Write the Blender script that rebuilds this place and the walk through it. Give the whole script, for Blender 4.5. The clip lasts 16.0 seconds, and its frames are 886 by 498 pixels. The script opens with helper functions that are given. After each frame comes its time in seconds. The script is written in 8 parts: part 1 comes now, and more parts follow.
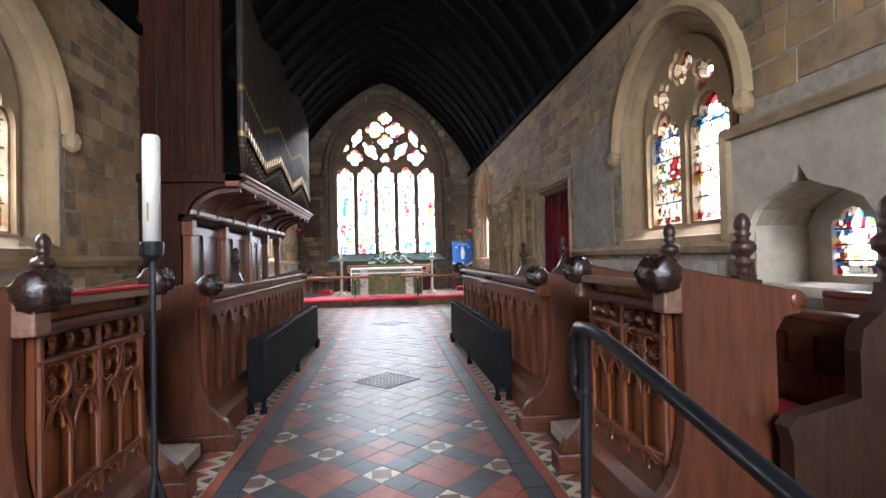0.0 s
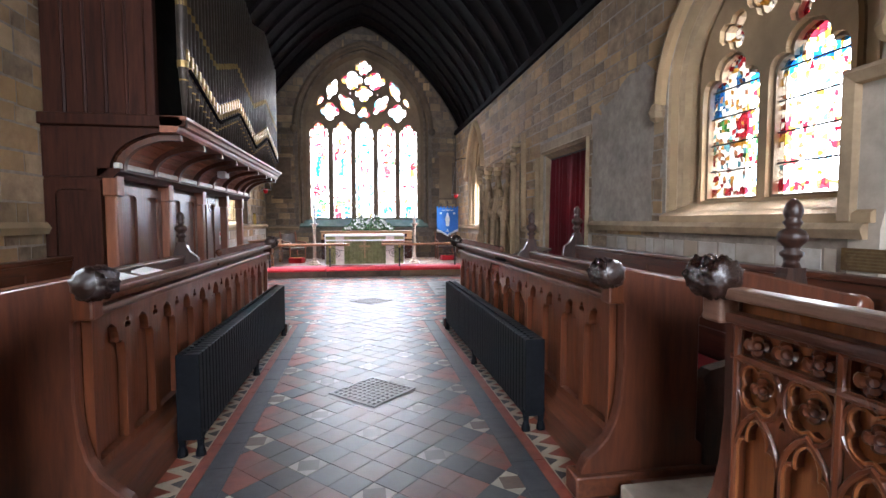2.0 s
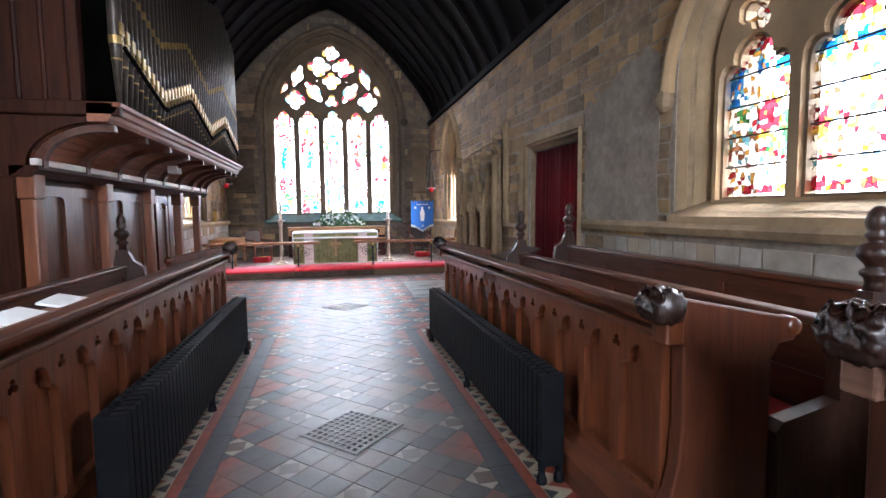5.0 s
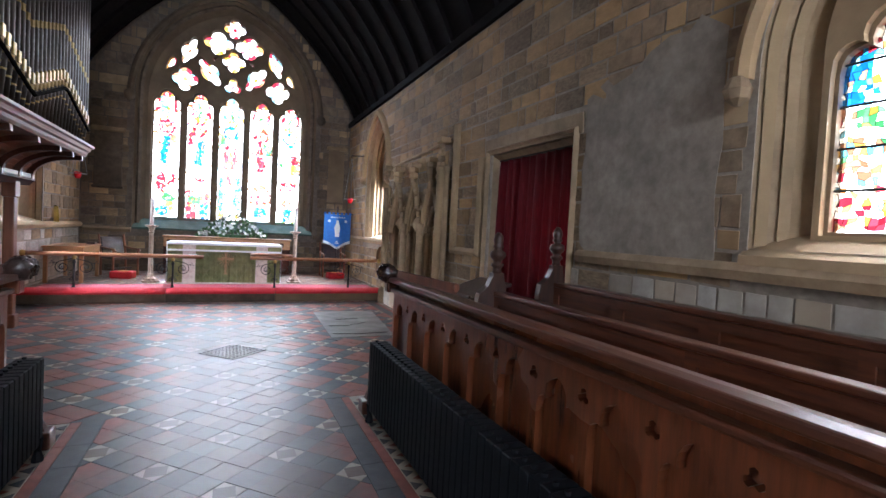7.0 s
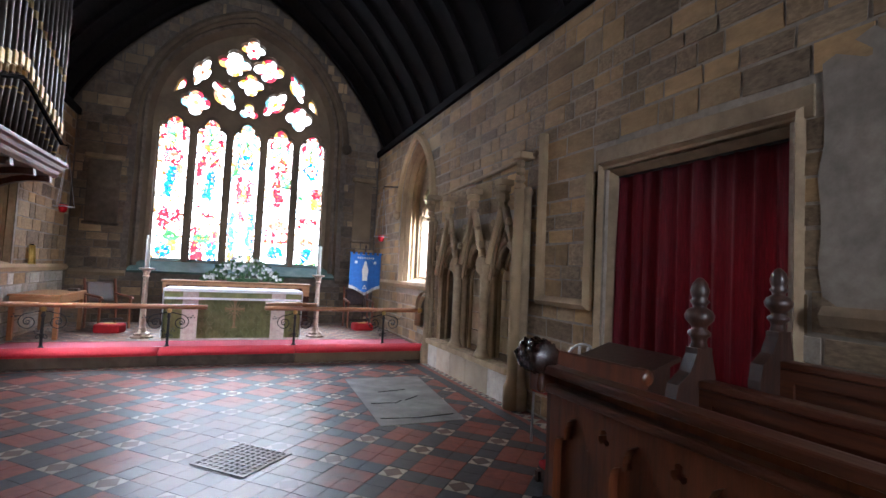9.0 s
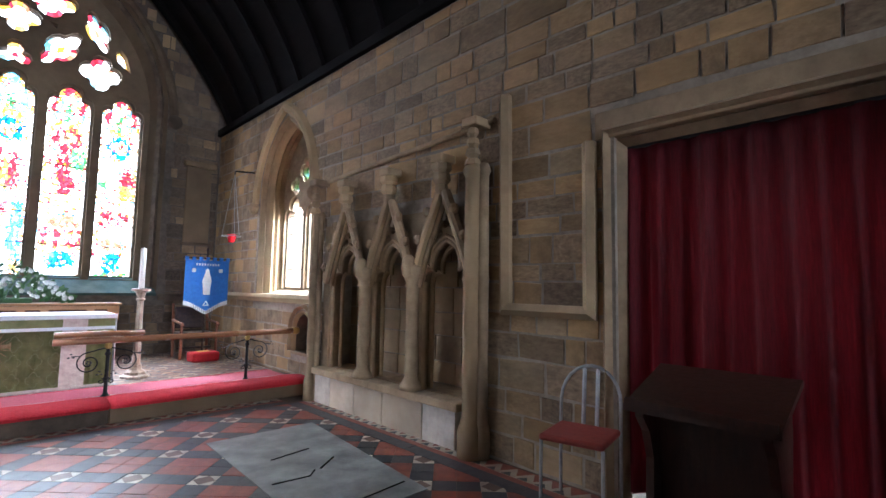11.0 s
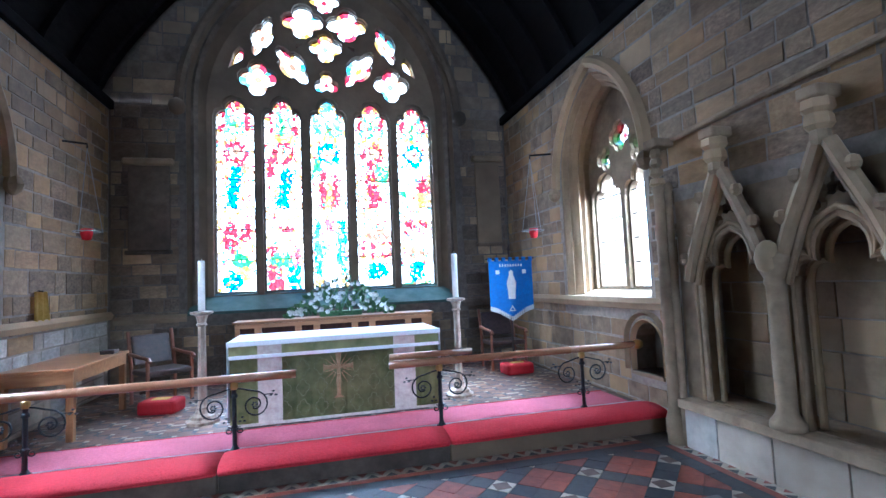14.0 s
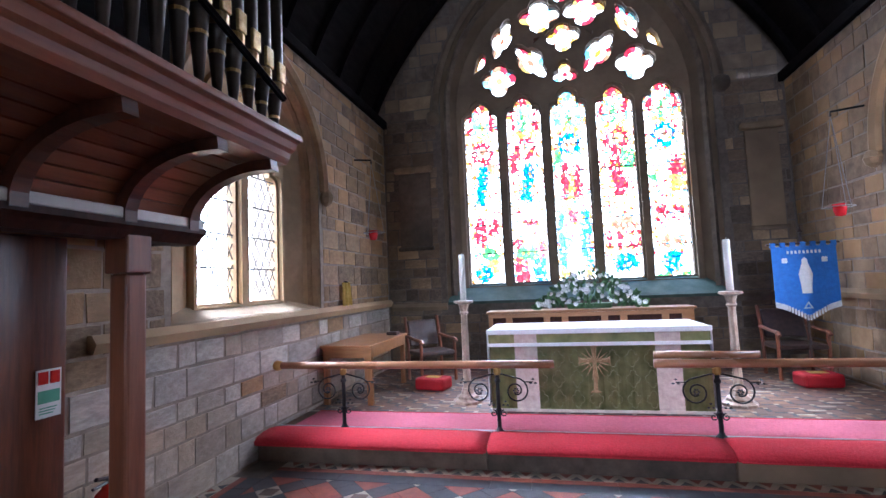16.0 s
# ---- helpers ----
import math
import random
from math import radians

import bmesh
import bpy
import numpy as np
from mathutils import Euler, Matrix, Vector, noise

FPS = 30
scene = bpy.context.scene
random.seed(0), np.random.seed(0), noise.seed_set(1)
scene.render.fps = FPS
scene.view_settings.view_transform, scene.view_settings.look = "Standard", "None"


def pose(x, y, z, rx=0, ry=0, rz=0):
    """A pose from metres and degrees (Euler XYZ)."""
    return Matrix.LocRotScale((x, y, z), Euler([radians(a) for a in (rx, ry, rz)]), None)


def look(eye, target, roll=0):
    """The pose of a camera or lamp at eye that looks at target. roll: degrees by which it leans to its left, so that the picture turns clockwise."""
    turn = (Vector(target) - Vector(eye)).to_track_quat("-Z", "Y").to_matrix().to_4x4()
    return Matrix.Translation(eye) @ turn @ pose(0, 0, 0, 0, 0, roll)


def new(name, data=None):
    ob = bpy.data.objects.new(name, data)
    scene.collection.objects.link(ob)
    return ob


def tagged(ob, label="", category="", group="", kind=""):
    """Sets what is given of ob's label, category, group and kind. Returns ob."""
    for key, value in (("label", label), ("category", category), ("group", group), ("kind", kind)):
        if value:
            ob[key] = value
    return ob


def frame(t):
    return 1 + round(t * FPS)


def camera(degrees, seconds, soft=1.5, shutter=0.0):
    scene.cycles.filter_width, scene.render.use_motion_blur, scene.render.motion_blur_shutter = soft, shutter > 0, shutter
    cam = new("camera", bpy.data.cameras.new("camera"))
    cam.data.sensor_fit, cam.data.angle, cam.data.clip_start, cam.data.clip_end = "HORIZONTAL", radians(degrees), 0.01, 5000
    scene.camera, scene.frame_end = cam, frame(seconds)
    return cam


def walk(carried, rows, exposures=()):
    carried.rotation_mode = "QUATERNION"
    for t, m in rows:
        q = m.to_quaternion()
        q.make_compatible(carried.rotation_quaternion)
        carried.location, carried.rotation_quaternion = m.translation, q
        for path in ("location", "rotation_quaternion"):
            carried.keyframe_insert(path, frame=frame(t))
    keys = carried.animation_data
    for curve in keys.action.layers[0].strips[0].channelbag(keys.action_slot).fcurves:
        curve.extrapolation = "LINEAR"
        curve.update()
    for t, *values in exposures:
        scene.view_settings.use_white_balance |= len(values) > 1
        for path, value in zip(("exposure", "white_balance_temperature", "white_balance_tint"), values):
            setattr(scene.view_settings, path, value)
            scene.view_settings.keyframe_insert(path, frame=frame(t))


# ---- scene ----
cam = camera(85.4, 16.0)
PATH = [
    (0, (-0.154, 6.151, 1.248), (0.071, 8.138, 1.285), -1.3),
    (0.5, (-0.262, 6.509, 1.25), (0.09, 8.477, 1.265), -1.6),
    (1, (-0.298, 6.872, 1.251), (0.224, 8.801, 1.166), -1.0),
    (1.5, (-0.257, 7.247, 1.296), (0.105, 9.21, 1.173), 1.2),
    (2, (-0.259, 7.37, 1.356), (0.067, 9.34, 1.239), -0.1),
    (2.5, (-0.282, 7.374, 1.353), (0.063, 9.343, 1.277), 0.1),
    (3, (-0.299, 7.349, 1.359), (0.01, 9.323, 1.282), -0.3),
    (3.5, (-0.327, 7.331, 1.36), (-0.003, 9.304, 1.317), -0.2),
    (4, (-0.366, 7.405, 1.396), (0.016, 9.364, 1.291), -0.5),
    (6.5, (-0.167, 9.35, 1.49), (0.514, 11.225, 1.339), 2.7),
    (7, (-0.262, 9.804, 1.443), (0.566, 11.623, 1.374), 3.0),
    (7.5, (-0.227, 10.284, 1.431), (0.571, 12.118, 1.442), 1.4),
    (8, (-0.264, 10.769, 1.443), (0.447, 12.638, 1.484), 0.9),
    (8.5, (-0.331, 11.24, 1.454), (0.534, 13.044, 1.514), 1.8),
    (9, (-0.286, 11.704, 1.424), (0.506, 13.537, 1.527), 2.8),
    (9.5, (-0.391, 12.171, 1.441), (0.646, 13.872, 1.498), -0.5),
    (10, (-0.317, 12.626, 1.36), (0.874, 14.222, 1.443), -0.2),
    (12.3, (-0.519, 14.513, 1.345), (0.993, 15.806, 1.544), 0.6),
    (12.5, (-0.492, 14.629, 1.33), (0.94, 16.013, 1.513), 0.7),
    (13, (-0.246, 14.888, 1.382), (0.762, 16.605, 1.562), 0.5),
    (13.5, (-0.302, 15.089, 1.444), (0.395, 16.96, 1.563), -1.5),
    (14, (-0.387, 15.213, 1.486), (0.113, 17.145, 1.621), -2.5),
    (14.5, (-0.403, 15.288, 1.516), (-0.228, 17.272, 1.697), -2.3),
    (15, (-0.397, 15.296, 1.498), (-0.373, 17.287, 1.694), -2.0),
    (15.5, (-0.4, 15.272, 1.479), (-0.567, 17.255, 1.673), -1.8),
    (16, (-0.548, 15.294, 1.475), (-0.995, 17.238, 1.624), -2.5),
]
walk(cam, [(t, look(e, g, r)) for t, e, g, r in PATH], [(0, 0.88, 6050, 14), (0.8, 1.05, 6000, 16), (2, 1.1, 6000, 16), (4, 1.06, 5950, 16), (7, 0.7, 5800, 15), (9, 0.6, 5750, 16), (12.3, 0.78, 5200, 11), (14, 0.64, 4500, 7), (15.2, 0.5, 4450, 7), (16, 0.55, 5250, 20)])


# ---------------------------------------------------------------- light
world = bpy.data.worlds.new("overcast_sky")
scene.world = world
world.use_nodes = True
wn = world.node_tree
sky = wn.nodes.new("ShaderNodeTexSky")
sky.sky_type = "NISHITA"
sky.sun_disc = False
sky.sun_elevation, sky.sun_rotation = radians(42), radians(200)
wn.links.new(sky.outputs[0], wn.nodes["Background"].inputs[0])
wn.nodes["Background"].inputs[1].default_value = 0.12


def sun_lamp():
    data = bpy.data.lights.new("sun", "SUN")
    data.energy, data.angle, data.color = 1.0, radians(12), (1, 0.95, 0.88)
    ob = new("sun", data)
    ob.matrix_world = pose(0, 0, 20, 48, 0, 30)


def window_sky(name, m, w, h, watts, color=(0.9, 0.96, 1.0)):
    """An area lamp for the bright sky outside a window; the added west fill uses it too."""
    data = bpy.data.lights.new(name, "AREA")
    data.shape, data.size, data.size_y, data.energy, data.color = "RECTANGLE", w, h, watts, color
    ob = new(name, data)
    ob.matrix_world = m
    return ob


sun_lamp()

# ---------------------------------------------------------------- plan
AX = -0.22            # middle line of the chancel
XS, XN = 2.72, -3.2   # south and north wall faces
YE = 22.75            # east wall face
YW = 0.0              # far west end behind the walk
ZP = 4.2              # wall plate
STEP_Y, STEP_Z = 19.15, 0.2

EAST = Matrix(((1, 0, 0, 0), (0, 0, 1, 0), (0, 1, 0, 0), (0, 0, 0, 1)))    # (u, v, w) -> x=u, z=v, y=w
SIDE = Matrix(((0, 0, 1, 0), (1, 0, 0, 0), (0, 1, 0, 0), (0, 0, 0, 1)))    # (u, v, w) -> y=u, z=v, x=w
FLAT = Matrix.Identity(4)

WT = 0.9    # wall thickness
E_SPR, E_APEX = 4.3, 6.75
SW_C, SW_HW = 10.76, 1.0          # south window
LA_C, LA_HW = 20.05, 0.82          # window beside the altar
NW_C, NW_HW = 19.3, 1.12           # north window beside the altar
DOOR0, DOOR1 = 13.5, 15.05         # curtained doorway
NICHE_C = 9.1
ORG0, ORG1 = 12.42, 17.68
PIS_C = 19.36                       # piscina
OGEE = [(8.64, 0.98), (9.72, 0.98), (9.72, 1.3), (9.69, 1.45), (9.62, 1.57), (9.52, 1.64), (9.4, 1.68), (9.27, 1.74), (9.2, 1.86), (9.13, 1.74), (9.0, 1.68), (8.88, 1.64), (8.74, 1.57), (8.67, 1.45), (8.64, 1.3)]

# daylight beyond each window
SKY_GLOW = 9.0
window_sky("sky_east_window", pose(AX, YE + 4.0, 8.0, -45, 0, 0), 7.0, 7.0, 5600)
window_sky("sky_south_window", pose(XS + 2.8, SW_C, 5.0, 0, 50, 0), 4.0, 4.0, 1700)
window_sky("sky_altar_window", pose(XS + 2.8, LA_C - 2.0, 5.0, 0, 52, -32), 4.0, 4.0, 5000)
window_sky("sky_north_window", pose(XN - 2.8, NW_C, 5.0, 0, -50, 0), 4.0, 4.0, 3400)
window_sky("sky_north_west_window", pose(XN - 2.8, 10.0, 5.0, 0, -50, 0), 4.0, 4.0, 1400)
# Added fill from the west; no window is built there.
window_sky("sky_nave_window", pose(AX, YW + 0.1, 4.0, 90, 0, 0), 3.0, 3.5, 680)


# ---------------------------------------------------------------- mesh helpers
from mathutils.geometry import delaunay_2d_cdt


def inside(p, loop):
    """Whether a 2D point lies in a loop."""
    x, y, odd, j = p[0], p[1], False, len(loop) - 1
    for i in range(len(loop)):
        (xi, yi), (xj, yj) = loop[i], loop[j]
        if (yi > y) != (yj > y) and x < (xj - xi) * (y - yi) / (yj - yi) + xi:
            odd = not odd
        j = i
    return odd


def finish(bm, mat, name, parent=None, label="", smooth=False):
    me = bpy.data.meshes.new(name)
    bm.to_mesh(me)
    bm.free()
    if smooth:
        me.polygons.foreach_set("use_smooth", [True] * len(me.polygons))
    if mat:
        me.materials.append(mat)
    ob = new(name, me)
    if parent:
        ob.parent = parent
    if label:
        ob["label"] = label
    return ob


def part(name, bm, mat, parent, label="", smooth=False):
    return finish(bm, mat, name, parent, label, smooth)


def thing(name, label, category, group="", kind="", at=(0, 0, 0), rz=0):
    ob = new(name)
    ob.empty_display_size = 0.1
    ob.matrix_basis = pose(*at, 0, 0, rz)
    return tagged(ob, label, category, group, kind)


def setting(name, bm, mat, label, category, smooth=False):
    return tagged(finish(bm, mat, name, None, "", smooth), label, category, "", "structure")


def box(bm, x0, x1, y0, y1, z0, z1, bevel=0.0):
    vs = [bm.verts.new((x, y, z)) for x in (x0, x1) for y in (y0, y1) for z in (z0, z1)]
    q = [(0, 1, 3, 2), (4, 6, 7, 5), (0, 4, 5, 1), (2, 3, 7, 6), (0, 2, 6, 4), (1, 5, 7, 3)]
    fs = [bm.faces.new([vs[i] for i in f]) for f in q]
    if bevel:
        es = list({e for f in fs for e in f.edges})
        bmesh.ops.bevel(bm, geom=es, offset=bevel, segments=2, affect="EDGES", profile=0.5)
    return bm


def boxed(x0, x1, y0, y1, z0, z1, bevel=0.0):
    return box(bmesh.new(), x0, x1, y0, y1, z0, z1, bevel)


def plate(bm, loops, d0, d1, m=FLAT):
    """A flat slab cut from 2D loops (the first the outline, the rest holes), between depths d0 and d1."""
    pts = [Vector(p) for lp in loops for p in lp]
    edges, k = [], 0
    for lp in loops:
        n = len(lp)
        edges += [(k + i, k + (i + 1) % n) for i in range(n)]
        k += n
    vs, es, tris, _, _, _ = delaunay_2d_cdt(pts, edges, [], 0, 1e-6)
    first = len(bm.faces)
    a = [bm.verts.new(m @ Vector((p.x, p.y, d0))) for p in vs]
    b = [bm.verts.new(m @ Vector((p.x, p.y, d1))) for p in vs]
    fs = []
    for t in tris:
        c = sum((vs[i] for i in t), Vector((0, 0))) / 3
        if sum(inside(c, lp) for lp in loops) % 2:
            fs.append(bm.faces.new([a[i] for i in t]))
            fs.append(bm.faces.new([b[i] for i in reversed(t)]))
    rim = {}
    for f in fs[::2]:
        for e in f.edges:
            rim[e] = rim.get(e, 0) + 1
    twin = dict(zip(a, b))
    for e, n in rim.items():
        if n == 1:
            p, q = e.verts
            fs.append(bm.faces.new((p, q, twin[q], twin[p])))
    bmesh.ops.recalc_face_normals(bm, faces=fs)
    used = {v for f in fs for v in f.verts}
    for v in a + b:
        if v not in used:
            bm.verts.remove(v)
    return bm


def plated(loops, d0, d1, m=FLAT):
    return plate(bmesh.new(), loops, d0, d1, m)


def lathe(bm, rings, n=16, c=(0, 0, 0), m=None, squash=1.0):
    """A turned shape from (radius, height) pairs."""
    m = m or Matrix.Identity(4)
    rows = []
    for r, z in rings:
        rows.append([bm.verts.new(m @ Vector((c[0] + r * math.cos(2 * math.pi * i / n), c[1] + squash * r * math.sin(2 * math.pi * i / n), c[2] + z))) for i in range(n)])
    for p, q in zip(rows, rows[1:]):
        for i in range(n):
            bm.faces.new((p[i], p[(i + 1) % n], q[(i + 1) % n], q[i]))
    bm.faces.new(rows[0][::-1])
    bm.faces.new(rows[-1])
    return bm


def tube(bm, pts, r, n=8, closed=False):
    """A round bar along points; r is a radius or a function of 0..1."""
    pts = [Vector(p) for p in pts]
    rows = []
    up = Vector((0, 0, 1))
    last = None
    for i, p in enumerate(pts):
        a = pts[i - 1] if i or closed else p
        b = pts[(i + 1) % len(pts)] if i < len(pts) - 1 or closed else p
        d = (b - a).normalized()
        s = last - d * last.dot(d) if last is not None else d.cross(up if abs(d.z) < 0.9 else Vector((1, 0, 0)))
        s.normalize()
        last = s
        w = d.cross(s)
        rr = r(i / (len(pts) - 1)) if callable(r) else r
        rows.append([bm.verts.new(p + (s * math.cos(2 * math.pi * k / n) + w * math.sin(2 * math.pi * k / n)) * rr) for k in range(n)])
    pairs = list(zip(rows, rows[1:])) + ([(rows[-1], rows[0])] if closed else [])
    for p, q in pairs:
        for k in range(n):
            bm.faces.new((p[k], p[(k + 1) % n], q[(k + 1) % n], q[k]))
    if not closed:
        bm.faces.new(rows[0][::-1])
        bm.faces.new(rows[-1])
    return bm


def sweep(bm, path, profile, m=FLAT, closed=False):
    """A moulding: a profile of (out, depth) carried along a 2D path, out to the path's left."""
    path = [Vector(p) for p in path]
    n = len(path)
    rows = []
    for i, p in enumerate(path):
        a = path[i - 1] if i or closed else p
        b = path[(i + 1) % n] if i < n - 1 or closed else p
        d1, d2 = (p - a), (b - p)
        d1 = d1.normalized() if d1.length > 1e-9 else d2.normalized()
        d2 = d2.normalized() if d2.length > 1e-9 else d1
        nn = Vector((-d1.y - d2.y, d1.x + d2.x))
        nn = nn.normalized() / max(0.4, nn.normalized().dot(Vector((-d1.y, d1.x))))
        rows.append([bm.verts.new(m @ Vector((p.x + nn.x * o, p.y + nn.y * o, w))) for o, w in profile])
    k = len(profile)
    fs = []
    pairs = list(zip(rows, rows[1:])) + ([(rows[-1], rows[0])] if closed else [])
    for p, q in pairs:
        for j in range(k):
            fs.append(bm.faces.new((p[j], p[(j + 1) % k], q[(j + 1) % k], q[j])))
    if not closed:
        fs.append(bm.faces.new(rows[0][::-1]))
        fs.append(bm.faces.new(rows[-1]))
    bmesh.ops.recalc_face_normals(bm, faces=fs)
    return bm


def arch_curve(c, hw, zs, rise, n=10):
    """Points of a pointed arch from its left springing over the apex to the right."""
    r = (hw * hw + rise * rise) / (2 * hw)
    out = []
    a1 = math.asin(min(1, rise / r))
    for i in range(n + 1):
        a = a1 * i / n
        out.append((c - hw + r - r * math.cos(a), zs + r * math.sin(a)))
    return out + [(2 * c - u, v) for u, v in reversed(out[:-1])]


def arch_loop(c, hw, z0, zs, rise, n=10):
    return [(c - hw, z0)] + arch_curve(c, hw, zs, rise, n) + [(c + hw, z0)]


def light_head(c, hw, z0, zs, top):
    """A window light with a cusped, pointed head."""
    h = top - zs
    left = [(-1, 0), (-1, 0.12), (-0.97, 0.28), (-0.9, 0.4), (-0.78, 0.47), (-0.62, 0.5), (-0.5, 0.46), (-0.52, 0.58), (-0.48, 0.72), (-0.36, 0.86), (-0.2, 0.94), (0, 1)]
    pts = [(c - hw, z0)] + [(c + a * hw, zs + b * h) for a, b in left]
    return pts + [(c - a * hw, zs + b * h) for a, b in reversed(left[:-1])] + [(c + hw, z0)]


def foils(cx, cz, r, n=4, turn=45, sx=1.0, sz=1.0, tilt=0.0, k=5):
    """A quatrefoil or trefoil outline."""
    out = []
    d, rr = r * 0.52, r * 0.5
    for i in range(n):
        a0 = radians(turn) + 2 * math.pi * i / n
        span = math.pi * (0.505 if n == 4 else 0.68)
        for j in range(k + 1):
            a = a0 - span + 2 * span * j / k
            u, v = d * math.cos(a0) + rr * math.cos(a), d * math.sin(a0) + rr * math.sin(a)
            u, v = u * sx, v * sz
            out.append((cx + u * math.cos(tilt) - v * math.sin(tilt), cz + u * math.sin(tilt) + v * math.cos(tilt)))
    return out


# ---------------------------------------------------------------- materials
def mat(name, c1, c2, scale=6.0, rough=0.6, metal=0.0, bump=0.15, stretch=(1, 1, 1), rand=0.0, stain=0.25, stain_scale=0.8, spread=0.12, island=False, coat=0.0, detail=6.0, sheen=0.5):
    """A surface with grain (c1 to c2), broad stains, uneven gloss, relief and a piece-to-piece change of tone."""
    m = bpy.data.materials.new(name)
    m.use_nodes = True
    nt = m.node_tree
    N, L = nt.nodes, nt.links
    bs = N["Principled BSDF"]
    tc = N.new("ShaderNodeTexCoord")
    mp = N.new("ShaderNodeMapping")
    mp.inputs["Scale"].default_value = stretch
    geo = N.new("ShaderNodeNewGeometry")
    info = N.new("ShaderNodeObjectInfo")
    shift = N.new("ShaderNodeVectorMath")
    shift.operation = "MULTIPLY_ADD"
    shift.inputs[1].default_value = (17, 31, 13) if rand else (0, 0, 0)
    L.new(info.outputs["Random"], shift.inputs[0])
    L.new(tc.outputs["Object"], shift.inputs[2])
    L.new(shift.outputs[0], mp.inputs[0])
    n1 = N.new("ShaderNodeTexNoise")
    n1.inputs["Scale"].default_value, n1.inputs["Detail"].default_value, n1.inputs["Roughness"].default_value = scale, detail, 0.62
    L.new(mp.outputs[0], n1.inputs["Vector"])
    ramp = N.new("ShaderNodeMix")
    ramp.data_type = "RGBA"
    ramp.inputs[6].default_value, ramp.inputs[7].default_value = (*c1, 1), (*c2, 1)
    sharp = N.new("ShaderNodeMapRange")
    sharp.inputs[1].default_value, sharp.inputs[2].default_value = 0.32, 0.68
    L.new(n1.outputs[0], sharp.inputs[0])
    L.new(sharp.outputs[0], ramp.inputs[0])
    n2 = N.new("ShaderNodeTexNoise")
    n2.inputs["Scale"].default_value, n2.inputs["Detail"].default_value = stain_scale, 4
    L.new(tc.outputs["Object"], n2.inputs["Vector"])
    st = N.new("ShaderNodeMapRange")
    st.inputs[1].default_value, st.inputs[2].default_value, st.inputs[3].default_value, st.inputs[4].default_value = 0.3, 0.7, 1 - stain, 1 + stain * 0.5
    L.new(n2.outputs[0], st.inputs[0])
    tone = N.new("ShaderNodeMapRange")
    tone.inputs[3].default_value, tone.inputs[4].default_value = 1 - rand, 1 + rand
    L.new(geo.outputs["Random Per Island"] if island else info.outputs["Random"], tone.inputs[0])
    mul = N.new("ShaderNodeMath")
    mul.operation = "MULTIPLY"
    L.new(st.outputs[0], mul.inputs[0])
    L.new(tone.outputs[0], mul.inputs[1])
    hsv = N.new("ShaderNodeHueSaturation")
    L.new(ramp.outputs[2], hsv.inputs["Color"])
    L.new(mul.outputs[0], hsv.inputs["Value"])
    L.new(hsv.outputs[0], bs.inputs["Base Color"])
    rr = N.new("ShaderNodeMapRange")
    rr.inputs[3].default_value, rr.inputs[4].default_value = max(0.02, rough - spread), min(1, rough + spread)
    L.new(n2.outputs[0], rr.inputs[0])
    L.new(rr.outputs[0], bs.inputs["Roughness"])
    bs.inputs["Metallic"].default_value = metal
    bs.inputs["Specular IOR Level"].default_value = sheen
    bs.inputs["Coat Weight"].default_value = coat
    bs.inputs["Coat Roughness"].default_value = 0.25
    if bump:
        bp = N.new("ShaderNodeBump")
        bp.inputs["Strength"].default_value, bp.inputs["Distance"].default_value = bump, 0.02
        L.new(n1.outputs[0], bp.inputs["Height"])
        L.new(bp.outputs[0], bs.inputs["Normal"])
    return m


def stone_mat(name, c1, c2, c3, rand=0.22):
    """Sandstone whose blocks run from grey-brown to buff."""
    m = mat(name, c1, c2, 7, 0.9, bump=0.28, rand=rand, stain=0.42, stain_scale=1.1, island=False)
    nt = m.node_tree
    N, L = nt.nodes, nt.links
    info = N.new("ShaderNodeObjectInfo")
    mix = N.new("ShaderNodeMix")
    mix.data_type = "RGBA"
    pick = N.new("ShaderNodeMath")
    pick.operation = "FRACT"
    seven = N.new("ShaderNodeMath")
    seven.operation = "MULTIPLY"
    seven.inputs[1].default_value = 7.3
    geo = N.new("ShaderNodeNewGeometry")
    both = N.new("ShaderNodeMath")
    L.new(info.outputs["Random"], both.inputs[0])
    L.new(geo.outputs["Random Per Island"], both.inputs[1])
    L.new(both.outputs[0], seven.inputs[0])
    L.new(seven.outputs[0], pick.inputs[0])
    amt = N.new("ShaderNodeMapRange")
    amt.inputs[1].default_value, amt.inputs[2].default_value, amt.inputs[4].default_value = 0.3, 1.0, 0.8
    L.new(pick.outputs[0], amt.inputs[0])
    L.new(amt.outputs[0], mix.inputs[0])
    hsv = [n for n in N if n.bl_idname == "ShaderNodeHueSaturation"][0]
    src = hsv.inputs["Color"].links[0].from_socket
    L.new(src, mix.inputs[6])
    mix.inputs[7].default_value = (*c3, 1)
    L.new(mix.outputs[2], hsv.inputs["Color"])
    return m


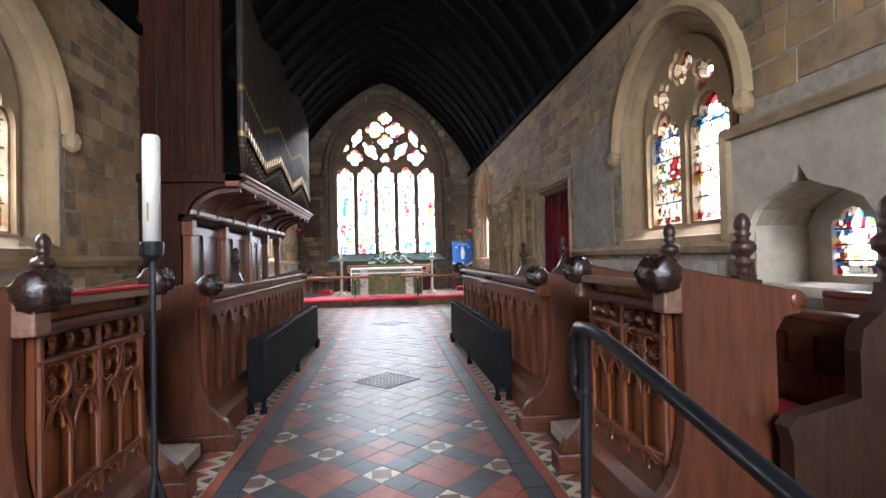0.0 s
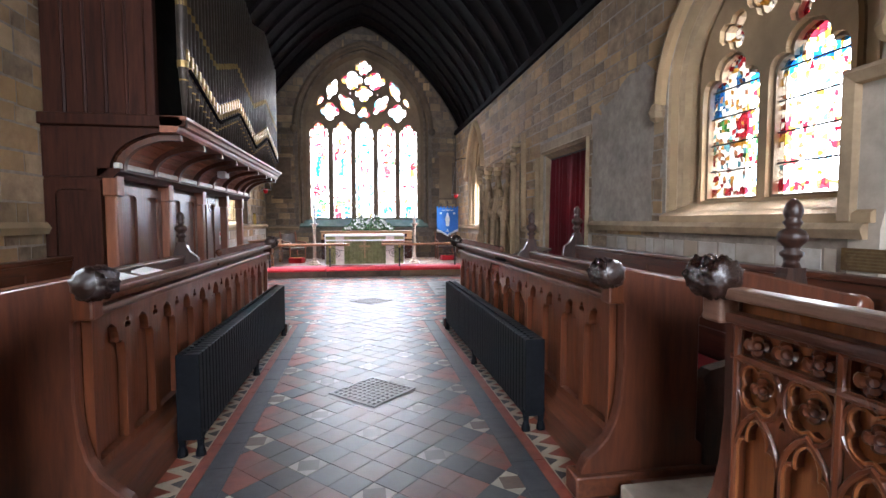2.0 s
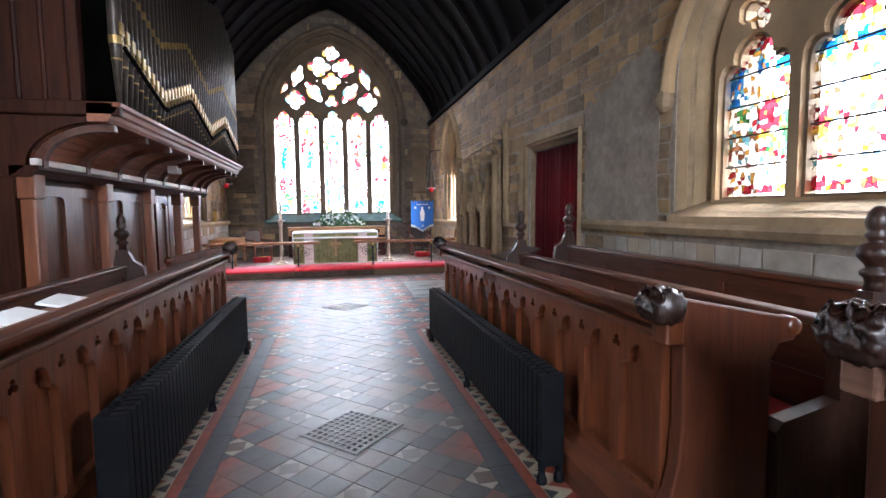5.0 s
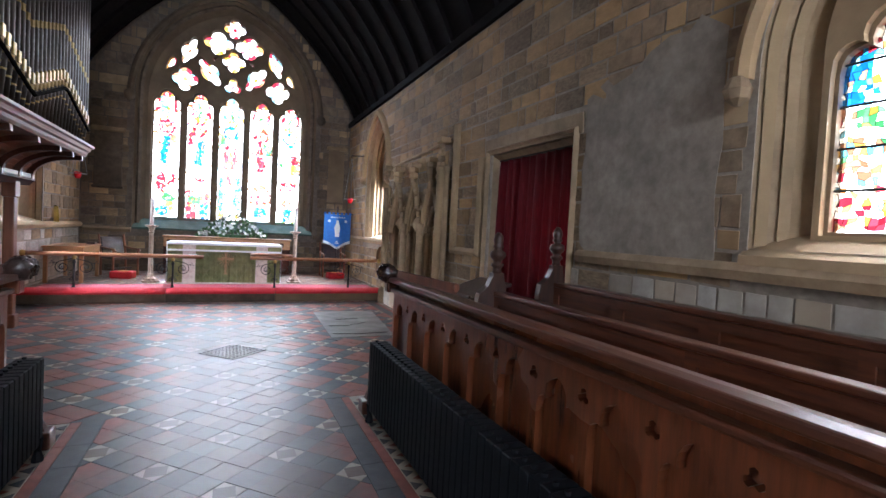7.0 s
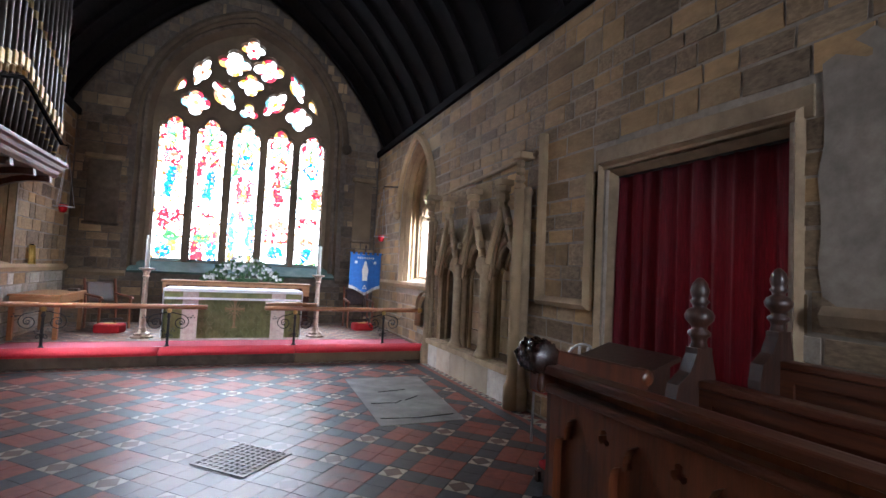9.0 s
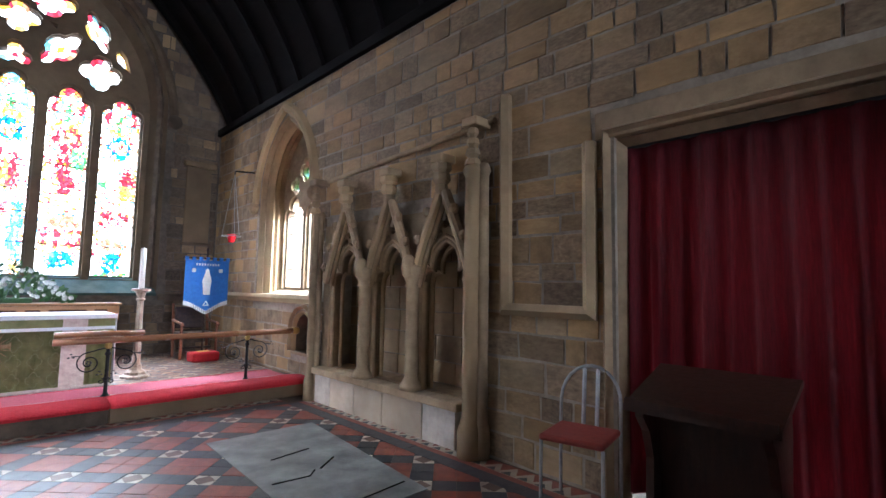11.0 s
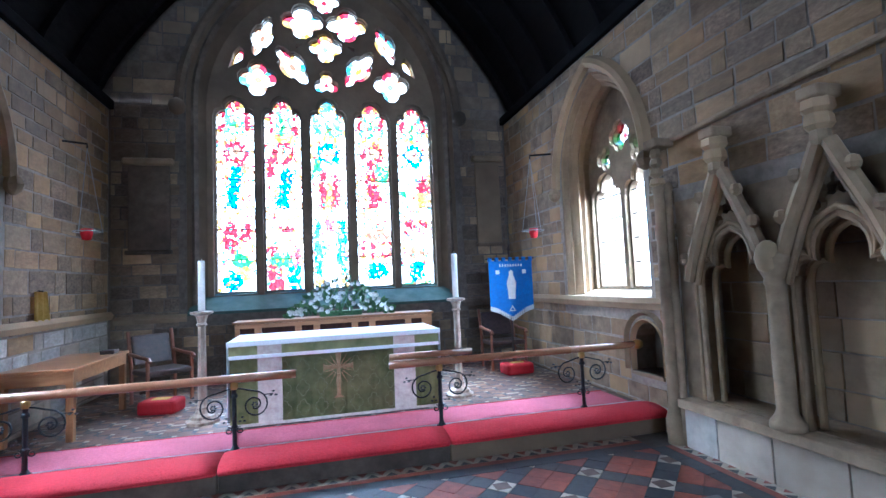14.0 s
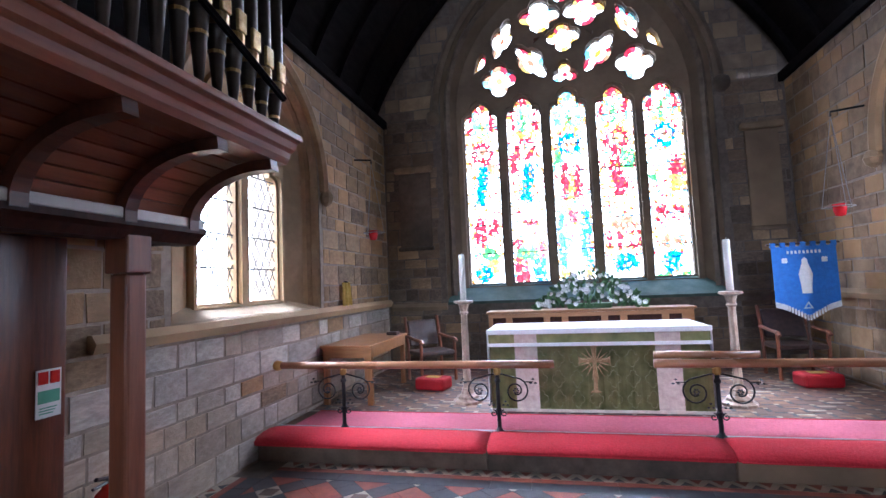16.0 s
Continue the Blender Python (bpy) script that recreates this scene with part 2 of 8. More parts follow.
WALL_STONE = stone_mat("wall_sandstone", (0.135, 0.09, 0.054), (0.295, 0.205, 0.122), (0.43, 0.26, 0.105), 0.3)
DRESSED = stone_mat("dressed_sandstone", (0.23, 0.158, 0.092), (0.36, 0.255, 0.15), (0.42, 0.285, 0.15), 0.14)
# Darkest sandstone: east wall, its window stonework, step and recess backs.
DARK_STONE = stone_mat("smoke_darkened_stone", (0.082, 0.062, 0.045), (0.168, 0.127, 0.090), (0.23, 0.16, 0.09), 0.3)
# Lime stain, lightened further to stand in for window light on low walls.
PALE_WASH = stone_mat("lime_stained_sandstone", (0.38, 0.335, 0.285), (0.56, 0.51, 0.445), (0.42, 0.31, 0.20), 0.22)
MORTAR = mat("mortar", (0.24, 0.195, 0.15), (0.36, 0.30, 0.235), 14, 0.95, bump=0.3, stain=0.4, stain_scale=0.9)
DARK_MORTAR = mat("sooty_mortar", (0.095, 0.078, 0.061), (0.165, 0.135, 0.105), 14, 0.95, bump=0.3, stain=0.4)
LIMEWASH = mat("limewashed_stone", (0.37, 0.315, 0.245), (0.50, 0.435, 0.35), 7, 0.9, bump=0.25, rand=0.1)
PLASTER = mat("nave_plaster", (0.42, 0.38, 0.32), (0.5, 0.46, 0.39), 3, 0.92, bump=0.1)
OAK = mat("varnished_oak", (0.066, 0.019, 0.008), (0.16, 0.045, 0.016), 5, 0.30, bump=0.12, stretch=(6, 6, 0.6), rand=0.12, stain=0.25, coat=0.25)
# Darker copy of the oak, with the desk ends' shade in its colour.
END_OAK = mat("dark_polished_oak_upright", (0.046, 0.0135, 0.007), (0.112, 0.032, 0.0135), 5, 0.34, bump=0.12, stretch=(6, 6, 0.6), rand=0.12, stain=0.35, stain_scale=1.6, coat=0.18)
# Brighter copy of the oak: light on the reading desk fronts, as colour.
LIT_OAK = mat("orange_polished_oak", (0.15, 0.046, 0.015), (0.31, 0.103, 0.031), 5, 0.30, bump=0.12, stretch=(6, 6, 0.6), rand=0.12, stain=0.25, coat=0.3)
OAK_H = mat("varnished_oak_along", (0.046, 0.013, 0.006), (0.115, 0.033, 0.012), 5, 0.38, bump=0.12, stretch=(6, 0.6, 6), rand=0.12, stain=0.25, coat=0.1)
DARK_OAK = mat("dark_stained_oak", (0.02, 0.009, 0.006), (0.052, 0.02, 0.011), 6, 0.4, bump=0.2, stretch=(5, 5, 0.8), rand=0.15, coat=0.15)
WORN_OAK = mat("worn_oak_rail", (0.14, 0.070, 0.044), (0.25, 0.138, 0.092), 6, 0.35, bump=0.15, stretch=(5, 0.5, 5), stain=0.3, coat=0.2)
ORGAN_WOOD = mat("mahogany", (0.022, 0.0066, 0.0035), (0.056, 0.0158, 0.0075), 4, 0.55, bump=0.08, stretch=(6, 6, 0.5), rand=0.15, coat=0.0, sheen=0.15)
# Both reddish woods are brightened for light the lamps leave off the organ.
COVE_WOOD = mat("reddish_boarding", (0.20, 0.062, 0.028), (0.33, 0.11, 0.048), 4, 0.42, bump=0.08, stretch=(6, 0.5, 6), rand=0.15)
POST_WOOD = mat("reddish_upright_timber", (0.15, 0.046, 0.02), (0.27, 0.09, 0.038), 4, 0.4, bump=0.08, stretch=(6, 6, 0.5), rand=0.12, coat=0.1)
# Near-black timber for roof, wall plates, organ case back and pipe rail.
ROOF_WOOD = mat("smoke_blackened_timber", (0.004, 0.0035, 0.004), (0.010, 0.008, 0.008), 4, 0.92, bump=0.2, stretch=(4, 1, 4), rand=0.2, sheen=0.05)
BLACK_IRON = mat("black_painted_iron", (0.008, 0.009, 0.011), (0.016, 0.017, 0.02), 20, 0.35, bump=0.1, sheen=0.35)
RED_CARPET = mat("red_carpet", (0.43, 0.012, 0.022), (0.58, 0.023, 0.038), 60, 0.95, bump=0.5, stain=0.2)
FADED_CARPET = mat("faded_red_carpet", (0.38, 0.075, 0.11), (0.54, 0.13, 0.175), 50, 0.95, bump=0.4, stain=0.25)
RADIATOR_BLACK = mat("matt_black_radiator_paint", (0.003, 0.0035, 0.005), (0.006, 0.007, 0.009), 20, 0.6, bump=0.1, sheen=0.12)
RED_CLOTH = mat("red_cushion_cloth", (0.42, 0.008, 0.015), (0.55, 0.014, 0.022), 90, 0.85, bump=0.3)
FLOOR_BASE = mat("floor_mortar", (0.10, 0.085, 0.07), (0.16, 0.135, 0.11), 12, 0.7, bump=0.2)


# ---------------------------------------------------------------- floor and walls
def ground():
    return setting("floor", boxed(-9, 9, -6, 24, -0.6, -0.012), FLOOR_BASE, "mortar bed under the tiled chancel floor", "floor")


SOUTH_HOLES, NORTH_HOLES, WALLS = [], [], {}


def east_wall():
    top = [(XN - WT, ZP), (AX - 1.2, 7.6), (AX, 8.0), (AX + 1.2, 7.6), (XS + WT, ZP)]
    outline = [(XS + WT, -0.4), (XN - WT, -0.4)] + top
    hole = arch_loop(AX + 0.02, 2.02, 1.22, E_SPR, E_APEX - E_SPR, 14)
    WALLS["east"] = setting("wall_east", plated([outline, hole], YE, YE + 0.55, EAST), DARK_MORTAR, "dark sandstone east wall with a large traceried window", "wall")


def side_wall(name, x0, x1, holes, label):
    outline = [(YW, -0.4), (YE + 0.55, -0.4), (YE + 0.55, ZP), (YW, ZP)]
    WALLS[name[5:]] = setting(name, plated([outline] + holes, x0, x1, SIDE), MORTAR, label, "wall")


def walls():
    east_wall()
    south = [arch_loop(SW_C, SW_HW, 1.36, 2.62, 0.98, 10), arch_loop(LA_C, LA_HW, 1.24, 2.75, 1.1, 10), [(DOOR0, -0.02), (DOOR1, -0.02), (DOOR1, 2.45), (DOOR0, 2.45)],
             [(16.40, 0.40), (18.74, 0.40), (18.74, 2.0), (16.40, 2.0)], arch_loop(PIS_C, 0.24, 0.5, 0.78, 0.24, 6), OGEE]
    SOUTH_HOLES.extend(south)
    side_wall("wall_south", XS, XS + WT, south, "rough coursed sandstone south wall with windows and a doorway")
    north = [arch_loop(NW_C, NW_HW, 1.26, 2.75, 1.15, 10), arch_loop(10.0, 1.0, 1.36, 2.62, 0.98, 10)]
    NORTH_HOLES.extend(north)
    side_wall("wall_north", XN - WT, XN, north, "coursed sandstone north wall with traceried windows")
    # Unseen panel, added to stop the sky glow entering through the doorway.
    setting("wall_outer_south", boxed(XS + WT + 0.9, XS + WT + 1.0, 13.0, 19.0, -0.4, 2.6), DARK_STONE, "plain dark panel added unseen to keep daylight out of the doorway", "wall")
    # Invented closing wall, out of view, so the interior is shut in westward.
    setting("wall_west", boxed(XN - WT, XS + WT, YW - 0.5, YW, -0.4, 9), PLASTER, "plain plastered wall added out of view to close the west end", "wall")


def roof_z(x, d=0.0):
    """Height of the roof's underside over a place across the chancel: steep at the foot, bending over to a blunt point."""
    hw, c = (XS - XN) / 2 + 0.12 + d, (XS + XN) / 2
    return ZP + 0.05 + (3.1 + d) * max(0.0, 1 - min(1.0, abs(x - c) / hw) ** 1.4) ** 0.8


def roof_curve(d=0.0, n=16):
    hw, c = (XS - XN) / 2 + 0.12 + d, (XS + XN) / 2
    xs = [c - hw * (1 - (i / n) ** 1.6) for i in range(n + 1)]
    xs += [2 * c - x for x in reversed(xs[:-1])]
    return [(x, roof_z(x, d)) for x in xs]


def roof():
    inner, outer = roof_curve(), roof_curve(0.25)
    bm = plated([inner + outer[::-1]], YW - 0.4, YE + 0.3, EAST)
    rib_in, rib_out = roof_curve(-0.08), roof_curve(-0.004)
    y = YE - 0.25
    while y > 4.0:
        plate(bm, [rib_in + rib_out[::-1]], y - 0.04, y + 0.04, EAST)
        y -= 0.66
    setting("ceiling", bm, ROOF_WOOD, "near-black boarded timber roof with curved ribs", "ceiling")


FLOOR = ground()
walls()
roof()



# ---------------------------------------------------------------- glass
def stained_mat(name, clear, scale, strong):
    """Leaded stained glass: pale quarries with patches of red, blue, gold and green; it lets the daylight through."""
    m = bpy.data.materials.new(name)
    m.use_nodes = True
    N, L = m.node_tree.nodes, m.node_tree.links
    N.remove(N["Principled BSDF"])
    out = N["Material Output"]
    tc = N.new("ShaderNodeTexCoord")
    wob = N.new("ShaderNodeTexNoise")
    wob.inputs["Scale"].default_value = 2.5
    L.new(tc.outputs["Object"], wob.inputs["Vector"])
    add = N.new("ShaderNodeVectorMath")
    add.operation = "MULTIPLY_ADD"
    add.inputs[1].default_value = (0.22, 0.22, 0.22)
    L.new(wob.outputs["Color"], add.inputs[0])
    L.new(tc.outputs["Object"], add.inputs[2])
    cells = N.new("ShaderNodeTexVoronoi")
    cells.inputs["Scale"].default_value = scale
    L.new(add.outputs[0], cells.inputs["Vector"])
    edge = N.new("ShaderNodeTexVoronoi")
    edge.feature = "DISTANCE_TO_EDGE"
    edge.inputs["Scale"].default_value = scale
    L.new(add.outputs[0], edge.inputs["Vector"])
    patch = N.new("ShaderNodeTexVoronoi")
    patch.inputs["Scale"].default_value = scale * 0.55
    L.new(add.outputs[0], patch.inputs["Vector"])
    both = N.new("ShaderNodeMix")
    both.data_type = "RGBA"
    both.inputs[0].default_value = 0.25
    L.new(patch.outputs["Color"], both.inputs[6])
    L.new(cells.outputs["Color"], both.inputs[7])
    sep = N.new("ShaderNodeSeparateColor")
    L.new(both.outputs[2], sep.inputs[0])
    ramp = N.new("ShaderNodeValToRGB")
    ramp.color_ramp.interpolation = "CONSTANT"
    cols = [(0.0, (0.62, 0.64, 0.6)), (0.24, (0.07, 0.004, 0.004)), (0.37, (0.55, 0.46, 0.24)), (0.42, (0.003, 0.022, 0.09)), (0.52, (0.66, 0.7, 0.68)), (0.585, (0.012, 0.075, 0.14)), (0.655, (0.22, 0.09, 0.01)), (0.72, (0.085, 0.006, 0.010)), (0.79, (0.6, 0.62, 0.55)), (0.84, (0.015, 0.06, 0.02)), (0.9, (0.6, 0.62, 0.55))]
    el = ramp.color_ramp.elements
    el[0].position, el[0].color = 0.0, (*cols[0][1], 1)
    el[1].position, el[1].color = cols[1][0], (*cols[1][1], 1)
    for p, c in cols[2:]:
        e = el.new(p)
        e.color = (*c, 1)
    L.new(sep.outputs[0], ramp.inputs[0])
    zone = N.new("ShaderNodeTexNoise")
    zone.inputs["Scale"].default_value, zone.inputs["Detail"].default_value = 2.3, 1.0
    L.new(tc.outputs["Object"], zone.inputs["Vector"])
    zr = N.new("ShaderNodeMapRange")
    zr.inputs[1].default_value, zr.inputs[2].default_value = clear - 0.05, clear + 0.05
    zr.inputs[4].default_value = strong
    L.new(zone.outputs[0], zr.inputs[0])
    mix = N.new("ShaderNodeMix")
    mix.data_type = "RGBA"
    mix.inputs[6].default_value = (0.93, 0.95, 0.93, 1)
    L.new(zr.outputs[0], mix.inputs[0])
    L.new(ramp.outputs[0], mix.inputs[7])
    lead = N.new("ShaderNodeMath")
    lead.operation = "GREATER_THAN"
    lead.inputs[1].default_value = 0.022
    L.new(edge.outputs["Distance"], lead.inputs[0])
    dark = N.new("ShaderNodeMix")
    dark.data_type = "RGBA"
    dark.inputs[6].default_value = (0.12, 0.11, 0.10, 1)
    L.new(lead.outputs[0], dark.inputs[0])
    L.new(mix.outputs[2], dark.inputs[7])
    tr = N.new("ShaderNodeBsdfTransparent")
    L.new(dark.outputs[2], tr.inputs[0])
    gl = N.new("ShaderNodeBsdfGlossy")
    gl.inputs["Roughness"].default_value = 0.15
    mx = N.new("ShaderNodeMixShader")
    mx.inputs[0].default_value = 0.04
    L.new(tr.outputs[0], mx.inputs[1])
    L.new(gl.outputs[0], mx.inputs[2])
    L.new(mx.outputs[0], out.inputs[0])
    return m


STAINED = stained_mat("stained_glass", 0.47, 17.0, 0.95)
STAINED_PALE = stained_mat("pale_stained_glass", 0.56, 9.0, 0.9)
CLEAR_GLASS = stained_mat("clear_leaded_glass", 0.9, 9.0, 0.2)
for nd in [n for n in CLEAR_GLASS.node_tree.nodes if n.bl_idname == "ShaderNodeMath"]:
    nd.inputs[1].default_value = -1.0
LEAD = mat("lead_came", (0.05, 0.05, 0.055), (0.09, 0.09, 0.095), 20, 0.5, metal=0.6)
SILL_GREEN = mat("green_tinged_sill", (0.045, 0.078, 0.068), (0.085, 0.12, 0.105), 5, 0.85, bump=0.2, sheen=0.12)


def splay(parent, outer, inner, d0, d1, m, mat_, name="splayed_reveal", open_foot=False):
    """A band of stone from one outline at depth d0 to another at d1."""
    bm = bmesh.new()
    a = [bm.verts.new(m @ Vector((u, v, d0))) for u, v in outer]
    b = [bm.verts.new(m @ Vector((u, v, d1))) for u, v in inner]
    n = len(a)
    for i in range(n - open_foot):
        j = (i + 1) % n
        bm.faces.new((a[i], a[j], b[j], b[i]))
    bmesh.ops.recalc_face_normals(bm, faces=bm.faces[:])
    return part(name, bm, mat_, parent)


def bars(parent, u0, u1, zs, w, m, name="saddle_bar"):
    for z in zs:
        bm = bmesh.new()
        tube(bm, [m @ Vector((u0, z, w)), m @ Vector((u1, z, w))], 0.008, 6)
        part(name, bm, LEAD, parent)


def panes(parent, loops, w, m, glass):
    for lp in loops:
        bm = bmesh.new()
        bm.faces.new([bm.verts.new(m @ Vector((u, v, w))) for u, v in lp])
        bmesh.ops.triangulate(bm, faces=bm.faces[:])
        part("pane", bm, glass, parent)


def glass_mat(name, c1, c2):
    """One colour of pot-metal glass, streaked, that lets the daylight through."""
    m = bpy.data.materials.new(name)
    m.use_nodes = True
    N, L = m.node_tree.nodes, m.node_tree.links
    N.remove(N["Principled BSDF"])
    geo = N.new("ShaderNodeNewGeometry")
    mix = N.new("ShaderNodeMix")
    mix.data_type = "RGBA"
    mix.inputs[6].default_value, mix.inputs[7].default_value = (*c1, 1), (*c2, 1)
    L.new(geo.outputs["Random Per Island"], mix.inputs[0])
    tr = N.new("ShaderNodeBsdfTransparent")
    L.new(mix.outputs[2], tr.inputs[0])
    gl = N.new("ShaderNodeBsdfGlossy")
    gl.inputs["Roughness"].default_value = 0.15
    mx = N.new("ShaderNodeMixShader")
    mx.inputs[0].default_value = 0.04
    L.new(tr.outputs[0], mx.inputs[1])
    L.new(gl.outputs[0], mx.inputs[2])
    L.new(mx.outputs[0], N["Material Output"].inputs[0])
    return m


GLASS = {
    "white": glass_mat("white_glass", (0.75, 0.78, 0.76), (0.97, 0.97, 0.95)),
    "red": glass_mat("ruby_glass", (0.10, 0.004, 0.008), (0.26, 0.02, 0.03)),
    "blue": glass_mat("blue_glass", (0.003, 0.03, 0.16), (0.015, 0.13, 0.32)),
    "sky": glass_mat("pale_blue_glass", (0.045, 0.17, 0.25), (0.16, 0.36, 0.44)),
    "gold": glass_mat("yellow_stain_glass", (0.17, 0.075, 0.006), (0.36, 0.22, 0.045)),
    "green": glass_mat("green_glass", (0.012, 0.07, 0.02), (0.06, 0.20, 0.06)),
    "brown": glass_mat("flesh_brown_glass", (0.10, 0.04, 0.018), (0.26, 0.13, 0.075)),
}


def light_glazing(win, c, hw, z0, z1, w, m, seed, scheme):
    """Small irregular pieces of coloured glass in leads, filling one light."""
    rng = random.Random(seed)
    nu = max(10, int(2 * hw / 0.031))
    nv = int((z1 - z0) / 0.035)
    pt = {}
    for i in range(nu + 1):
        for j in range(nv + 1):
            ju = 0 if i in (0, nu) else rng.uniform(-0.4, 0.4) * 2 * hw / nu
            pt[i, j] = (c - hw + 2 * hw * i / nu + ju, z0 + (z1 - z0) * j / nv + (0 if j in (0, nv) else rng.uniform(-0.4, 0.4) * 0.035))
    some = {}
    lead = bmesh.new()
    kind = {}
    for i in range(nu):
        for j in range(nv):
            cell = [pt[i, j], pt[i + 1, j], pt[i + 1, j + 1], pt[i, j + 1]]
            u = (sum(p[0] for p in cell) / 4 - c) / hw
            v = (sum(p[1] for p in cell) / 4 - z0) / (z1 - z0)
            kind[i, j] = scheme(u + rng.uniform(-0.1, 0.1), v + rng.uniform(-0.009, 0.009), rng)
            dice = rng.random()
            if kind[i, j] == "white" and 0.1 < v < 0.93 and dice < 0.24:
                kind[i, j] = rng.choice(("gold", "sky", "brown", "gold", "red"))
            elif kind[i, j] != "white" and dice < 0.2:
                kind[i, j] = rng.choice(("white", "gold", "white", "brown", "sky"))
            bm = some.setdefault(kind[i, j], bmesh.new())
            bm.faces.new([bm.verts.new(m @ Vector((*p, w))) for p in cell])
    strip = lambda a, b, t: lead.faces.new([lead.verts.new(m @ Vector((p[0] + dx, p[1] + dy, w - 0.002))) for p, dx, dy in ((a, t[0], t[1]), (b, t[0], t[1]), (b, -t[0], -t[1]), (a, -t[0], -t[1]))])
    for i in range(nu):
        for j in range(nv):
            if i and (kind[i, j] != kind[i - 1, j] or rng.random() < 0.35):
                strip(pt[i, j], pt[i, j + 1], (0.0019, 0))
            if j and (kind[i, j] != kind[i, j - 1] or rng.random() < 0.35):
                strip(pt[i, j], pt[i + 1, j], (0, 0.0019))
    for k, bm in some.items():
        o = part("glass_pieces", bm, GLASS[k], win, k + " stained glass pieces")
        o["kind"] = "stuff"
    o = part("lead_cames", lead, LEAD, win)
    o["kind"] = "stuff"


def spot(u, v, cu, cv, ru, rv):
    """How far a place lies from the middle of an oval: under 1 is within."""
    return math.hypot((u - cu) / ru, (v - cv) / rv)


def tier_scheme(i):
    """Canopy, large robed shape under a halo, white band, crowded lower scene."""
    halo = ("red", "red", "blue", "red", "blue")[i]

    def robes(u, t, r):
        if i == 0:
            return "blue" if abs(u + 0.1 - 0.3 * (t - 0.5)) < 0.30 and t < 0.8 else "brown" if spot(u, t, 0.5, 0.75, 0.2, 0.12) < 1 else "white"
        if i == 1:
            return "blue" if abs(u - 0.15 + 0.5 * (1 - t) - 0.2) < 0.34 and t < 0.78 else "red" if u < -0.45 and t > 0.6 else "white"
        if i == 2:
            return "green" if u < -0.4 and t > 0.66 else "red" if 0.16 < abs(u) < 0.52 and t < 0.72 else "gold" if abs(u) < 0.16 and t < 0.5 else "white"
        if i == 3:
            return "green" if u > 0.2 and 0.5 < t < 0.88 else "red" if abs(u - 0.12 * math.sin(9 * t)) < 0.32 and t < 0.85 else "white"
        return "red" if u > 0.2 and 0.3 < t < 0.62 else "gold" if u > 0.1 and t < 0.3 else "green" if u < -0.5 and 0.2 < t < 0.35 else "white"

    def below(u, q, r):
        if i == 0:
            return "red" if spot(u, q, -0.3, 0.74, 0.42, 0.2) < 1 or spot(u, q, 0.45, 0.8, 0.25, 0.14) < 1 else "blue" if spot(u, q, -0.2, 0.16, 0.5, 0.13) < 1 else "green" if spot(u, q, 0.2, 0.42, 0.5, 0.1) < 1 else "gold" if spot(u, q, 0.3, 0.25, 0.4, 0.12) < 1 else "white"
        if i == 1:
            return "green" if spot(u, q, -0.2, 0.42, 0.6, 0.09) < 1 else "blue" if u > 0.1 and q < 0.34 else "red" if (abs(u) > 0.45 and 0.3 < q < 0.62) or (u < -0.1 and q < 0.3) or spot(u, q, 0, 0.85, 0.4, 0.06) < 1 else "white"
        if i == 2:
            return "red" if abs(u) < 0.24 and q > 0.8 else "white" if abs(u) < 0.36 + 0.1 * math.sin(9 * q) else "blue" if q > 0.2 else "gold"
        if i == 3:
            return "red" if 0.42 < q < 0.64 and int((u + 1) * 4) % 2 else "blue" if spot(u, q, 0.1, 0.22, 0.62, 0.12) < 1 else "brown" if spot(u, q, 0.0, 0.76, 0.5, 0.1) < 1 else "white"
        return "red" if spot(abs(u), q, 0.38, 0.84, 0.3, 0.13) < 1 and spot(abs(u), q, 0.38, 0.8, 0.14, 0.08) > 1 else "blue" if spot(u, q, -0.05, 0.2, 0.5, 0.15) < 1 else "green" if q < 0.06 else "brown" if spot(u, q, 0.0, 0.48, 0.6, 0.07) < 1 else "white"

    def scheme(u, v, r):
        a = abs(u)
        if a > 0.85:
            return "gold" if r.random() < 0.2 else "white"
        if v > 0.93:
            return ("sky" if i == 2 else "red") if a < 0.3 else "gold"
        if v > 0.80:
            if 0.5 < a < 0.74:
                return "sky" if i == 2 or (v < 0.84 and i > 2) else "red"
            if 0.26 < a < 0.4:
                return "sky"
            return "green" if a < 0.13 and v < 0.89 else "white"
        if v > 0.765:
            return "gold" if a < 0.55 and r.random() < 0.55 else "white"
        d = spot(u, v, 0, 0.705, 0.36, 0.033)
        if d < 1:
            return "white" if d > 0.45 else "brown"
        if d < 1.75 and a < 0.74:
            return halo
        if 0.42 < v < 0.685:
            return robes(u, (v - 0.42) / 0.265, r)
        if v > 0.36:
            return "gold" if r.random() < 0.1 else "white"
        return below(u, v / 0.37, r)
    return scheme


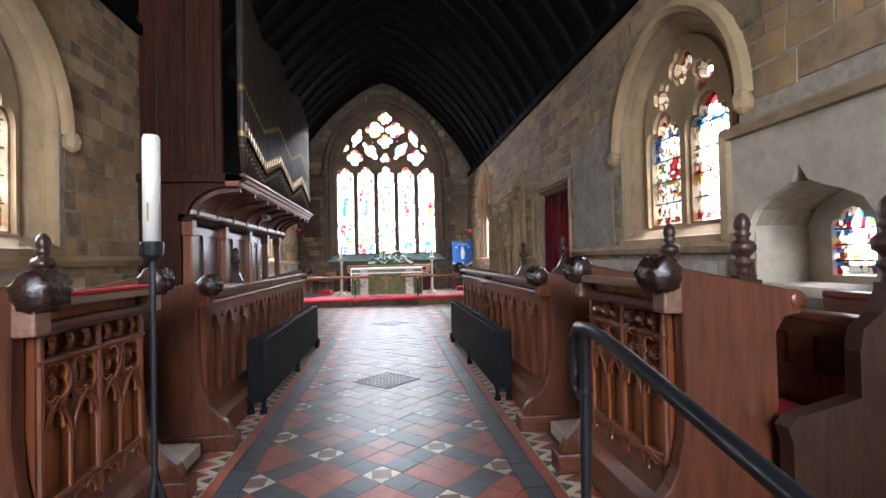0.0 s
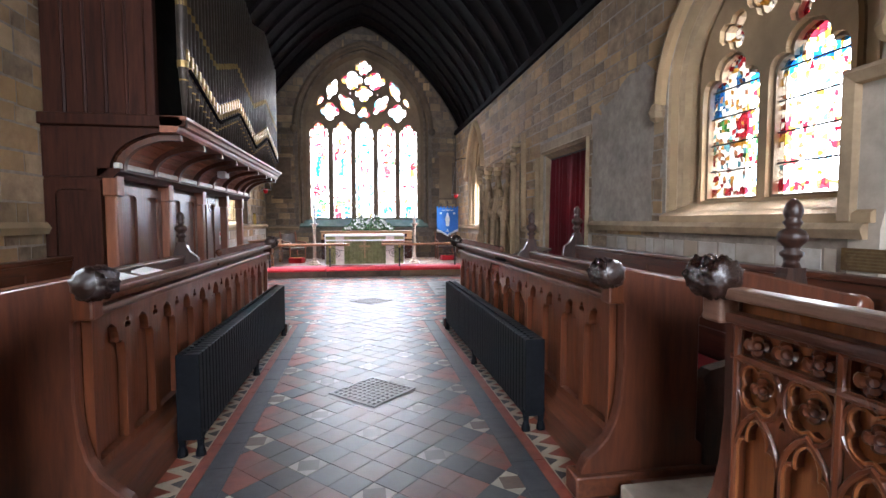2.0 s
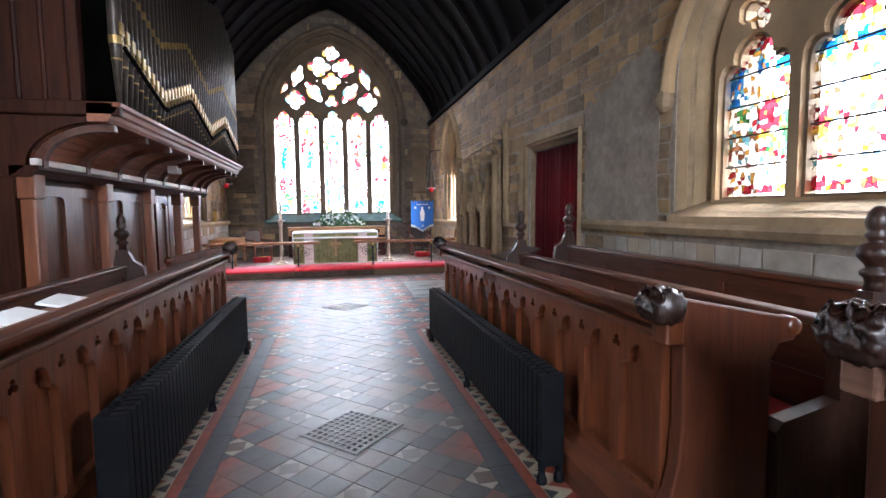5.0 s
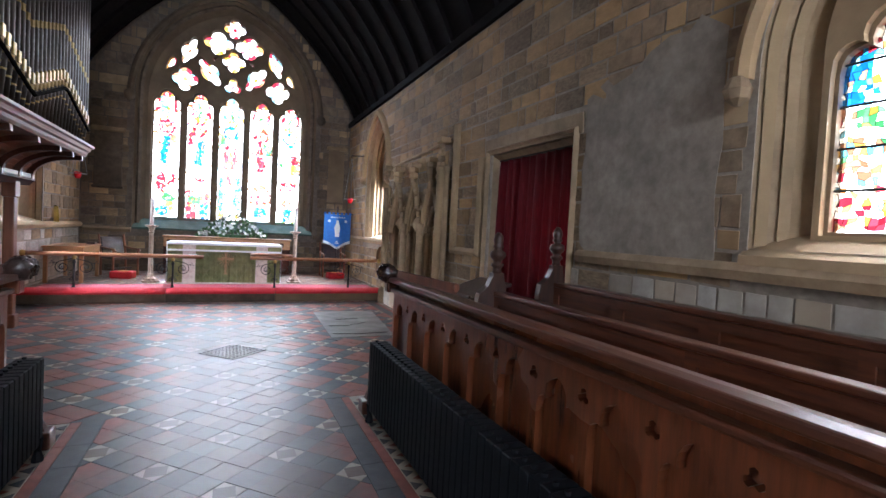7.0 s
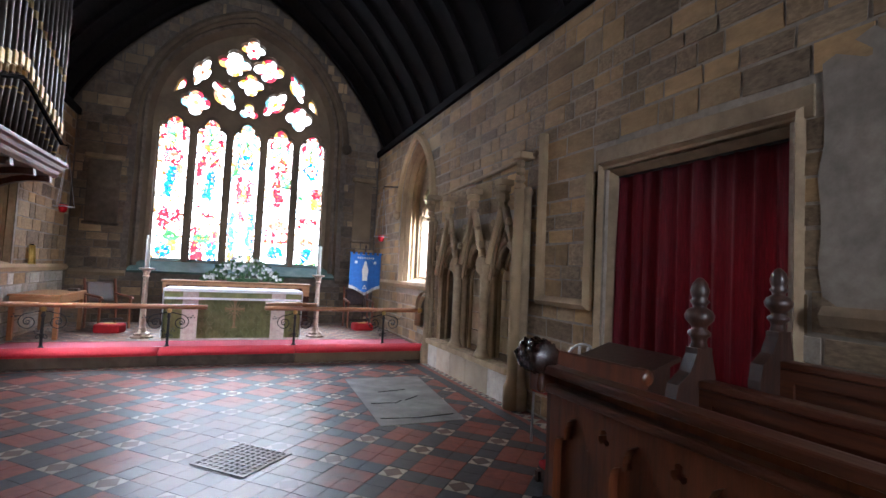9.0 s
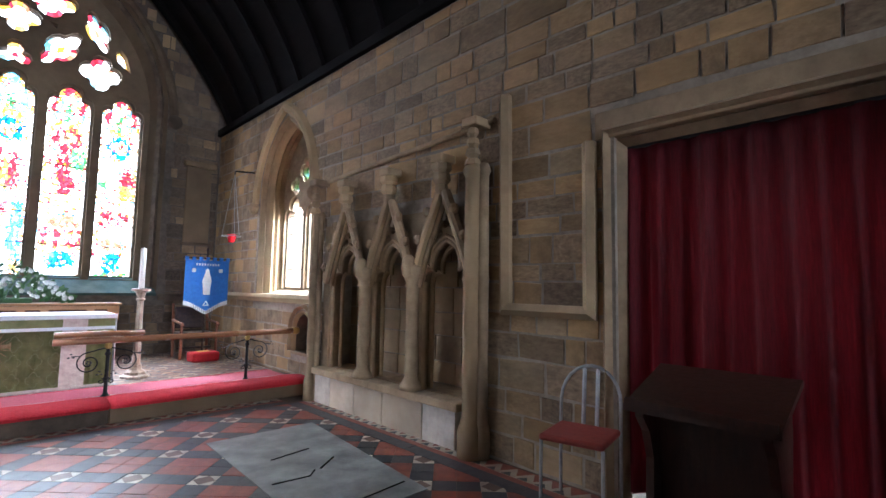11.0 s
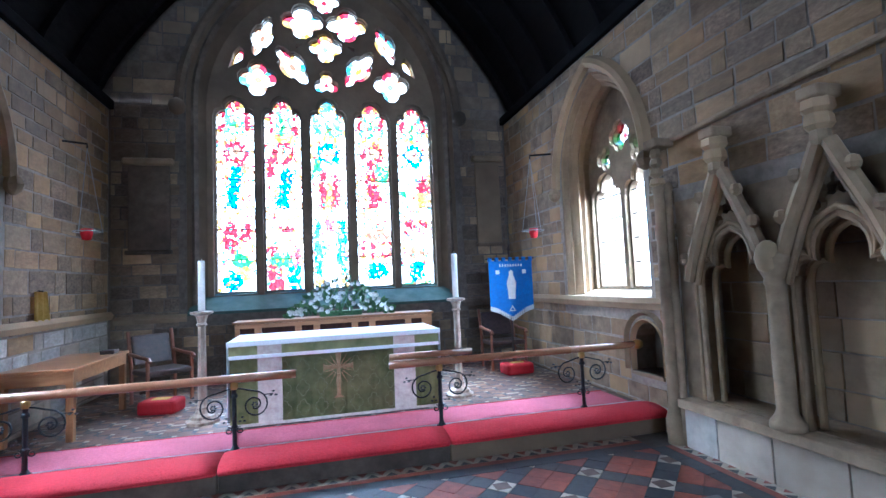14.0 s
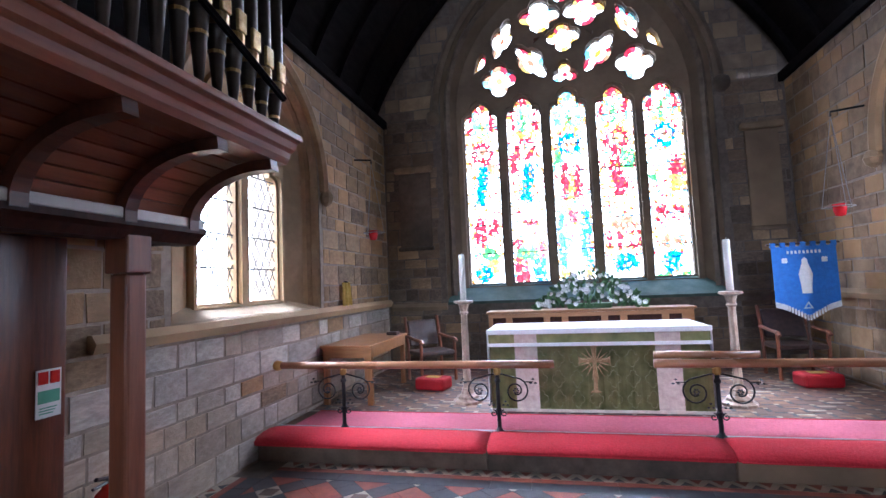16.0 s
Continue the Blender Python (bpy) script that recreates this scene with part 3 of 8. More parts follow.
def single_scheme(k):
    """One scene under a canopy, with a row of red shields at the foot."""
    def scheme(u, v, r):
        u = -u
        a = abs(u)
        if v > 0.88:
            return "red" if spot(a, v, 0.2, 0.94, 0.3, 0.05) < 1 else "gold" if a < 0.2 else "white"
        if v > 0.82:
            return "red" if a > 0.55 and k < 0 else "white"
        if v > 0.745:
            return "blue" if (abs(a - 0.62) < 0.2 or a < 0.16 + 1.5 * (0.79 - v)) else "white"
        if k < 0:
            if u < -0.5 and v > 0.58:
                return "blue"
            if spot(u, v, 0.18, 0.47, 0.3 - 0.25 * (v - 0.45), 0.12) < 1:
                return "red" if v > 0.41 else "gold"
            if u > 0.66 and 0.3 < v < 0.5 or spot(u, v, -0.55, 0.52, 0.2, 0.05) < 1:
                return "green"
            if 0.26 < v < 0.42:
                return r.choice(("white", "white", "gold", "green", "brown", "sky")) if a > 0.3 else "white"
        elif u < -0.66 and 0.32 < v < 0.46:
            return "red" if v > 0.38 else "gold"
        if 0.03 < v < 0.088:
            return "red" if int((u + 1) * 3.5) % 2 == 0 else "gold" if r.random() < 0.4 else "white"
        return "white"
    return scheme


def niche_scheme(u, v, r):
    """Pale quarries inside a border of blue and ruby."""
    if v > 0.6 and 0.25 < abs(u) < 0.5 or abs(u) > 0.72:
        return "blue" if int(v * 9) % 2 else "red"
    return "sky" if v > 0.72 and r.random() < 0.4 else "white"


def foil_glazing(win, loops, w, m, seed, palette):
    """Tracery openings: pale hearts with coloured pieces round the edge, in leads."""
    rng = random.Random(seed)
    some, lead = {}, bmesh.new()
    for lp in loops:
        c = (sum(p[0] for p in lp) / len(lp), sum(p[1] for p in lp) / len(lp))
        ring = [[(c[0] + (u - c[0]) * q, c[1] + (v - c[1]) * q) for u, v in lp] for q in (0.22, 0.62, 1.04)]
        tint = ["white"] * len(lp)
        for j in range(0, len(lp), 2):
            tint[j] = tint[min(j + 1, len(lp) - 1)] = rng.choice(palette)
        heart = some.setdefault(rng.choice(palette), bmesh.new())
        heart.faces.new([heart.verts.new(m @ Vector((*p, w))) for p in ring[0]])
        for j in range(len(lp)):
            n = (j + 1) % len(lp)
            for a, b, kind in ((0, 1, "white"), (1, 2, tint[j])):
                bm = some.setdefault(kind, bmesh.new())
                bm.faces.new([bm.verts.new(m @ Vector((*p, w))) for p in (ring[a][j], ring[a][n], ring[b][n], ring[b][j])])
            if j % 2 == 0:
                for q in (0, 1):
                    tube(lead, [m @ Vector((*ring[q][j], w)), m @ Vector((*ring[q + 1][j], w))], 0.003, 4)
            for q in (0, 1):
                tube(lead, [m @ Vector((*ring[q][j], w)), m @ Vector((*ring[q][n], w))], 0.003, 4)
    for k, bm in some.items():
        o = part("glass_pieces", bm, GLASS[k], win, k + " stained glass pieces")
        o["kind"] = "stuff"
    o = part("lead_cames", lead, LEAD, win)
    o["kind"] = "stuff"


def east_window():
    win = thing("window_1", "tall five-light stained glass window with flowing stone tracery", "window", "", "structure")
    c = AX + 0.02
    z0, zs, top, hw = 1.47, 4.1, 4.5, 0.275
    lights = [light_head(c + 0.705 * i, hw, z0, zs, top - (0.03 if abs(i) == 2 else 0) + (0.02 if i == 0 else 0)) for i in range(-2, 3)]
    trac = []
    for s in (-1, 1):
        trac.append(foils(c + s * 1.06, 4.82, 0.28, 4, 0))
        trac.append(foils(c + s * 0.355, 5.80, 0.305, 4, 0, 1.05, 0.92))
        trac.append(foils(c + s * 0.53, 5.06, 0.28, 4, 0, 1.25, 0.68, radians(52) * s))
        trac.append(foils(c + s * 0.98, 5.50, 0.25, 4, 0, 1.3, 0.62, radians(112) * s))
        trac.append([(c + s * 1.47, 4.95), (c + s * 1.40, 5.2), (c + s * 1.32, 5.30), (c + s * 1.25, 5.24), (c + s * 1.27, 5.1)])
        trac.append([(c + s * 0.34, 5.43), (c + s * 0.46, 5.33), (c + s * 0.46, 5.41)])
    trac.append(foils(c, 5.40, 0.255, 4, 0))
    trac.append(foils(c, 6.20, 0.23, 4, 0, 1.05, 1.0))
    trac.append(foils(c, 4.79, 0.20, 3, 90))
    outline = arch_loop(c, 1.80, z0 - 0.14, E_SPR - 0.05, 6.52 - E_SPR + 0.05, 14)
    grow = lambda lp, k: [((sum(p[0] for p in lp) / len(lp)) + (u - sum(p[0] for p in lp) / len(lp)) * k, (sum(p[1] for p in lp) / len(lp)) + (v - sum(p[1] for p in lp) / len(lp)) * k) for u, v in lp]
    wide = [[(u + (0.03 if u > sum(p[0] for p in lp) / len(lp) else -0.03), v + (0.035 if v > 2 else -0.05)) for u, v in lp] for lp in lights]
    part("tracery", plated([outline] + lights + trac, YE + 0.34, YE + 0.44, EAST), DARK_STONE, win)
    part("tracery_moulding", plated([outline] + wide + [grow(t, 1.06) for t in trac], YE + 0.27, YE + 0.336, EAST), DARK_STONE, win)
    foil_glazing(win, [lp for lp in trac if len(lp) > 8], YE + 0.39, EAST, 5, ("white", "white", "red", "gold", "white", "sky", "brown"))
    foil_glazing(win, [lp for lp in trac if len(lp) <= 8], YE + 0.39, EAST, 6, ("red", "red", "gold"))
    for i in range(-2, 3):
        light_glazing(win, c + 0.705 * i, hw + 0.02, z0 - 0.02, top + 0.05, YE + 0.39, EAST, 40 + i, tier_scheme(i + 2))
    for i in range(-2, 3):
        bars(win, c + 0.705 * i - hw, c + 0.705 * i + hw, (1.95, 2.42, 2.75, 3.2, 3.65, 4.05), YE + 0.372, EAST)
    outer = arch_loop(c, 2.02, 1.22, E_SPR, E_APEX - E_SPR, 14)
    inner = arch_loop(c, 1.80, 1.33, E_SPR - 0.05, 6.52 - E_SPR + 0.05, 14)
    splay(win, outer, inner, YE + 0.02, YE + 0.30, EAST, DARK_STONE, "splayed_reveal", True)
    # sloping green-tinged sill
    part("window_sill", plated([[(YE - 0.06, 1.20), (YE + 0.34, 1.45), (YE + 0.34, 1.16), (YE - 0.06, 1.16)]], c - 2.0, c + 2.0, SIDE), SILL_GREEN, win, "sloping green-tinged stone sill")
    hood = bmesh.new()
    sweep(hood, arch_curve(c, 2.04, E_SPR - 0.15, E_APEX - E_SPR + 0.18, 16), [(0.0, YE), (0.0, YE - 0.07), (0.05, YE - 0.10), (0.10, YE - 0.08), (0.15, YE)], EAST)
    part("hood_mould", hood, DARK_STONE, win)
    order = bmesh.new()
    sweep(order, [(c - 1.92, 1.3)] + arch_curve(c, 1.92, E_SPR, E_APEX - E_SPR - 0.10, 14) + [(c + 1.92, 1.3)], [(-0.05, YE + 0.08), (0.0, YE + 0.03), (0.05, YE + 0.08), (0.0, YE + 0.14)], EAST)
    part("roll_moulding", order, DARK_STONE, win)
    for s in (-1, 1):
        bm = bmesh.new()
        lathe(bm, [(0.03, 0), (0.10, 0.05), (0.12, 0.12), (0.10, 0.2), (0.04, 0.24)], 10, (c + s * 2.12, YE - 0.06, 4.05))
        part("head_stop", bm, DARK_STONE, win, "worn carved stone label stop", True)


def two_light(name, label, c, ohw, z0, zs, rise, x_face, x_glass, lhw, gap, l_zs, l_top, glass, jamb_mat, foil=True, diamonds=False, scenes=False):
    """A two-light traceried window deep in a side wall."""
    win = thing(name, label, "window", "", "structure")
    s = 1 if x_glass > x_face else -1
    lights = [light_head(c + k * (lhw + gap / 2), lhw, z0 + 0.1, l_zs, l_top) for k in (-1, 1)]
    ihw = 2 * lhw + gap / 2 + 0.06
    apex = zs + rise
    outline = arch_loop(c, ihw, z0, zs, rise - 0.12, 12)
    trac = []
    if foil:
        g = lhw / 0.30
        trac = [foils(c, l_top + 0.39, 0.185 * g, 4, 0)] + [foils(c + k * 0.92 * (lhw + gap / 2), l_top + 0.185, 0.155 * g, 3, 90 + 35 * k) for k in (-1, 1)]
    # Darker wall stone stands in for the shade on the backlit tracery.
    part("tracery", plated([outline] + lights + trac, x_glass, x_glass - s * 0.10, SIDE), WALL_STONE, win)
    swell = lambda lp, e: [(u + math.copysign(e, u - sum(p[0] for p in lp) / len(lp)), v + (e if v > sum(p[1] for p in lp) / len(lp) else -e)) for u, v in lp]
    part("tracery_moulding", plated([outline] + [swell(lp, 0.022) for lp in lights] + [swell(lp, 0.014) for lp in trac], x_glass - s * 0.102, x_glass - s * 0.15, SIDE), jamb_mat, win)
    if not scenes:
        panes(win, lights, x_glass - s * 0.05, SIDE, glass)
    if trac:
        foil_glazing(win, trac, x_glass - s * 0.05, SIDE, 9, ("white", "red", "brown", "gold", "white") if scenes else ("green", "white", "red", "sky", "green") if not diamonds else ("white", "white", "sky"))
    for k in (-1, 1) if scenes else ():
        light_glazing(win, c + k * (lhw + gap / 2), lhw + 0.02, z0 + 0.08, l_top + 0.04, x_glass - s * 0.05, SIDE, 60 + k, single_scheme(-k))
    for k in (-1, 1):
        u = c + k * (lhw + gap / 2)
        if diamonds:
            for d in (-1, 1):
                for j in range(-9, 14):
                    v0 = z0 + 0.1 + j * 0.2
                    pts = []
                    for t in range(9):
                        f = t / 8
                        uu = u - lhw + 2 * lhw * f if d > 0 else u + lhw - 2 * lhw * f
                        vv = v0 + 2 * lhw * f * 1.75
                        lim = l_zs + (l_top - l_zs) * (0.45 if abs(uu - u) > lhw * 0.5 else 0.9)
                        if z0 + 0.1 <= vv <= lim:
                            pts.append(SIDE @ Vector((uu, vv, x_glass - s * 0.06)))
                    if len(pts) > 1:
                        bm = bmesh.new()
                        tube(bm, [pts[0], pts[-1]], 0.007, 4)
                        part("lead_came", bm, LEAD, win)
        bars(win, u - lhw, u + lhw, [z0 + 0.1 + (l_zs - z0) * f for f in (0.25, 0.5, 0.75, 1.0)], x_glass - s * 0.065, SIDE)
    outer = arch_loop(c, ohw, z0 - 0.02, zs, rise, 12)
    mid = arch_loop(c, ohw - 0.10, z0, zs, rise - 0.12, 12)
    inner = arch_loop(c, ihw, z0, zs, rise - 0.12, 12)
    splay(win, outer, mid, x_face + s * 0.01, x_face + s * 0.13, SIDE, jamb_mat)
    splay(win, mid, inner, x_face + s * 0.13, x_glass - s * 0.08, SIDE, jamb_mat)
    for off, dep in ((0.03, 0.04), (0.11, 0.13), (min(0.2, ohw - ihw - 0.03), 0.21)):
        bm = bmesh.new()
        h = ohw - off
        sweep(bm, [(c - h, z0)] + arch_curve(c, h, zs, rise - off, 12) + [(c + h, z0)], [(-0.045, x_face + s * (dep + 0.03)), (0.0, x_face + s * (dep - 0.02)), (0.045, x_face + s * (dep + 0.03)), (0.0, x_face + s * (dep + 0.08))], SIDE)
        part("roll_moulding", bm, jamb_mat, win)
    bm = bmesh.new()
    sweep(bm, arch_curve(c, ohw + 0.03, zs - 0.12, rise + 0.17, 14), [(0.0, x_face), (0.0, x_face - s * 0.06), (0.05, x_face - s * 0.09), (0.10, x_face - s * 0.07), (0.14, x_face)], SIDE)
    part("hood_mould", bm, jamb_mat, win)
    for k in (-1, 1):
        bm = bmesh.new()
        lathe(bm, [(0.02, 0), (0.07, 0.04), (0.09, 0.1), (0.06, 0.17), (0.02, 0.2)], 8, (x_face - s * 0.05, c + k * (ohw + 0.10), zs - 0.28))
        part("head_stop", bm, jamb_mat, win)
    part("window_sill", plated([[(x_face - s * 0.05, z0 - 0.06), (x_glass - s * 0.1, z0 + 0.08), (x_glass - s * 0.1, z0 - 0.12), (x_face - s * 0.05, z0 - 0.12)]], c - ohw - 0.02, c + ohw + 0.02, EAST), jamb_mat, win)
    return win


def backdrop():
    m = bpy.data.materials.new("white_overcast_sky")
    m.use_nodes = True
    N, L = m.node_tree.nodes, m.node_tree.links
    N.remove(N["Principled BSDF"])
    em = N.new("ShaderNodeEmission")
    em.inputs[0].default_value, em.inputs[1].default_value = (0.93, 0.97, 1.0, 1), SKY_GLOW
    L.new(em.outputs[0], N["Material Output"].inputs[0])
    for name, pts in (("backdrop_east", [(-14, 30, 1.2), (14, 30, 1.2), (14, 30, 24), (-14, 30, 24)]), ("backdrop_south", [(9.6, -4, 0.9), (9.6, 30, 0.9), (9.6, 30, 18), (9.6, -4, 18)]), ("backdrop_north", [(-9.6, -4, 0.9), (-9.6, 30, 0.9), (-9.6, 30, 18), (-9.6, -4, 18)])):
        bm = bmesh.new()
        bm.faces.new([bm.verts.new(p) for p in pts])
        setting(name, bm, m, "plain white overcast sky beyond the windows", "sky")


backdrop()
east_window()
two_light("window_2", "two-light stained glass window in a deep moulded stone reveal", SW_C, SW_HW, 1.46, 2.62, 0.98, XS, XS + 0.30, 0.30, 0.13, 2.42, 2.78, STAINED, DRESSED, True, False, True)
two_light("window_3", "pale two-light window with a deep splayed stone reveal", LA_C, LA_HW, 1.24, 2.75, 1.1, XS, XS + 0.48, 0.28, 0.12, 2.35, 2.72, CLEAR_GLASS, DRESSED)
two_light("window_4", "two-light window of diamond-leaded clear glass", NW_C, NW_HW, 1.30, 2.75, 1.1, XN, XN - 0.34, 0.27, 0.15, 2.55, 2.85, CLEAR_GLASS, DRESSED, True, True)
two_light("window_5", "two-light window in a deep moulded reveal", 10.0, SW_HW, 1.46, 2.62, 0.98, XN, XN - 0.30, 0.30, 0.13, 2.42, 2.78, STAINED_PALE, DRESSED)


# ---------------------------------------------------------------- choir stalls
CARVED_OAK = mat("carved_blackened_oak", (0.012, 0.006, 0.005), (0.032, 0.013, 0.008), 22, 0.28, bump=0.55, coat=0.35)
WORN_SLAB = mat("worn_brown_slab", (0.24, 0.19, 0.145), (0.38, 0.31, 0.24), 6, 0.8, bump=0.3, stain=0.35, stain_scale=2.5)


def side_x(s, d):
    """x at a distance d from the middle line, on the south (1) or north (-1) side."""
    return AX + s * d


END = [(-0.13, 0.0), (0.66, 0.0), (0.66, 0.10), (0.60, 0.13), (0.56, 0.19), (0.50, 0.24), (0.50, 0.86), (0.54, 0.92), (0.61, 0.93), (0.63, 0.97), (0.60, 1.02), (0.53, 1.035), (0.16, 1.11), (0.06, 1.13), (0.03, 1.02), (0.085, 0.94), (0.09, 0.62), (0.075, 0.46), (0.05, 0.36), (0.01, 0.28), (-0.05, 0.22), (-0.10, 0.18), (-0.12, 0.14), (-0.13, 0.11)]


def carved_drum(s, d, y, z, r=0.066, half=0.085):
    """A poppyhead: a carved leafy scroll with a plain eye at each end."""
    bm = bmesh.new()
    n, rows = 60, []
    ends = [(-1.0, 0.0), (-1.0, 0.42), (-0.97, 0.46), (-0.93, 0.72), (-0.86, 0.86)]
    body = [(-0.78 + 1.56 * k / 22, 0.92 + 0.14 * math.cos((-0.78 + 1.56 * k / 22) * 1.6)) for k in range(23)]
    for a, q in ends + body + [(-p, q) for p, q in reversed(ends)]:
        row = []
        for i in range(n):
            t = 2 * math.pi * i / n
            leaf = 1 + (0.16 * (abs(math.sin(2.5 * t + 4 * a)) - 0.6) + 0.085 * math.sin(10 * t + 11 * a) * math.cos(9 * a) + 0.03 * math.sin(7 * t - 17 * a) if q > 0.9 else 0)
            row.append(bm.verts.new((side_x(s, d) + r * q * leaf * math.cos(t), y + a * half, z + r * q * leaf * math.sin(t))))
        rows.append(row)
    for p, q in zip(rows, rows[1:]):
        for i in range(n):
            bm.faces.new((p[i], p[(i + 1) % n], q[(i + 1) % n], q[i]))
    bmesh.ops.recalc_face_normals(bm, faces=bm.faces[:])
    return bm


def end_panel(s, d, y, flip=1, thick=0.07, scale=1.0):
    loop = [(side_x(s, d + u * scale), v) for u, v in END]
    bm = plated([loop], y, y + thick, EAST)
    bmesh.ops.bevel(bm, geom=[e for e in bm.edges if e.calc_face_angle(0) > 1.0 and abs(e.verts[0].co.y - e.verts[1].co.y) < 1e-4], offset=0.008, segments=1, affect="EDGES")
    return bm


def desk_common(ob, s, d, y0, y1, raised):
    for y in (y0, y1 - 0.07):
        part("end_panel", end_panel(s, d, y), END_OAK, ob)
        plinth = bmesh.new()
        a, b = sorted((side_x(s, d - 0.165), side_x(s, d + 0.70)))
        box(plinth, a, b, y - 0.03, y + 0.10, 0.0, 0.11, 0.012)
        part("plinth_block", plinth, OAK_H, ob)
        part("poppyhead", carved_drum(s, d + 0.005, y + 0.035, 1.10), CARVED_OAK, ob, "dark carved leafy poppyhead", True)
        corb = boxed(*sorted((side_x(s, d - 0.0), side_x(s, d + 0.08))), y - 0.01, y + 0.08, 0.95, 1.10, 0.01)
        part("corbel", corb, WORN_OAK if raised else OAK, ob)
        tip = bmesh.new()
        lathe(tip, [(0.01, -0.042), (0.035, -0.04), (0.042, -0.02), (0.042, 0.02), (0.035, 0.04), (0.01, 0.042)], 12, (0, 0, 0), Matrix.Translation((side_x(s, d + 0.60), y + 0.035, 0.985)) @ pose(0, 0, 0, 90, 0, 0))
        part("scroll_end", tip, OAK, ob, "", True)
    # sloping book rest and its worn lip
    rest = [(side_x(s, d + 0.02), 1.035), (side_x(s, d + 0.08), 1.06), (side_x(s, d + 0.50), 0.955), (side_x(s, d + 0.50), 0.93), (side_x(s, d + 0.08), 1.03)]
    part("book_rest", plated([rest], y0 + 0.072, y1 - 0.072, EAST), OAK_H, ob)
    lip = boxed(*sorted((side_x(s, d - 0.005), side_x(s, d + 0.075))), y0 + 0.072, y1 - 0.072, 1.035, 1.072, 0.01)
    part("top_rail", lip, WORN_OAK if raised else OAK_H, ob, "worn oak rail along the desk top")
    mould = boxed(*sorted((side_x(s, d + 0.02), side_x(s, d + 0.085))), y0 + 0.072, y1 - 0.072, 0.955, 0.99, 0.012)
    part("moulding", mould, OAK_H, ob)
    back = boxed(*sorted((side_x(s, d + 0.095), side_x(s, d + 0.115))), y0 + 0.072, y1 - 0.072, 0.12, 1.03)
    part("back_board", back, LIT_OAK if raised else OAK, ob)
    base = plated([[(side_x(s, d - 0.02), 0.0), (side_x(s, d + 0.12), 0.0), (side_x(s, d + 0.12), 0.30), (side_x(s, d + 0.07), 0.29), (side_x(s, d + 0.03), 0.2), (side_x(s, d - 0.02), 0.16)]], y0 + 0.075, y1 - 0.075, EAST)
    part("base_rail", base, OAK_H, ob)


def long_desk(s, y0, y1):
    d = 1.13
    ob = thing("choir_desk", "long varnished oak choir desk with an arcaded front behind the radiator", "choir desk", "choir desks")
    desk_common(ob, s, d, y0, y1, False)
    n = 12
    w = (y1 - y0 - 0.16) / n
    outline = [(y0 + 0.08, 0.27), (y1 - 0.08, 0.27), (y1 - 0.08, 0.955), (y0 + 0.08, 0.955)]
    holes = [light_head(y0 + 0.08 + w * (i + 0.5), w * 0.40, 0.31, 0.70, 0.89) for i in range(n)]
    for i in range(1, n):
        holes.append(foils(y0 + 0.08 + w * i, 0.865, 0.032, 3, 90, k=4))
    x0, x1 = side_x(s, d + 0.052), side_x(s, d + 0.092)
    part("arcaded_front", plated([outline] + holes, x0, x1, SIDE), OAK, ob, "oak front with pointed arches and pierced trefoils")
    return ob


def flower(bm, r, m):
    """A carved four-petalled flower with a raised heart."""
    n = 24
    rows = []
    for k, h in ((0.0, 0.010), (0.25, 0.012), (0.4, 0.004), (0.75, 0.012), (1.0, 0.002), (1.0, -0.012)):
        row = []
        for i in range(n):
            t = 2 * math.pi * i / n
            q = max(k * r * (0.68 + 0.32 * abs(math.cos(2 * t)) ** 0.5 if k > 0.5 else 1), 0.001)
            row.append(bm.verts.new(m @ Vector((q * math.cos(t), q * math.sin(t), h))))
        rows.append(row)
    bm.faces.new(rows[0])
    for p, q in zip(rows, rows[1:]):
        for i in range(n):
            bm.faces.new((p[i], p[(i + 1) % n], q[(i + 1) % n], q[i]))
    bmesh.ops.recalc_face_normals(bm, faces=bm.faces[:])


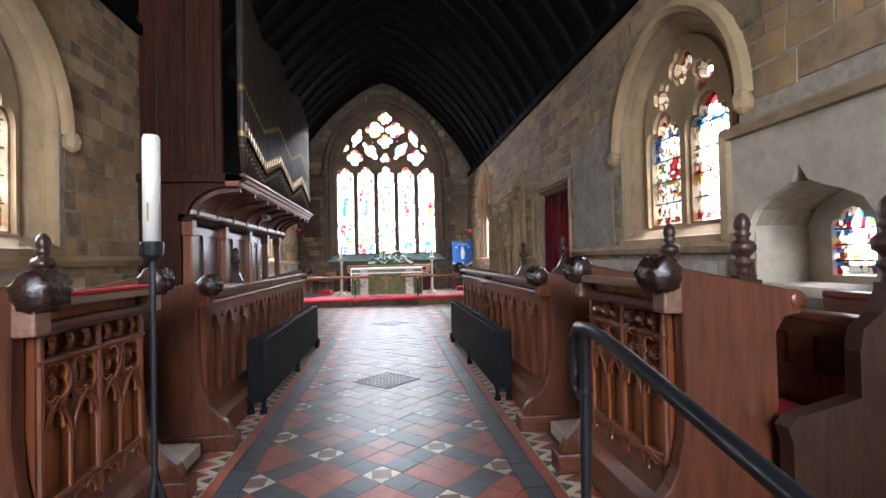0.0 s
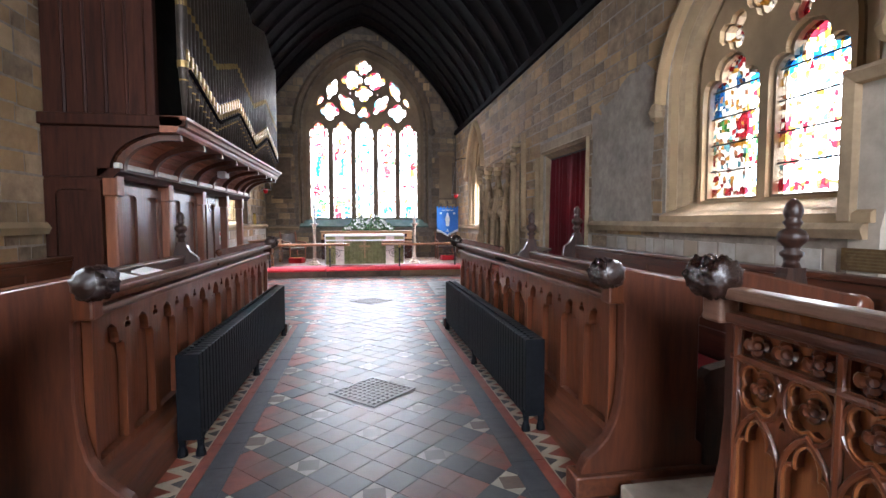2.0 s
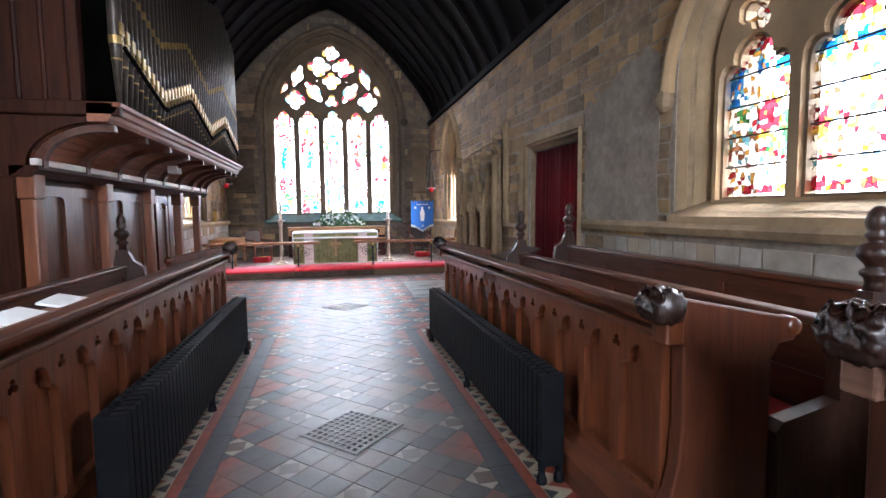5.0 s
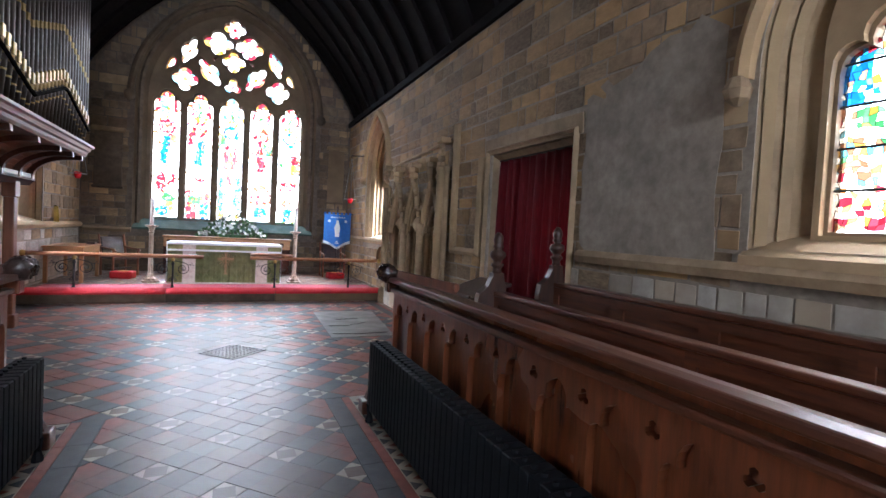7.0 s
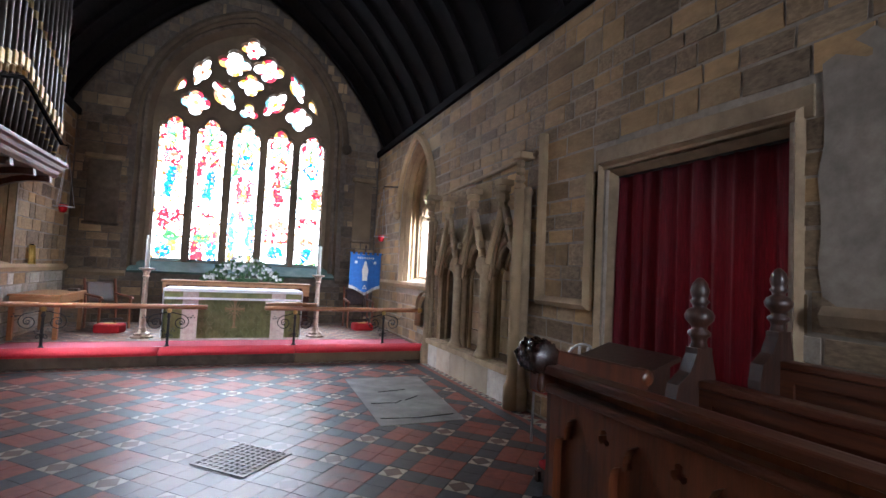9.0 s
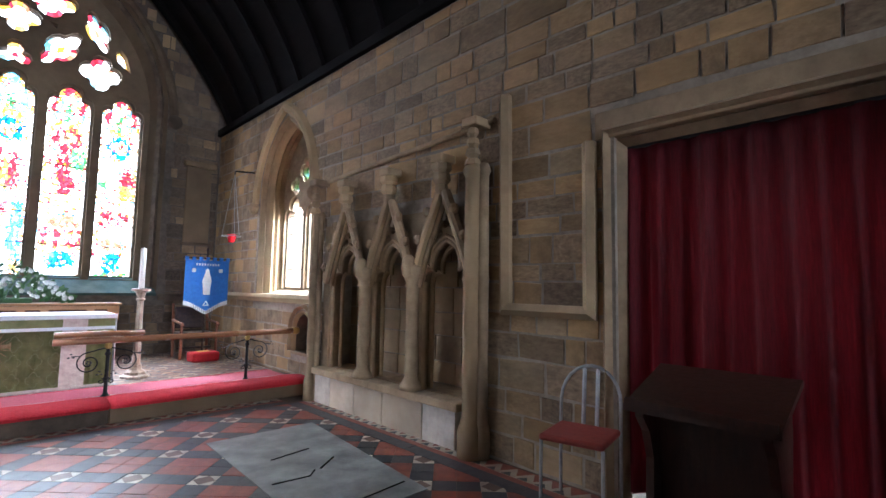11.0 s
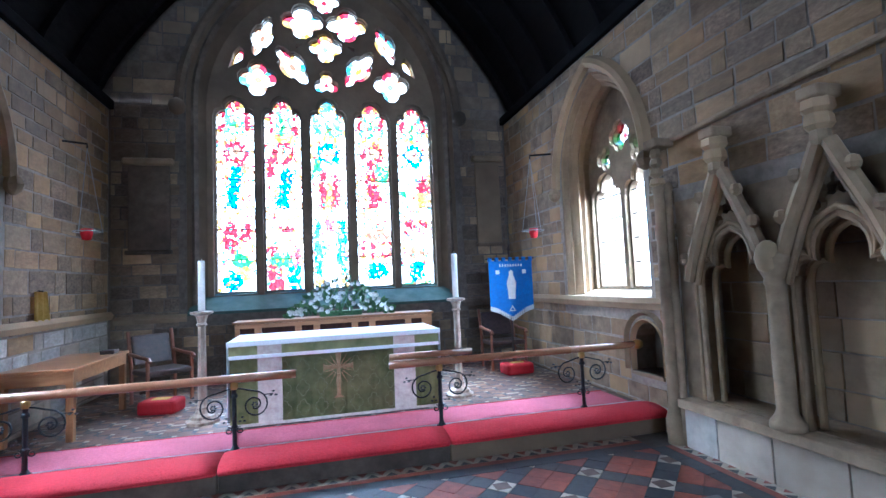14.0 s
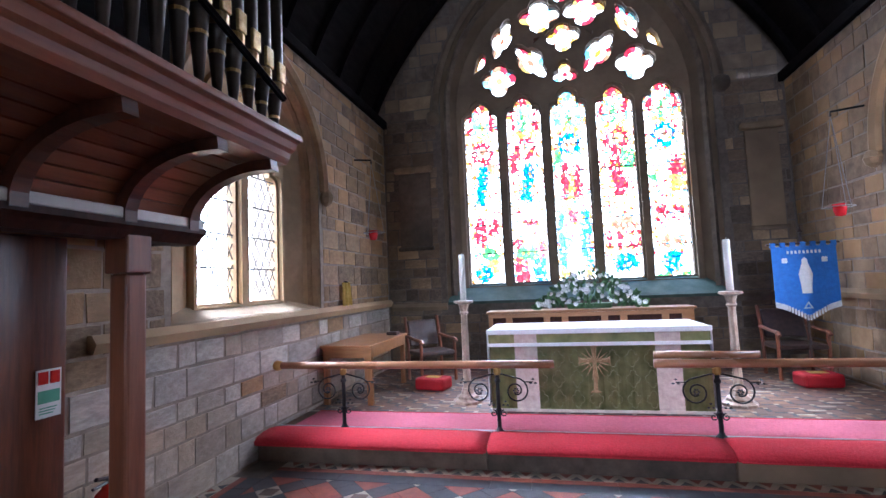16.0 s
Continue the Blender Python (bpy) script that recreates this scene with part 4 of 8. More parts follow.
def short_desk(s, y0, y1):
    d = 1.16
    ob = thing("reading_desk", "oak reading desk with a carved openwork front", "reading desk", "reading desks")
    desk_common(ob, s, d, y0, y1, True)
    n = 4
    w = (y1 - y0 - 0.2) / n
    u0 = y0 + 0.10
    outline = [(y0 + 0.08, 0.16), (y1 - 0.08, 0.16), (y1 - 0.08, 0.955), (y0 + 0.08, 0.955)]
    holes = []
    for i in range(n):
        c = u0 + w * (i + 0.5)
        holes.append(foils(c, 0.762, w * 0.44, 4, 45))
        holes.append(light_head(c, w * 0.44, 0.35, 0.52, 0.665))
        holes.append(foils(c, 0.25, w * 0.42, 4, 45))
        xr = side_x(s, d + 0.060)
        for cz, q in ((0.762, 0.48), (0.25, 0.46)):
            rim = bmesh.new()
            tube(rim, [(xr, c + w * q * math.cos(k * math.pi / 12), cz + w * q * math.sin(k * math.pi / 12)) for k in range(24)], 0.009, 6, True)
            part("circle_moulding", rim, OAK, ob)
            rim = bmesh.new()
            tube(rim, [(xr, u, v) for u, v in foils(c, cz, w * (q - 0.05), 4, 45)], 0.006, 5, True)
            part("cusp_moulding", rim, LIT_OAK, ob)
        rim = bmesh.new()
        tube(rim, [(xr, u, v) for u, v in light_head(c, w * 0.44, 0.35, 0.52, 0.665)], 0.007, 5, True)
        part("arch_moulding", rim, LIT_OAK, ob)
        rim = bmesh.new()
        tube(rim, [(xr - s * 0.004, c - w * 0.5, 0.35)] + [(xr - s * 0.004, u, v) for u, v in arch_curve(c, w * 0.5, 0.52, 0.17, 6)] + [(xr - s * 0.004, c + w * 0.5, 0.35)], 0.009, 6)
        part("arch_moulding", rim, OAK, ob)
        for z, r in ((0.762, 0.036), (0.25, 0.033)):
            boss = bmesh.new()
            flower(boss, r, Matrix.Translation((side_x(s, d + 0.076), c, z)) @ pose(0, 0, 0, 0, -90 * s, 45))
            part("carved_boss", boss, OAK, ob)
    for i in range(n // 2):
        a, b = u0 + w * 2 * i + 0.02, u0 + w * 2 * (i + 1) - 0.02
        holes.append([(a, 0.858), (b, 0.858), (b, 0.938), (a, 0.938)])
        for k in range(3):
            boss = bmesh.new()
            flower(boss, 0.04, Matrix.Translation((side_x(s, d + 0.068), a + (b - a) * (k + 0.5) / 3, 0.898)) @ pose(0, 0, 0, 0, -90 * s, 45))
            part("carved_flower", boss, OAK, ob)
    for i in range(1, n):
        c = u0 + w * i
        holes.append([(c - 0.012, 0.675), (c + 0.012, 0.675), (c, 0.705)])
    x0, x1 = side_x(s, d + 0.062), side_x(s, d + 0.0935)
    part("tracery_front", plated([outline] + holes, x0, x1, SIDE), OAK, ob, "carved openwork panel of quatrefoils and cusped arches")
    for i in (0, 2, 4):
        c = u0 + w * i
        post = bmesh.new()
        tube(post, [(side_x(s, d + 0.058), c, 0.17), (side_x(s, d + 0.058), c, 0.95)], 0.014, 8)
        part("muntin", post, OAK, ob)
    for z in (0.845, 0.335, 0.95):
        bar = bmesh.new()
        tube(bar, [(side_x(s, d + 0.056), y0 + 0.08, z), (side_x(s, d + 0.056), y1 - 0.08, z)], 0.012, 8)
        part("rail", bar, OAK, ob)
    ob.scale = (1, 1, 1.055)
    if s < 0:
        runner = thing("desk_cloth", "narrow red cloth laid along the reading desk rail", "cloth")
        part("fabric", boxed(*sorted((side_x(s, d - 0.004), side_x(s, d + 0.09))), y0 + 0.1, y1 - 0.1, 1.132, 1.146, 0.005), RED_CLOTH, runner)
    return ob


FINIAL = [(0.055, 0.0), (0.045, 0.03), (0.05, 0.05), (0.07, 0.065), (0.07, 0.08), (0.045, 0.095), (0.05, 0.11), (0.085, 0.14), (0.09, 0.165), (0.075, 0.19), (0.04, 0.205), (0.045, 0.22), (0.06, 0.235), (0.045, 0.25), (0.05, 0.265), (0.058, 0.29), (0.045, 0.33), (0.02, 0.355), (0.005, 0.36)]


def stall(s, y0, y1, d_back, top, seat=True, cushion=True, label="dark oak choir stall with a panelled back and turned finials", tops=(True, True)):
    """A bench: seat, panelled back, shouldered ends with tall turned finials."""
    ob = thing("choir_stall", label, "choir stall", "choir stalls")
    sh = [(-0.50, 0.0), (0.09, 0.0), (0.09, top - 0.02), (0.075, top + 0.06), (0.055, top + 0.14), (0.055, top + 0.17), (-0.055, top + 0.17), (-0.055, top + 0.14), (-0.10, top + 0.05), (-0.18, top - 0.01), (-0.20, top - 0.10), (-0.20, 0.66), (-0.48, 0.60), (-0.52, 0.56), (-0.50, 0.5)]
    for y, tall in zip((y0, y1 - 0.07), tops):
        if not tall:
            part("end_panel", boxed(*sorted((side_x(s, d_back - 0.48), side_x(s, d_back + 0.06))), y, y + 0.06, 0.075, 0.62, 0.01), DARK_OAK, ob)
            continue
        part("end_panel", plated([[(side_x(s, d_back + u), v) for u, v in sh]], y, y + 0.07, EAST), DARK_OAK, ob)
        f = bmesh.new()
        lathe(f, [(r * 0.8, h) for r, h in FINIAL], 12, (side_x(s, d_back), y + 0.035, top + 0.17))
        part("finial", f, DARK_OAK, ob, "turned and carved dark oak finial", True)
    part("backrest", boxed(*sorted((side_x(s, d_back - 0.015), side_x(s, d_back + 0.02))), y0 + 0.071, y1 - 0.071, 0.2, top - 0.03), OAK_H, ob)
    part("top_rail", boxed(*sorted((side_x(s, d_back - 0.05), side_x(s, d_back + 0.06))), y0 + 0.071, y1 - 0.071, top - 0.03, top + 0.012, 0.012), OAK_H, ob)
    k = max(2, round((y1 - y0) / 0.9))
    w = (y1 - y0 - 0.15) / k
    for i in range(k):
        fr = [(y0 + 0.08 + w * i, top - 0.34), (y0 + 0.08 + w * (i + 1), top - 0.34), (y0 + 0.08 + w * (i + 1), top - 0.032), (y0 + 0.08 + w * i, top - 0.032)]
        hole = [(u + (0.07 if j in (0, 3) else -0.07), v + (0.07 if j < 2 else -0.07)) for j, (u, v) in enumerate(fr)]
        part("back_panel", plated([fr, hole], side_x(s, d_back - 0.017), side_x(s, d_back - 0.035), SIDE), OAK_H, ob)
    part("seat", boxed(*sorted((side_x(s, d_back - 0.44), side_x(s, d_back - 0.02))), y0 + 0.071, y1 - 0.071, 0.40, 0.445, 0.01), OAK_H, ob)
    part("seat_front", boxed(*sorted((side_x(s, d_back - 0.40), side_x(s, d_back - 0.38))), y0 + 0.071, y1 - 0.071, 0.06, 0.40), DARK_OAK, ob)
    if cushion:
        c = tagged(finish(boxed(*sorted((side_x(s, d_back - 0.45), side_x(s, d_back - 0.05))), y0 + 0.12, y1 - 0.12, 0.446, 0.50, 0.02), RED_CLOTH, "seat_cushion"), "long red cloth cushion lying on the choir stall", "cushion", "seat cushions")
    return ob


def radiator(s, y0, y1):
    """A long low cast-iron radiator with many columns, standing on feet."""
    ob = thing("radiator", "long black cast-iron column radiator standing before the choir desk", "radiator", "radiators")
    n = int((y1 - y0) / 0.062)
    w = (y1 - y0) / n
    d0, d1 = 0.97, 1.10
    me = None
    for i in range(n):
        y = y0 + w * (i + 0.5)
        if me is None:
            bm = bmesh.new()
            box(bm, -0.065, 0.065, -w * 0.485, w * 0.485, 0.10, 0.60, 0.007)
            tube(bm, [(-0.02, 0, 0.60), (-0.02, 0, 0.612)], 0.012, 6)
            first = part("section", bm, RADIATOR_BLACK, ob, "", False)
            me = first.data
            first.location = (side_x(s, (d0 + d1) / 2), y, 0)
        else:
            o = new("section", me)
            o.parent = ob
            o.location = (side_x(s, (d0 + d1) / 2), y, 0)
    for z in (0.18, 0.55):
        bm = bmesh.new()
        tube(bm, [(side_x(s, 1.035), y0 + 0.01, z), (side_x(s, 1.035), y1 - 0.01, z)], 0.03, 8)
        part("header_pipe", bm, RADIATOR_BLACK, ob)
    for y in (y0 + w * 0.5, (y0 + y1) / 2, y1 - w * 0.5):
        bm = bmesh.new()
        for dd in (0.985, 1.085):
            lathe(bm, [(0.03, 0.0), (0.03, 0.02), (0.018, 0.06), (0.028, 0.14)], 8, (side_x(s, dd), y, 0))
        part("foot", bm, RADIATOR_BLACK, ob)
    return ob


def platform(s):
    """Timber floor under the stalls, with a pale stone kerb at the gap between the desks."""
    a, b = sorted((side_x(s, 1.25), side_x(s, 2.9)))
    setting("stall_platform", boxed(a, b, 7.2, 13.7, -0.01, 0.075), OAK_H, "worn board platform under the choir stalls", "platform")
    a, b = sorted((side_x(s, 1.17), side_x(s, 2.2)))
    tagged(finish(boxed(a, b, 8.95, 9.45, 0.0, 0.085, 0.01), WORN_SLAB, "threshold_slab"), "worn brown-grey stone slab between two desks", "stone slab", "threshold slabs")


for side in (1, -1):
    platform(side)
    long_desk(side, 9.52, 13.46)
    short_desk(side, 7.98, 8.9)
    radiator(side, 10.25, 13.26)
    stall(side, 9.5, 13.5, 2.16, 0.94)
    stall(side, 9.4, 13.5, 2.80, 1.02, True, False, "dark oak choir stall against the wall with a panelled back", (False, True))
    stall(side, 7.85, 8.75, 2.1, 0.94)
    stall(side, 7.5, 8.95, 2.80, 0.98, True, False, "dark oak wall stall with a low panelled back", (False, False))


# ---------------------------------------------------------------- organ
PIPE = mat("dark_painted_organ_pipe", (0.045, 0.034, 0.027), (0.09, 0.07, 0.055), 8, 0.36, metal=0.3, bump=0.05, rand=0.15)
GILT = mat("gilded_stencil", (0.30, 0.19, 0.06), (0.52, 0.36, 0.14), 30, 0.4, metal=0.7, bump=0.2, rand=0.15)
PALE_SHEEN = mat("white_painted_edge", (0.62, 0.58, 0.53), (0.72, 0.69, 0.65), 8, 0.4, bump=0.05)
BRASS = mat("brass", (0.55, 0.36, 0.12), (0.68, 0.47, 0.18), 12, 0.3, metal=1.0, bump=0.05)


def panelled(parent, u0, u1, v0, v1, w, out, m, mat_, n=1, rows=1, frame=0.07, name="panel"):
    """A framed panel: a board with a raised frame on its face."""
    part("board", plated([[(u0, v0), (u1, v0), (u1, v1), (u0, v1)]], w, w - out * 0.02, m), mat_, parent)
    holes = []
    du, dv = (u1 - u0) / n, (v1 - v0) / rows
    for i in range(n):
        for j in range(rows):
            a, b, c, d = u0 + du * i + frame, u0 + du * (i + 1) - frame, v0 + dv * j + frame, v0 + dv * (j + 1) - frame
            k = min(0.05, (b - a) / 3)
            holes.append([(a, c), (b, c), (b, d - k), (b - k * 0.3, d - k * 0.3), (b - k, d), (a + k, d), (a + k * 0.3, d - k * 0.3), (a, d - k)])
    part(name, plated([[(u0, v0), (u1, v0), (u1, v1), (u0, v1)]] + holes, w + out * 0.028, w + out * 0.001, m), mat_, parent)


def organ():
    ob = thing("pipe_organ", "mahogany pipe organ overhanging on a coved gallery with dark gilded pipes", "organ")
    xb, xf = -2.64, -1.99          # beam line and front of the overhang
    z_beam, z_c = 1.84, 2.20
    # panelled base cupboard
    part("base_cabinet", boxed(XN + 0.01, xb - 0.06, ORG0, 15.9, 0.0, 1.78), ORGAN_WOOD, ob)
    for a, b in ((12.58, 13.67), (13.83, 14.92), (15.08, 15.85)):
        panelled(ob, a, b, 0.1, 1.72, xb - 0.055, 1, SIDE, OAK, 2, 1, 0.09, "cupboard_door")
    panelled(ob, XN + 0.02, xb - 0.06, 0.1, 1.75, ORG0 - 0.004, -1, EAST, ORGAN_WOOD, 1, 1, 0.09, "side_panel")
    # carved posts and beam
    for y in (12.5, 13.75, 15.0, 16.25, 17.3):
        bm = bmesh.new()
        box(bm, xb - 0.06, xb + 0.05, y - 0.06, y + 0.06, 0.16, 1.60, 0.015)
        box(bm, xb - 0.09, xb + 0.08, y - 0.085, y + 0.085, 0.0, 0.17, 0.02)
        box(bm, xb - 0.075, xb + 0.065, y - 0.075, y + 0.075, 1.60, 1.80, 0.01)
        part("post", bm, POST_WOOD, ob)
    prof = [(xb - 0.09, z_beam - 0.07), (xb + 0.05, z_beam - 0.07), (xb + 0.08, z_beam - 0.03), (xb + 0.11, z_beam - 0.01), (xb + 0.11, z_beam + 0.02), (xb - 0.09, z_beam + 0.02)]
    part("beam", plated([prof], ORG0 - 0.02, ORG1 + 0.04, EAST), ORGAN_WOOD, ob)
    # The pale colour here carries the reflected band along the beam's edge.
    part("beam_edge", boxed(xb + 0.05, xb + 0.105, ORG0 - 0.02, ORG1 + 0.03, z_beam + 0.022, z_beam + 0.075, 0.008), PALE_SHEEN, ob, "fillet along the beam, its sheen put into a pale colour")
    # cove of narrow boards
    k = 9
    arc = [(xb + 0.02 + (xf - xb - 0.06) * (1 - math.cos(math.pi / 2 * i / k)), z_beam + 0.02 + (z_c - z_beam) * math.sin(math.pi / 2 * i / k)) for i in range(k + 1)]
    for (a, b), (c, d) in zip(arc, arc[1:]):
        nx, nz = (b - d), (c - a)
        ln = math.hypot(nx, nz)
        nx, nz = nx / ln * 0.02, nz / ln * 0.02
        e = 0.06
        part("cove_board", plated([[(a + (c - a) * e, b + (d - b) * e), (c - (c - a) * e, d - (d - b) * e), (c + nx, d + nz), (a + nx, b + nz)]], ORG0 + 0.03, ORG1 - 0.03, EAST), COVE_WOOD, ob)
    for y in (12.5, 13.2, 13.9, 14.6, 15.3, 16.0, 16.7, 17.2, 17.62):
        rib = [(a + 0.012, b - 0.012) for a, b in arc] + [(a + 0.075 * (1 - i / k) + 0.02, b - 0.065 * i / k - 0.015) for i, (a, b) in reversed(list(enumerate(arc)))]
        part("cove_rib", plated([rib], y - 0.035, y + 0.035, EAST), OAK_H, ob)
    # cornice in stepped mouldings
    corn = [(xf - 0.16, z_c), (xf - 0.02, z_c), (xf, z_c + 0.03), (xf + 0.01, z_c + 0.06), (xf + 0.035, z_c + 0.075), (xf + 0.05, z_c + 0.11), (xf + 0.075, z_c + 0.12), (xf + 0.075, z_c + 0.15), (xf - 0.16, z_c + 0.15)]
    part("cornice", plated([corn], ORG0 - 0.08, ORG1 + 0.06, EAST), COVE_WOOD, ob)
    part("cornice_edge", boxed(xf + 0.02, xf + 0.083, ORG0 - 0.085, ORG1 + 0.065, z_c + 0.118, z_c + 0.154, 0.006), COVE_WOOD, ob, "polished edge of the cornice")
    side = [(XN + 0.01, z_c + 0.15), (XN + 0.01, z_beam - 0.06), (xb - 0.08, z_beam - 0.06)] + [(a, b) for a, b in arc] + [(xf - 0.02, z_c + 0.15)]
    for y in (ORG0 - 0.02, ORG1 - 0.03):
        part("cove_end", plated([side], y, y + 0.05, EAST), ORGAN_WOOD, ob)
    part("west_cornice", boxed(XN + 0.01, xf + 0.07, ORG0 - 0.08, ORG0 - 0.01, z_c + 0.05, z_c + 0.16, 0.012), ORGAN_WOOD, ob)
    part("gallery_floor", boxed(XN + 0.01, xf - 0.05, ORG0, ORG1, z_c + 0.10, z_c + 0.155), ORGAN_WOOD, ob)
    # case: side boards towards the nave and a dark back
    top = 4.75
    for i in range(5):
        a = XN + 0.02 + i * 0.178
        part("case_board", boxed(a, a + 0.178, ORG0 + 0.02, ORG0 + 0.05, z_c + 0.16, min(top - 0.02 * i, roof_z(a) - 0.03)), ORGAN_WOOD, ob)
        bead = bmesh.new()
        tube(bead, [(a + 0.182, ORG0 + 0.015, z_c + 0.16), (a + 0.182, ORG0 + 0.015, min(top - 0.02 * i, roof_z(a) - 0.03))], 0.02, 6)
        part("bead", bead, ORGAN_WOOD, ob)
    part("corner_post", boxed(xf - 0.30, xf - 0.22, ORG0 + 0.0, ORG0 + 0.09, z_c + 0.155, top + 0.05, 0.01), ORGAN_WOOD, ob)
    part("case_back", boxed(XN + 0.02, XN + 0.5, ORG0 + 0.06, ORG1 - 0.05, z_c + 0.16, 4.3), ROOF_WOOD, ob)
    # pipes: feet, gilded mouths on a zigzag, tall bodies
    rng = random.Random(4)
    y, i = ORG0 + 0.16, 0
    count = 44
    step = (ORG1 - ORG0 - 0.14) / count
    for i in range(count):
        y = ORG0 + 0.16 + step * (i + 0.5)
        u = i / (count - 1)
        wave = abs(((u * 2.5) % 1.0) * 2 - 1)
        mouth = z_c + 0.42 + 0.32 * wave
        tall = 4.95 - 0.3 * (1 - wave) - 0.25 * u
        r = step * 0.46
        x = xf + 0.02 - r
        pipe = bmesh.new()
        lathe(pipe, [(0.014, z_c + 0.155), (r * 0.95, mouth - 0.02), (r, mouth), (r, tall), (r * 0.9, tall + 0.004)], 12, (x, y, 0))
        p = part("pipe", pipe, PIPE, ob, "", True)
        lip = bmesh.new()
        lathe(lip, [(r * 1.03, mouth - 0.05), (r * 1.05, mouth - 0.02), (r * 1.05, mouth + 0.015)], 12, (x, y, 0))
        box(lip, x + r * 0.75, x + r * 1.12, y - r * 0.62, y + r * 0.62, mouth + 0.02, mouth + 0.13, 0.006)
        part("mouth", lip, GILT, p, "gilded pipe mouth")
        for f in (0.62,):
            z = mouth - 0.28 * f
            rr = 0.014 + (r * 0.95 - 0.014) * max(0.1, (z - z_c - 0.155) / (mouth - 0.02 - z_c - 0.155))
            band = bmesh.new()
            lathe(band, [(rr * 1.04, z - 0.008), (rr * 1.1, z + 0.008)], 10, (x, y, 0))
            part("band", band, GILT, p)
        tall_band = bmesh.new()
        lathe(tall_band, [(r * 1.03, mouth + 0.55), (r * 1.03, mouth + 0.62)], 10, (x, y, 0))
        part("band", tall_band, GILT, p)
    rail = bmesh.new()
    pts = []
    for i in range(count):
        u = i / (count - 1)
        wave = abs(((u * 2.5) % 1.0) * 2 - 1)
        pts.append((xf + 0.03, ORG0 + 0.16 + step * (i + 0.5), z_c + 0.42 + 0.32 * wave - 0.075))
    tube(rail, pts, 0.02, 6)
    part("pipe_rail", rail, ROOF_WOOD, ob, "dark carved rail across the pipes")
    return ob


def vestry_screen():
    """Panelled oak door at the end of the organ base."""
    door = thing("door_1", "panelled oak door under the organ gallery", "door", "", "structure")
    panelled(door, 15.95, 16.92, 0.02, 1.74, XN + 0.12, 1, SIDE, OAK, 2, 1, 0.08, "door_panel")
    part("door_post", boxed(XN + 0.02, XN + 0.22, 16.94, 17.26, 0.0, 1.80, 0.01), OAK, door)
    lock = bmesh.new()
    box(lock, XN + 0.15, XN + 0.17, 16.80, 16.87, 0.82, 1.0, 0.004)
    tube(lock, [(XN + 0.17, 16.835, 0.94), (XN + 0.20, 16.835, 0.94), (XN + 0.20, 16.74, 0.94)], 0.008, 6)
    part("door_handle", lock, BLACK_IRON, door, "black iron lock and latch")


organ()
vestry_screen()


# ---------------------------------------------------------------- sanctuary
WHITE_LINEN = mat("white_linen", (0.72, 0.74, 0.76), (0.82, 0.83, 0.84), 40, 0.8, bump=0.15, stain=0.08)
GREEN_DAMASK = mat("green_damask", (0.15, 0.155, 0.048), (0.27, 0.265, 0.10), 7, 0.55, bump=0.1, stain=0.2, stain_scale=5, detail=3)
PALE_BRAID = mat("pink_cream_brocade", (0.50, 0.38, 0.33), (0.68, 0.58, 0.50), 18, 0.7, bump=0.2)
GOLD_THREAD = mat("gold_thread", (0.34, 0.20, 0.085), (0.50, 0.34, 0.17), 40, 0.55, metal=0.15, bump=0.2)
PINE = mat("golden_brown_wood", (0.30, 0.13, 0.045), (0.45, 0.22, 0.085), 5, 0.4, bump=0.08, stretch=(0.6, 6, 6), rand=0.1, coat=0.2)
PINE_UP = mat("golden_brown_wood_upright", (0.28, 0.12, 0.04), (0.42, 0.2, 0.075), 5, 0.4, bump=0.08, stretch=(6, 6, 0.6), rand=0.1, coat=0.2)
RAIL_WOOD = mat("polished_handrail_wood", (0.26, 0.11, 0.05), (0.42, 0.20, 0.10), 4, 0.28, bump=0.05, stretch=(0.5, 6, 6), coat=0.4)
WAX = mat("white_candle_wax", (0.74, 0.72, 0.66), (0.82, 0.80, 0.75), 10, 0.45, bump=0.05)
STICK = mat("veined_marble_candlestick", (0.22, 0.13, 0.09), (0.46, 0.35, 0.265), 9, 0.35, bump=0.04, stretch=(2, 2, 0.8), stain=0.35, stain_scale=6)
BLUE_CLOTH = mat("blue_banner_cloth", (0.02, 0.12, 0.42), (0.03, 0.17, 0.55), 30, 0.75, bump=0.15)
SILVER_THREAD = mat("pale_embroidery", (0.60, 0.60, 0.58), (0.74, 0.73, 0.70), 30, 0.7, bump=0.2)
RUBY = mat("ruby_glass", (0.55, 0.01, 0.02), (0.7, 0.02, 0.03), 10, 0.12, bump=0.0)
STEEL = mat("grey_metal", (0.35, 0.36, 0.37), (0.5, 0.5, 0.5), 20, 0.35, metal=0.9, bump=0.05)
LEAF = mat("leaf_green", (0.03, 0.09, 0.025), (0.07, 0.16, 0.05), 12, 0.6, rand=0.3)
PETAL = mat("white_petal", (0.74, 0.76, 0.74), (0.85, 0.86, 0.86), 20, 0.7, bump=0.05, rand=0.08)
DARK_LEATHER = mat("brown_leather", (0.03, 0.016, 0.012), (0.075, 0.037, 0.026), 20, 0.45, bump=0.2)
YELLOW_CLOTH = mat("yellow_cloth", (0.62, 0.40, 0.06), (0.75, 0.52, 0.12), 30, 0.85, bump=0.2)
RED_PAINT = mat("red_enamel", (0.55, 0.015, 0.012), (0.65, 0.03, 0.02), 10, 0.25, bump=0.0)
WHITE_PAINT = mat("white_label", (0.75, 0.75, 0.74), (0.82, 0.82, 0.8), 10, 0.5, bump=0.0)
GREEN_INK = mat("green_label", (0.10, 0.35, 0.22), (0.14, 0.42, 0.28), 10, 0.5, bump=0.0)


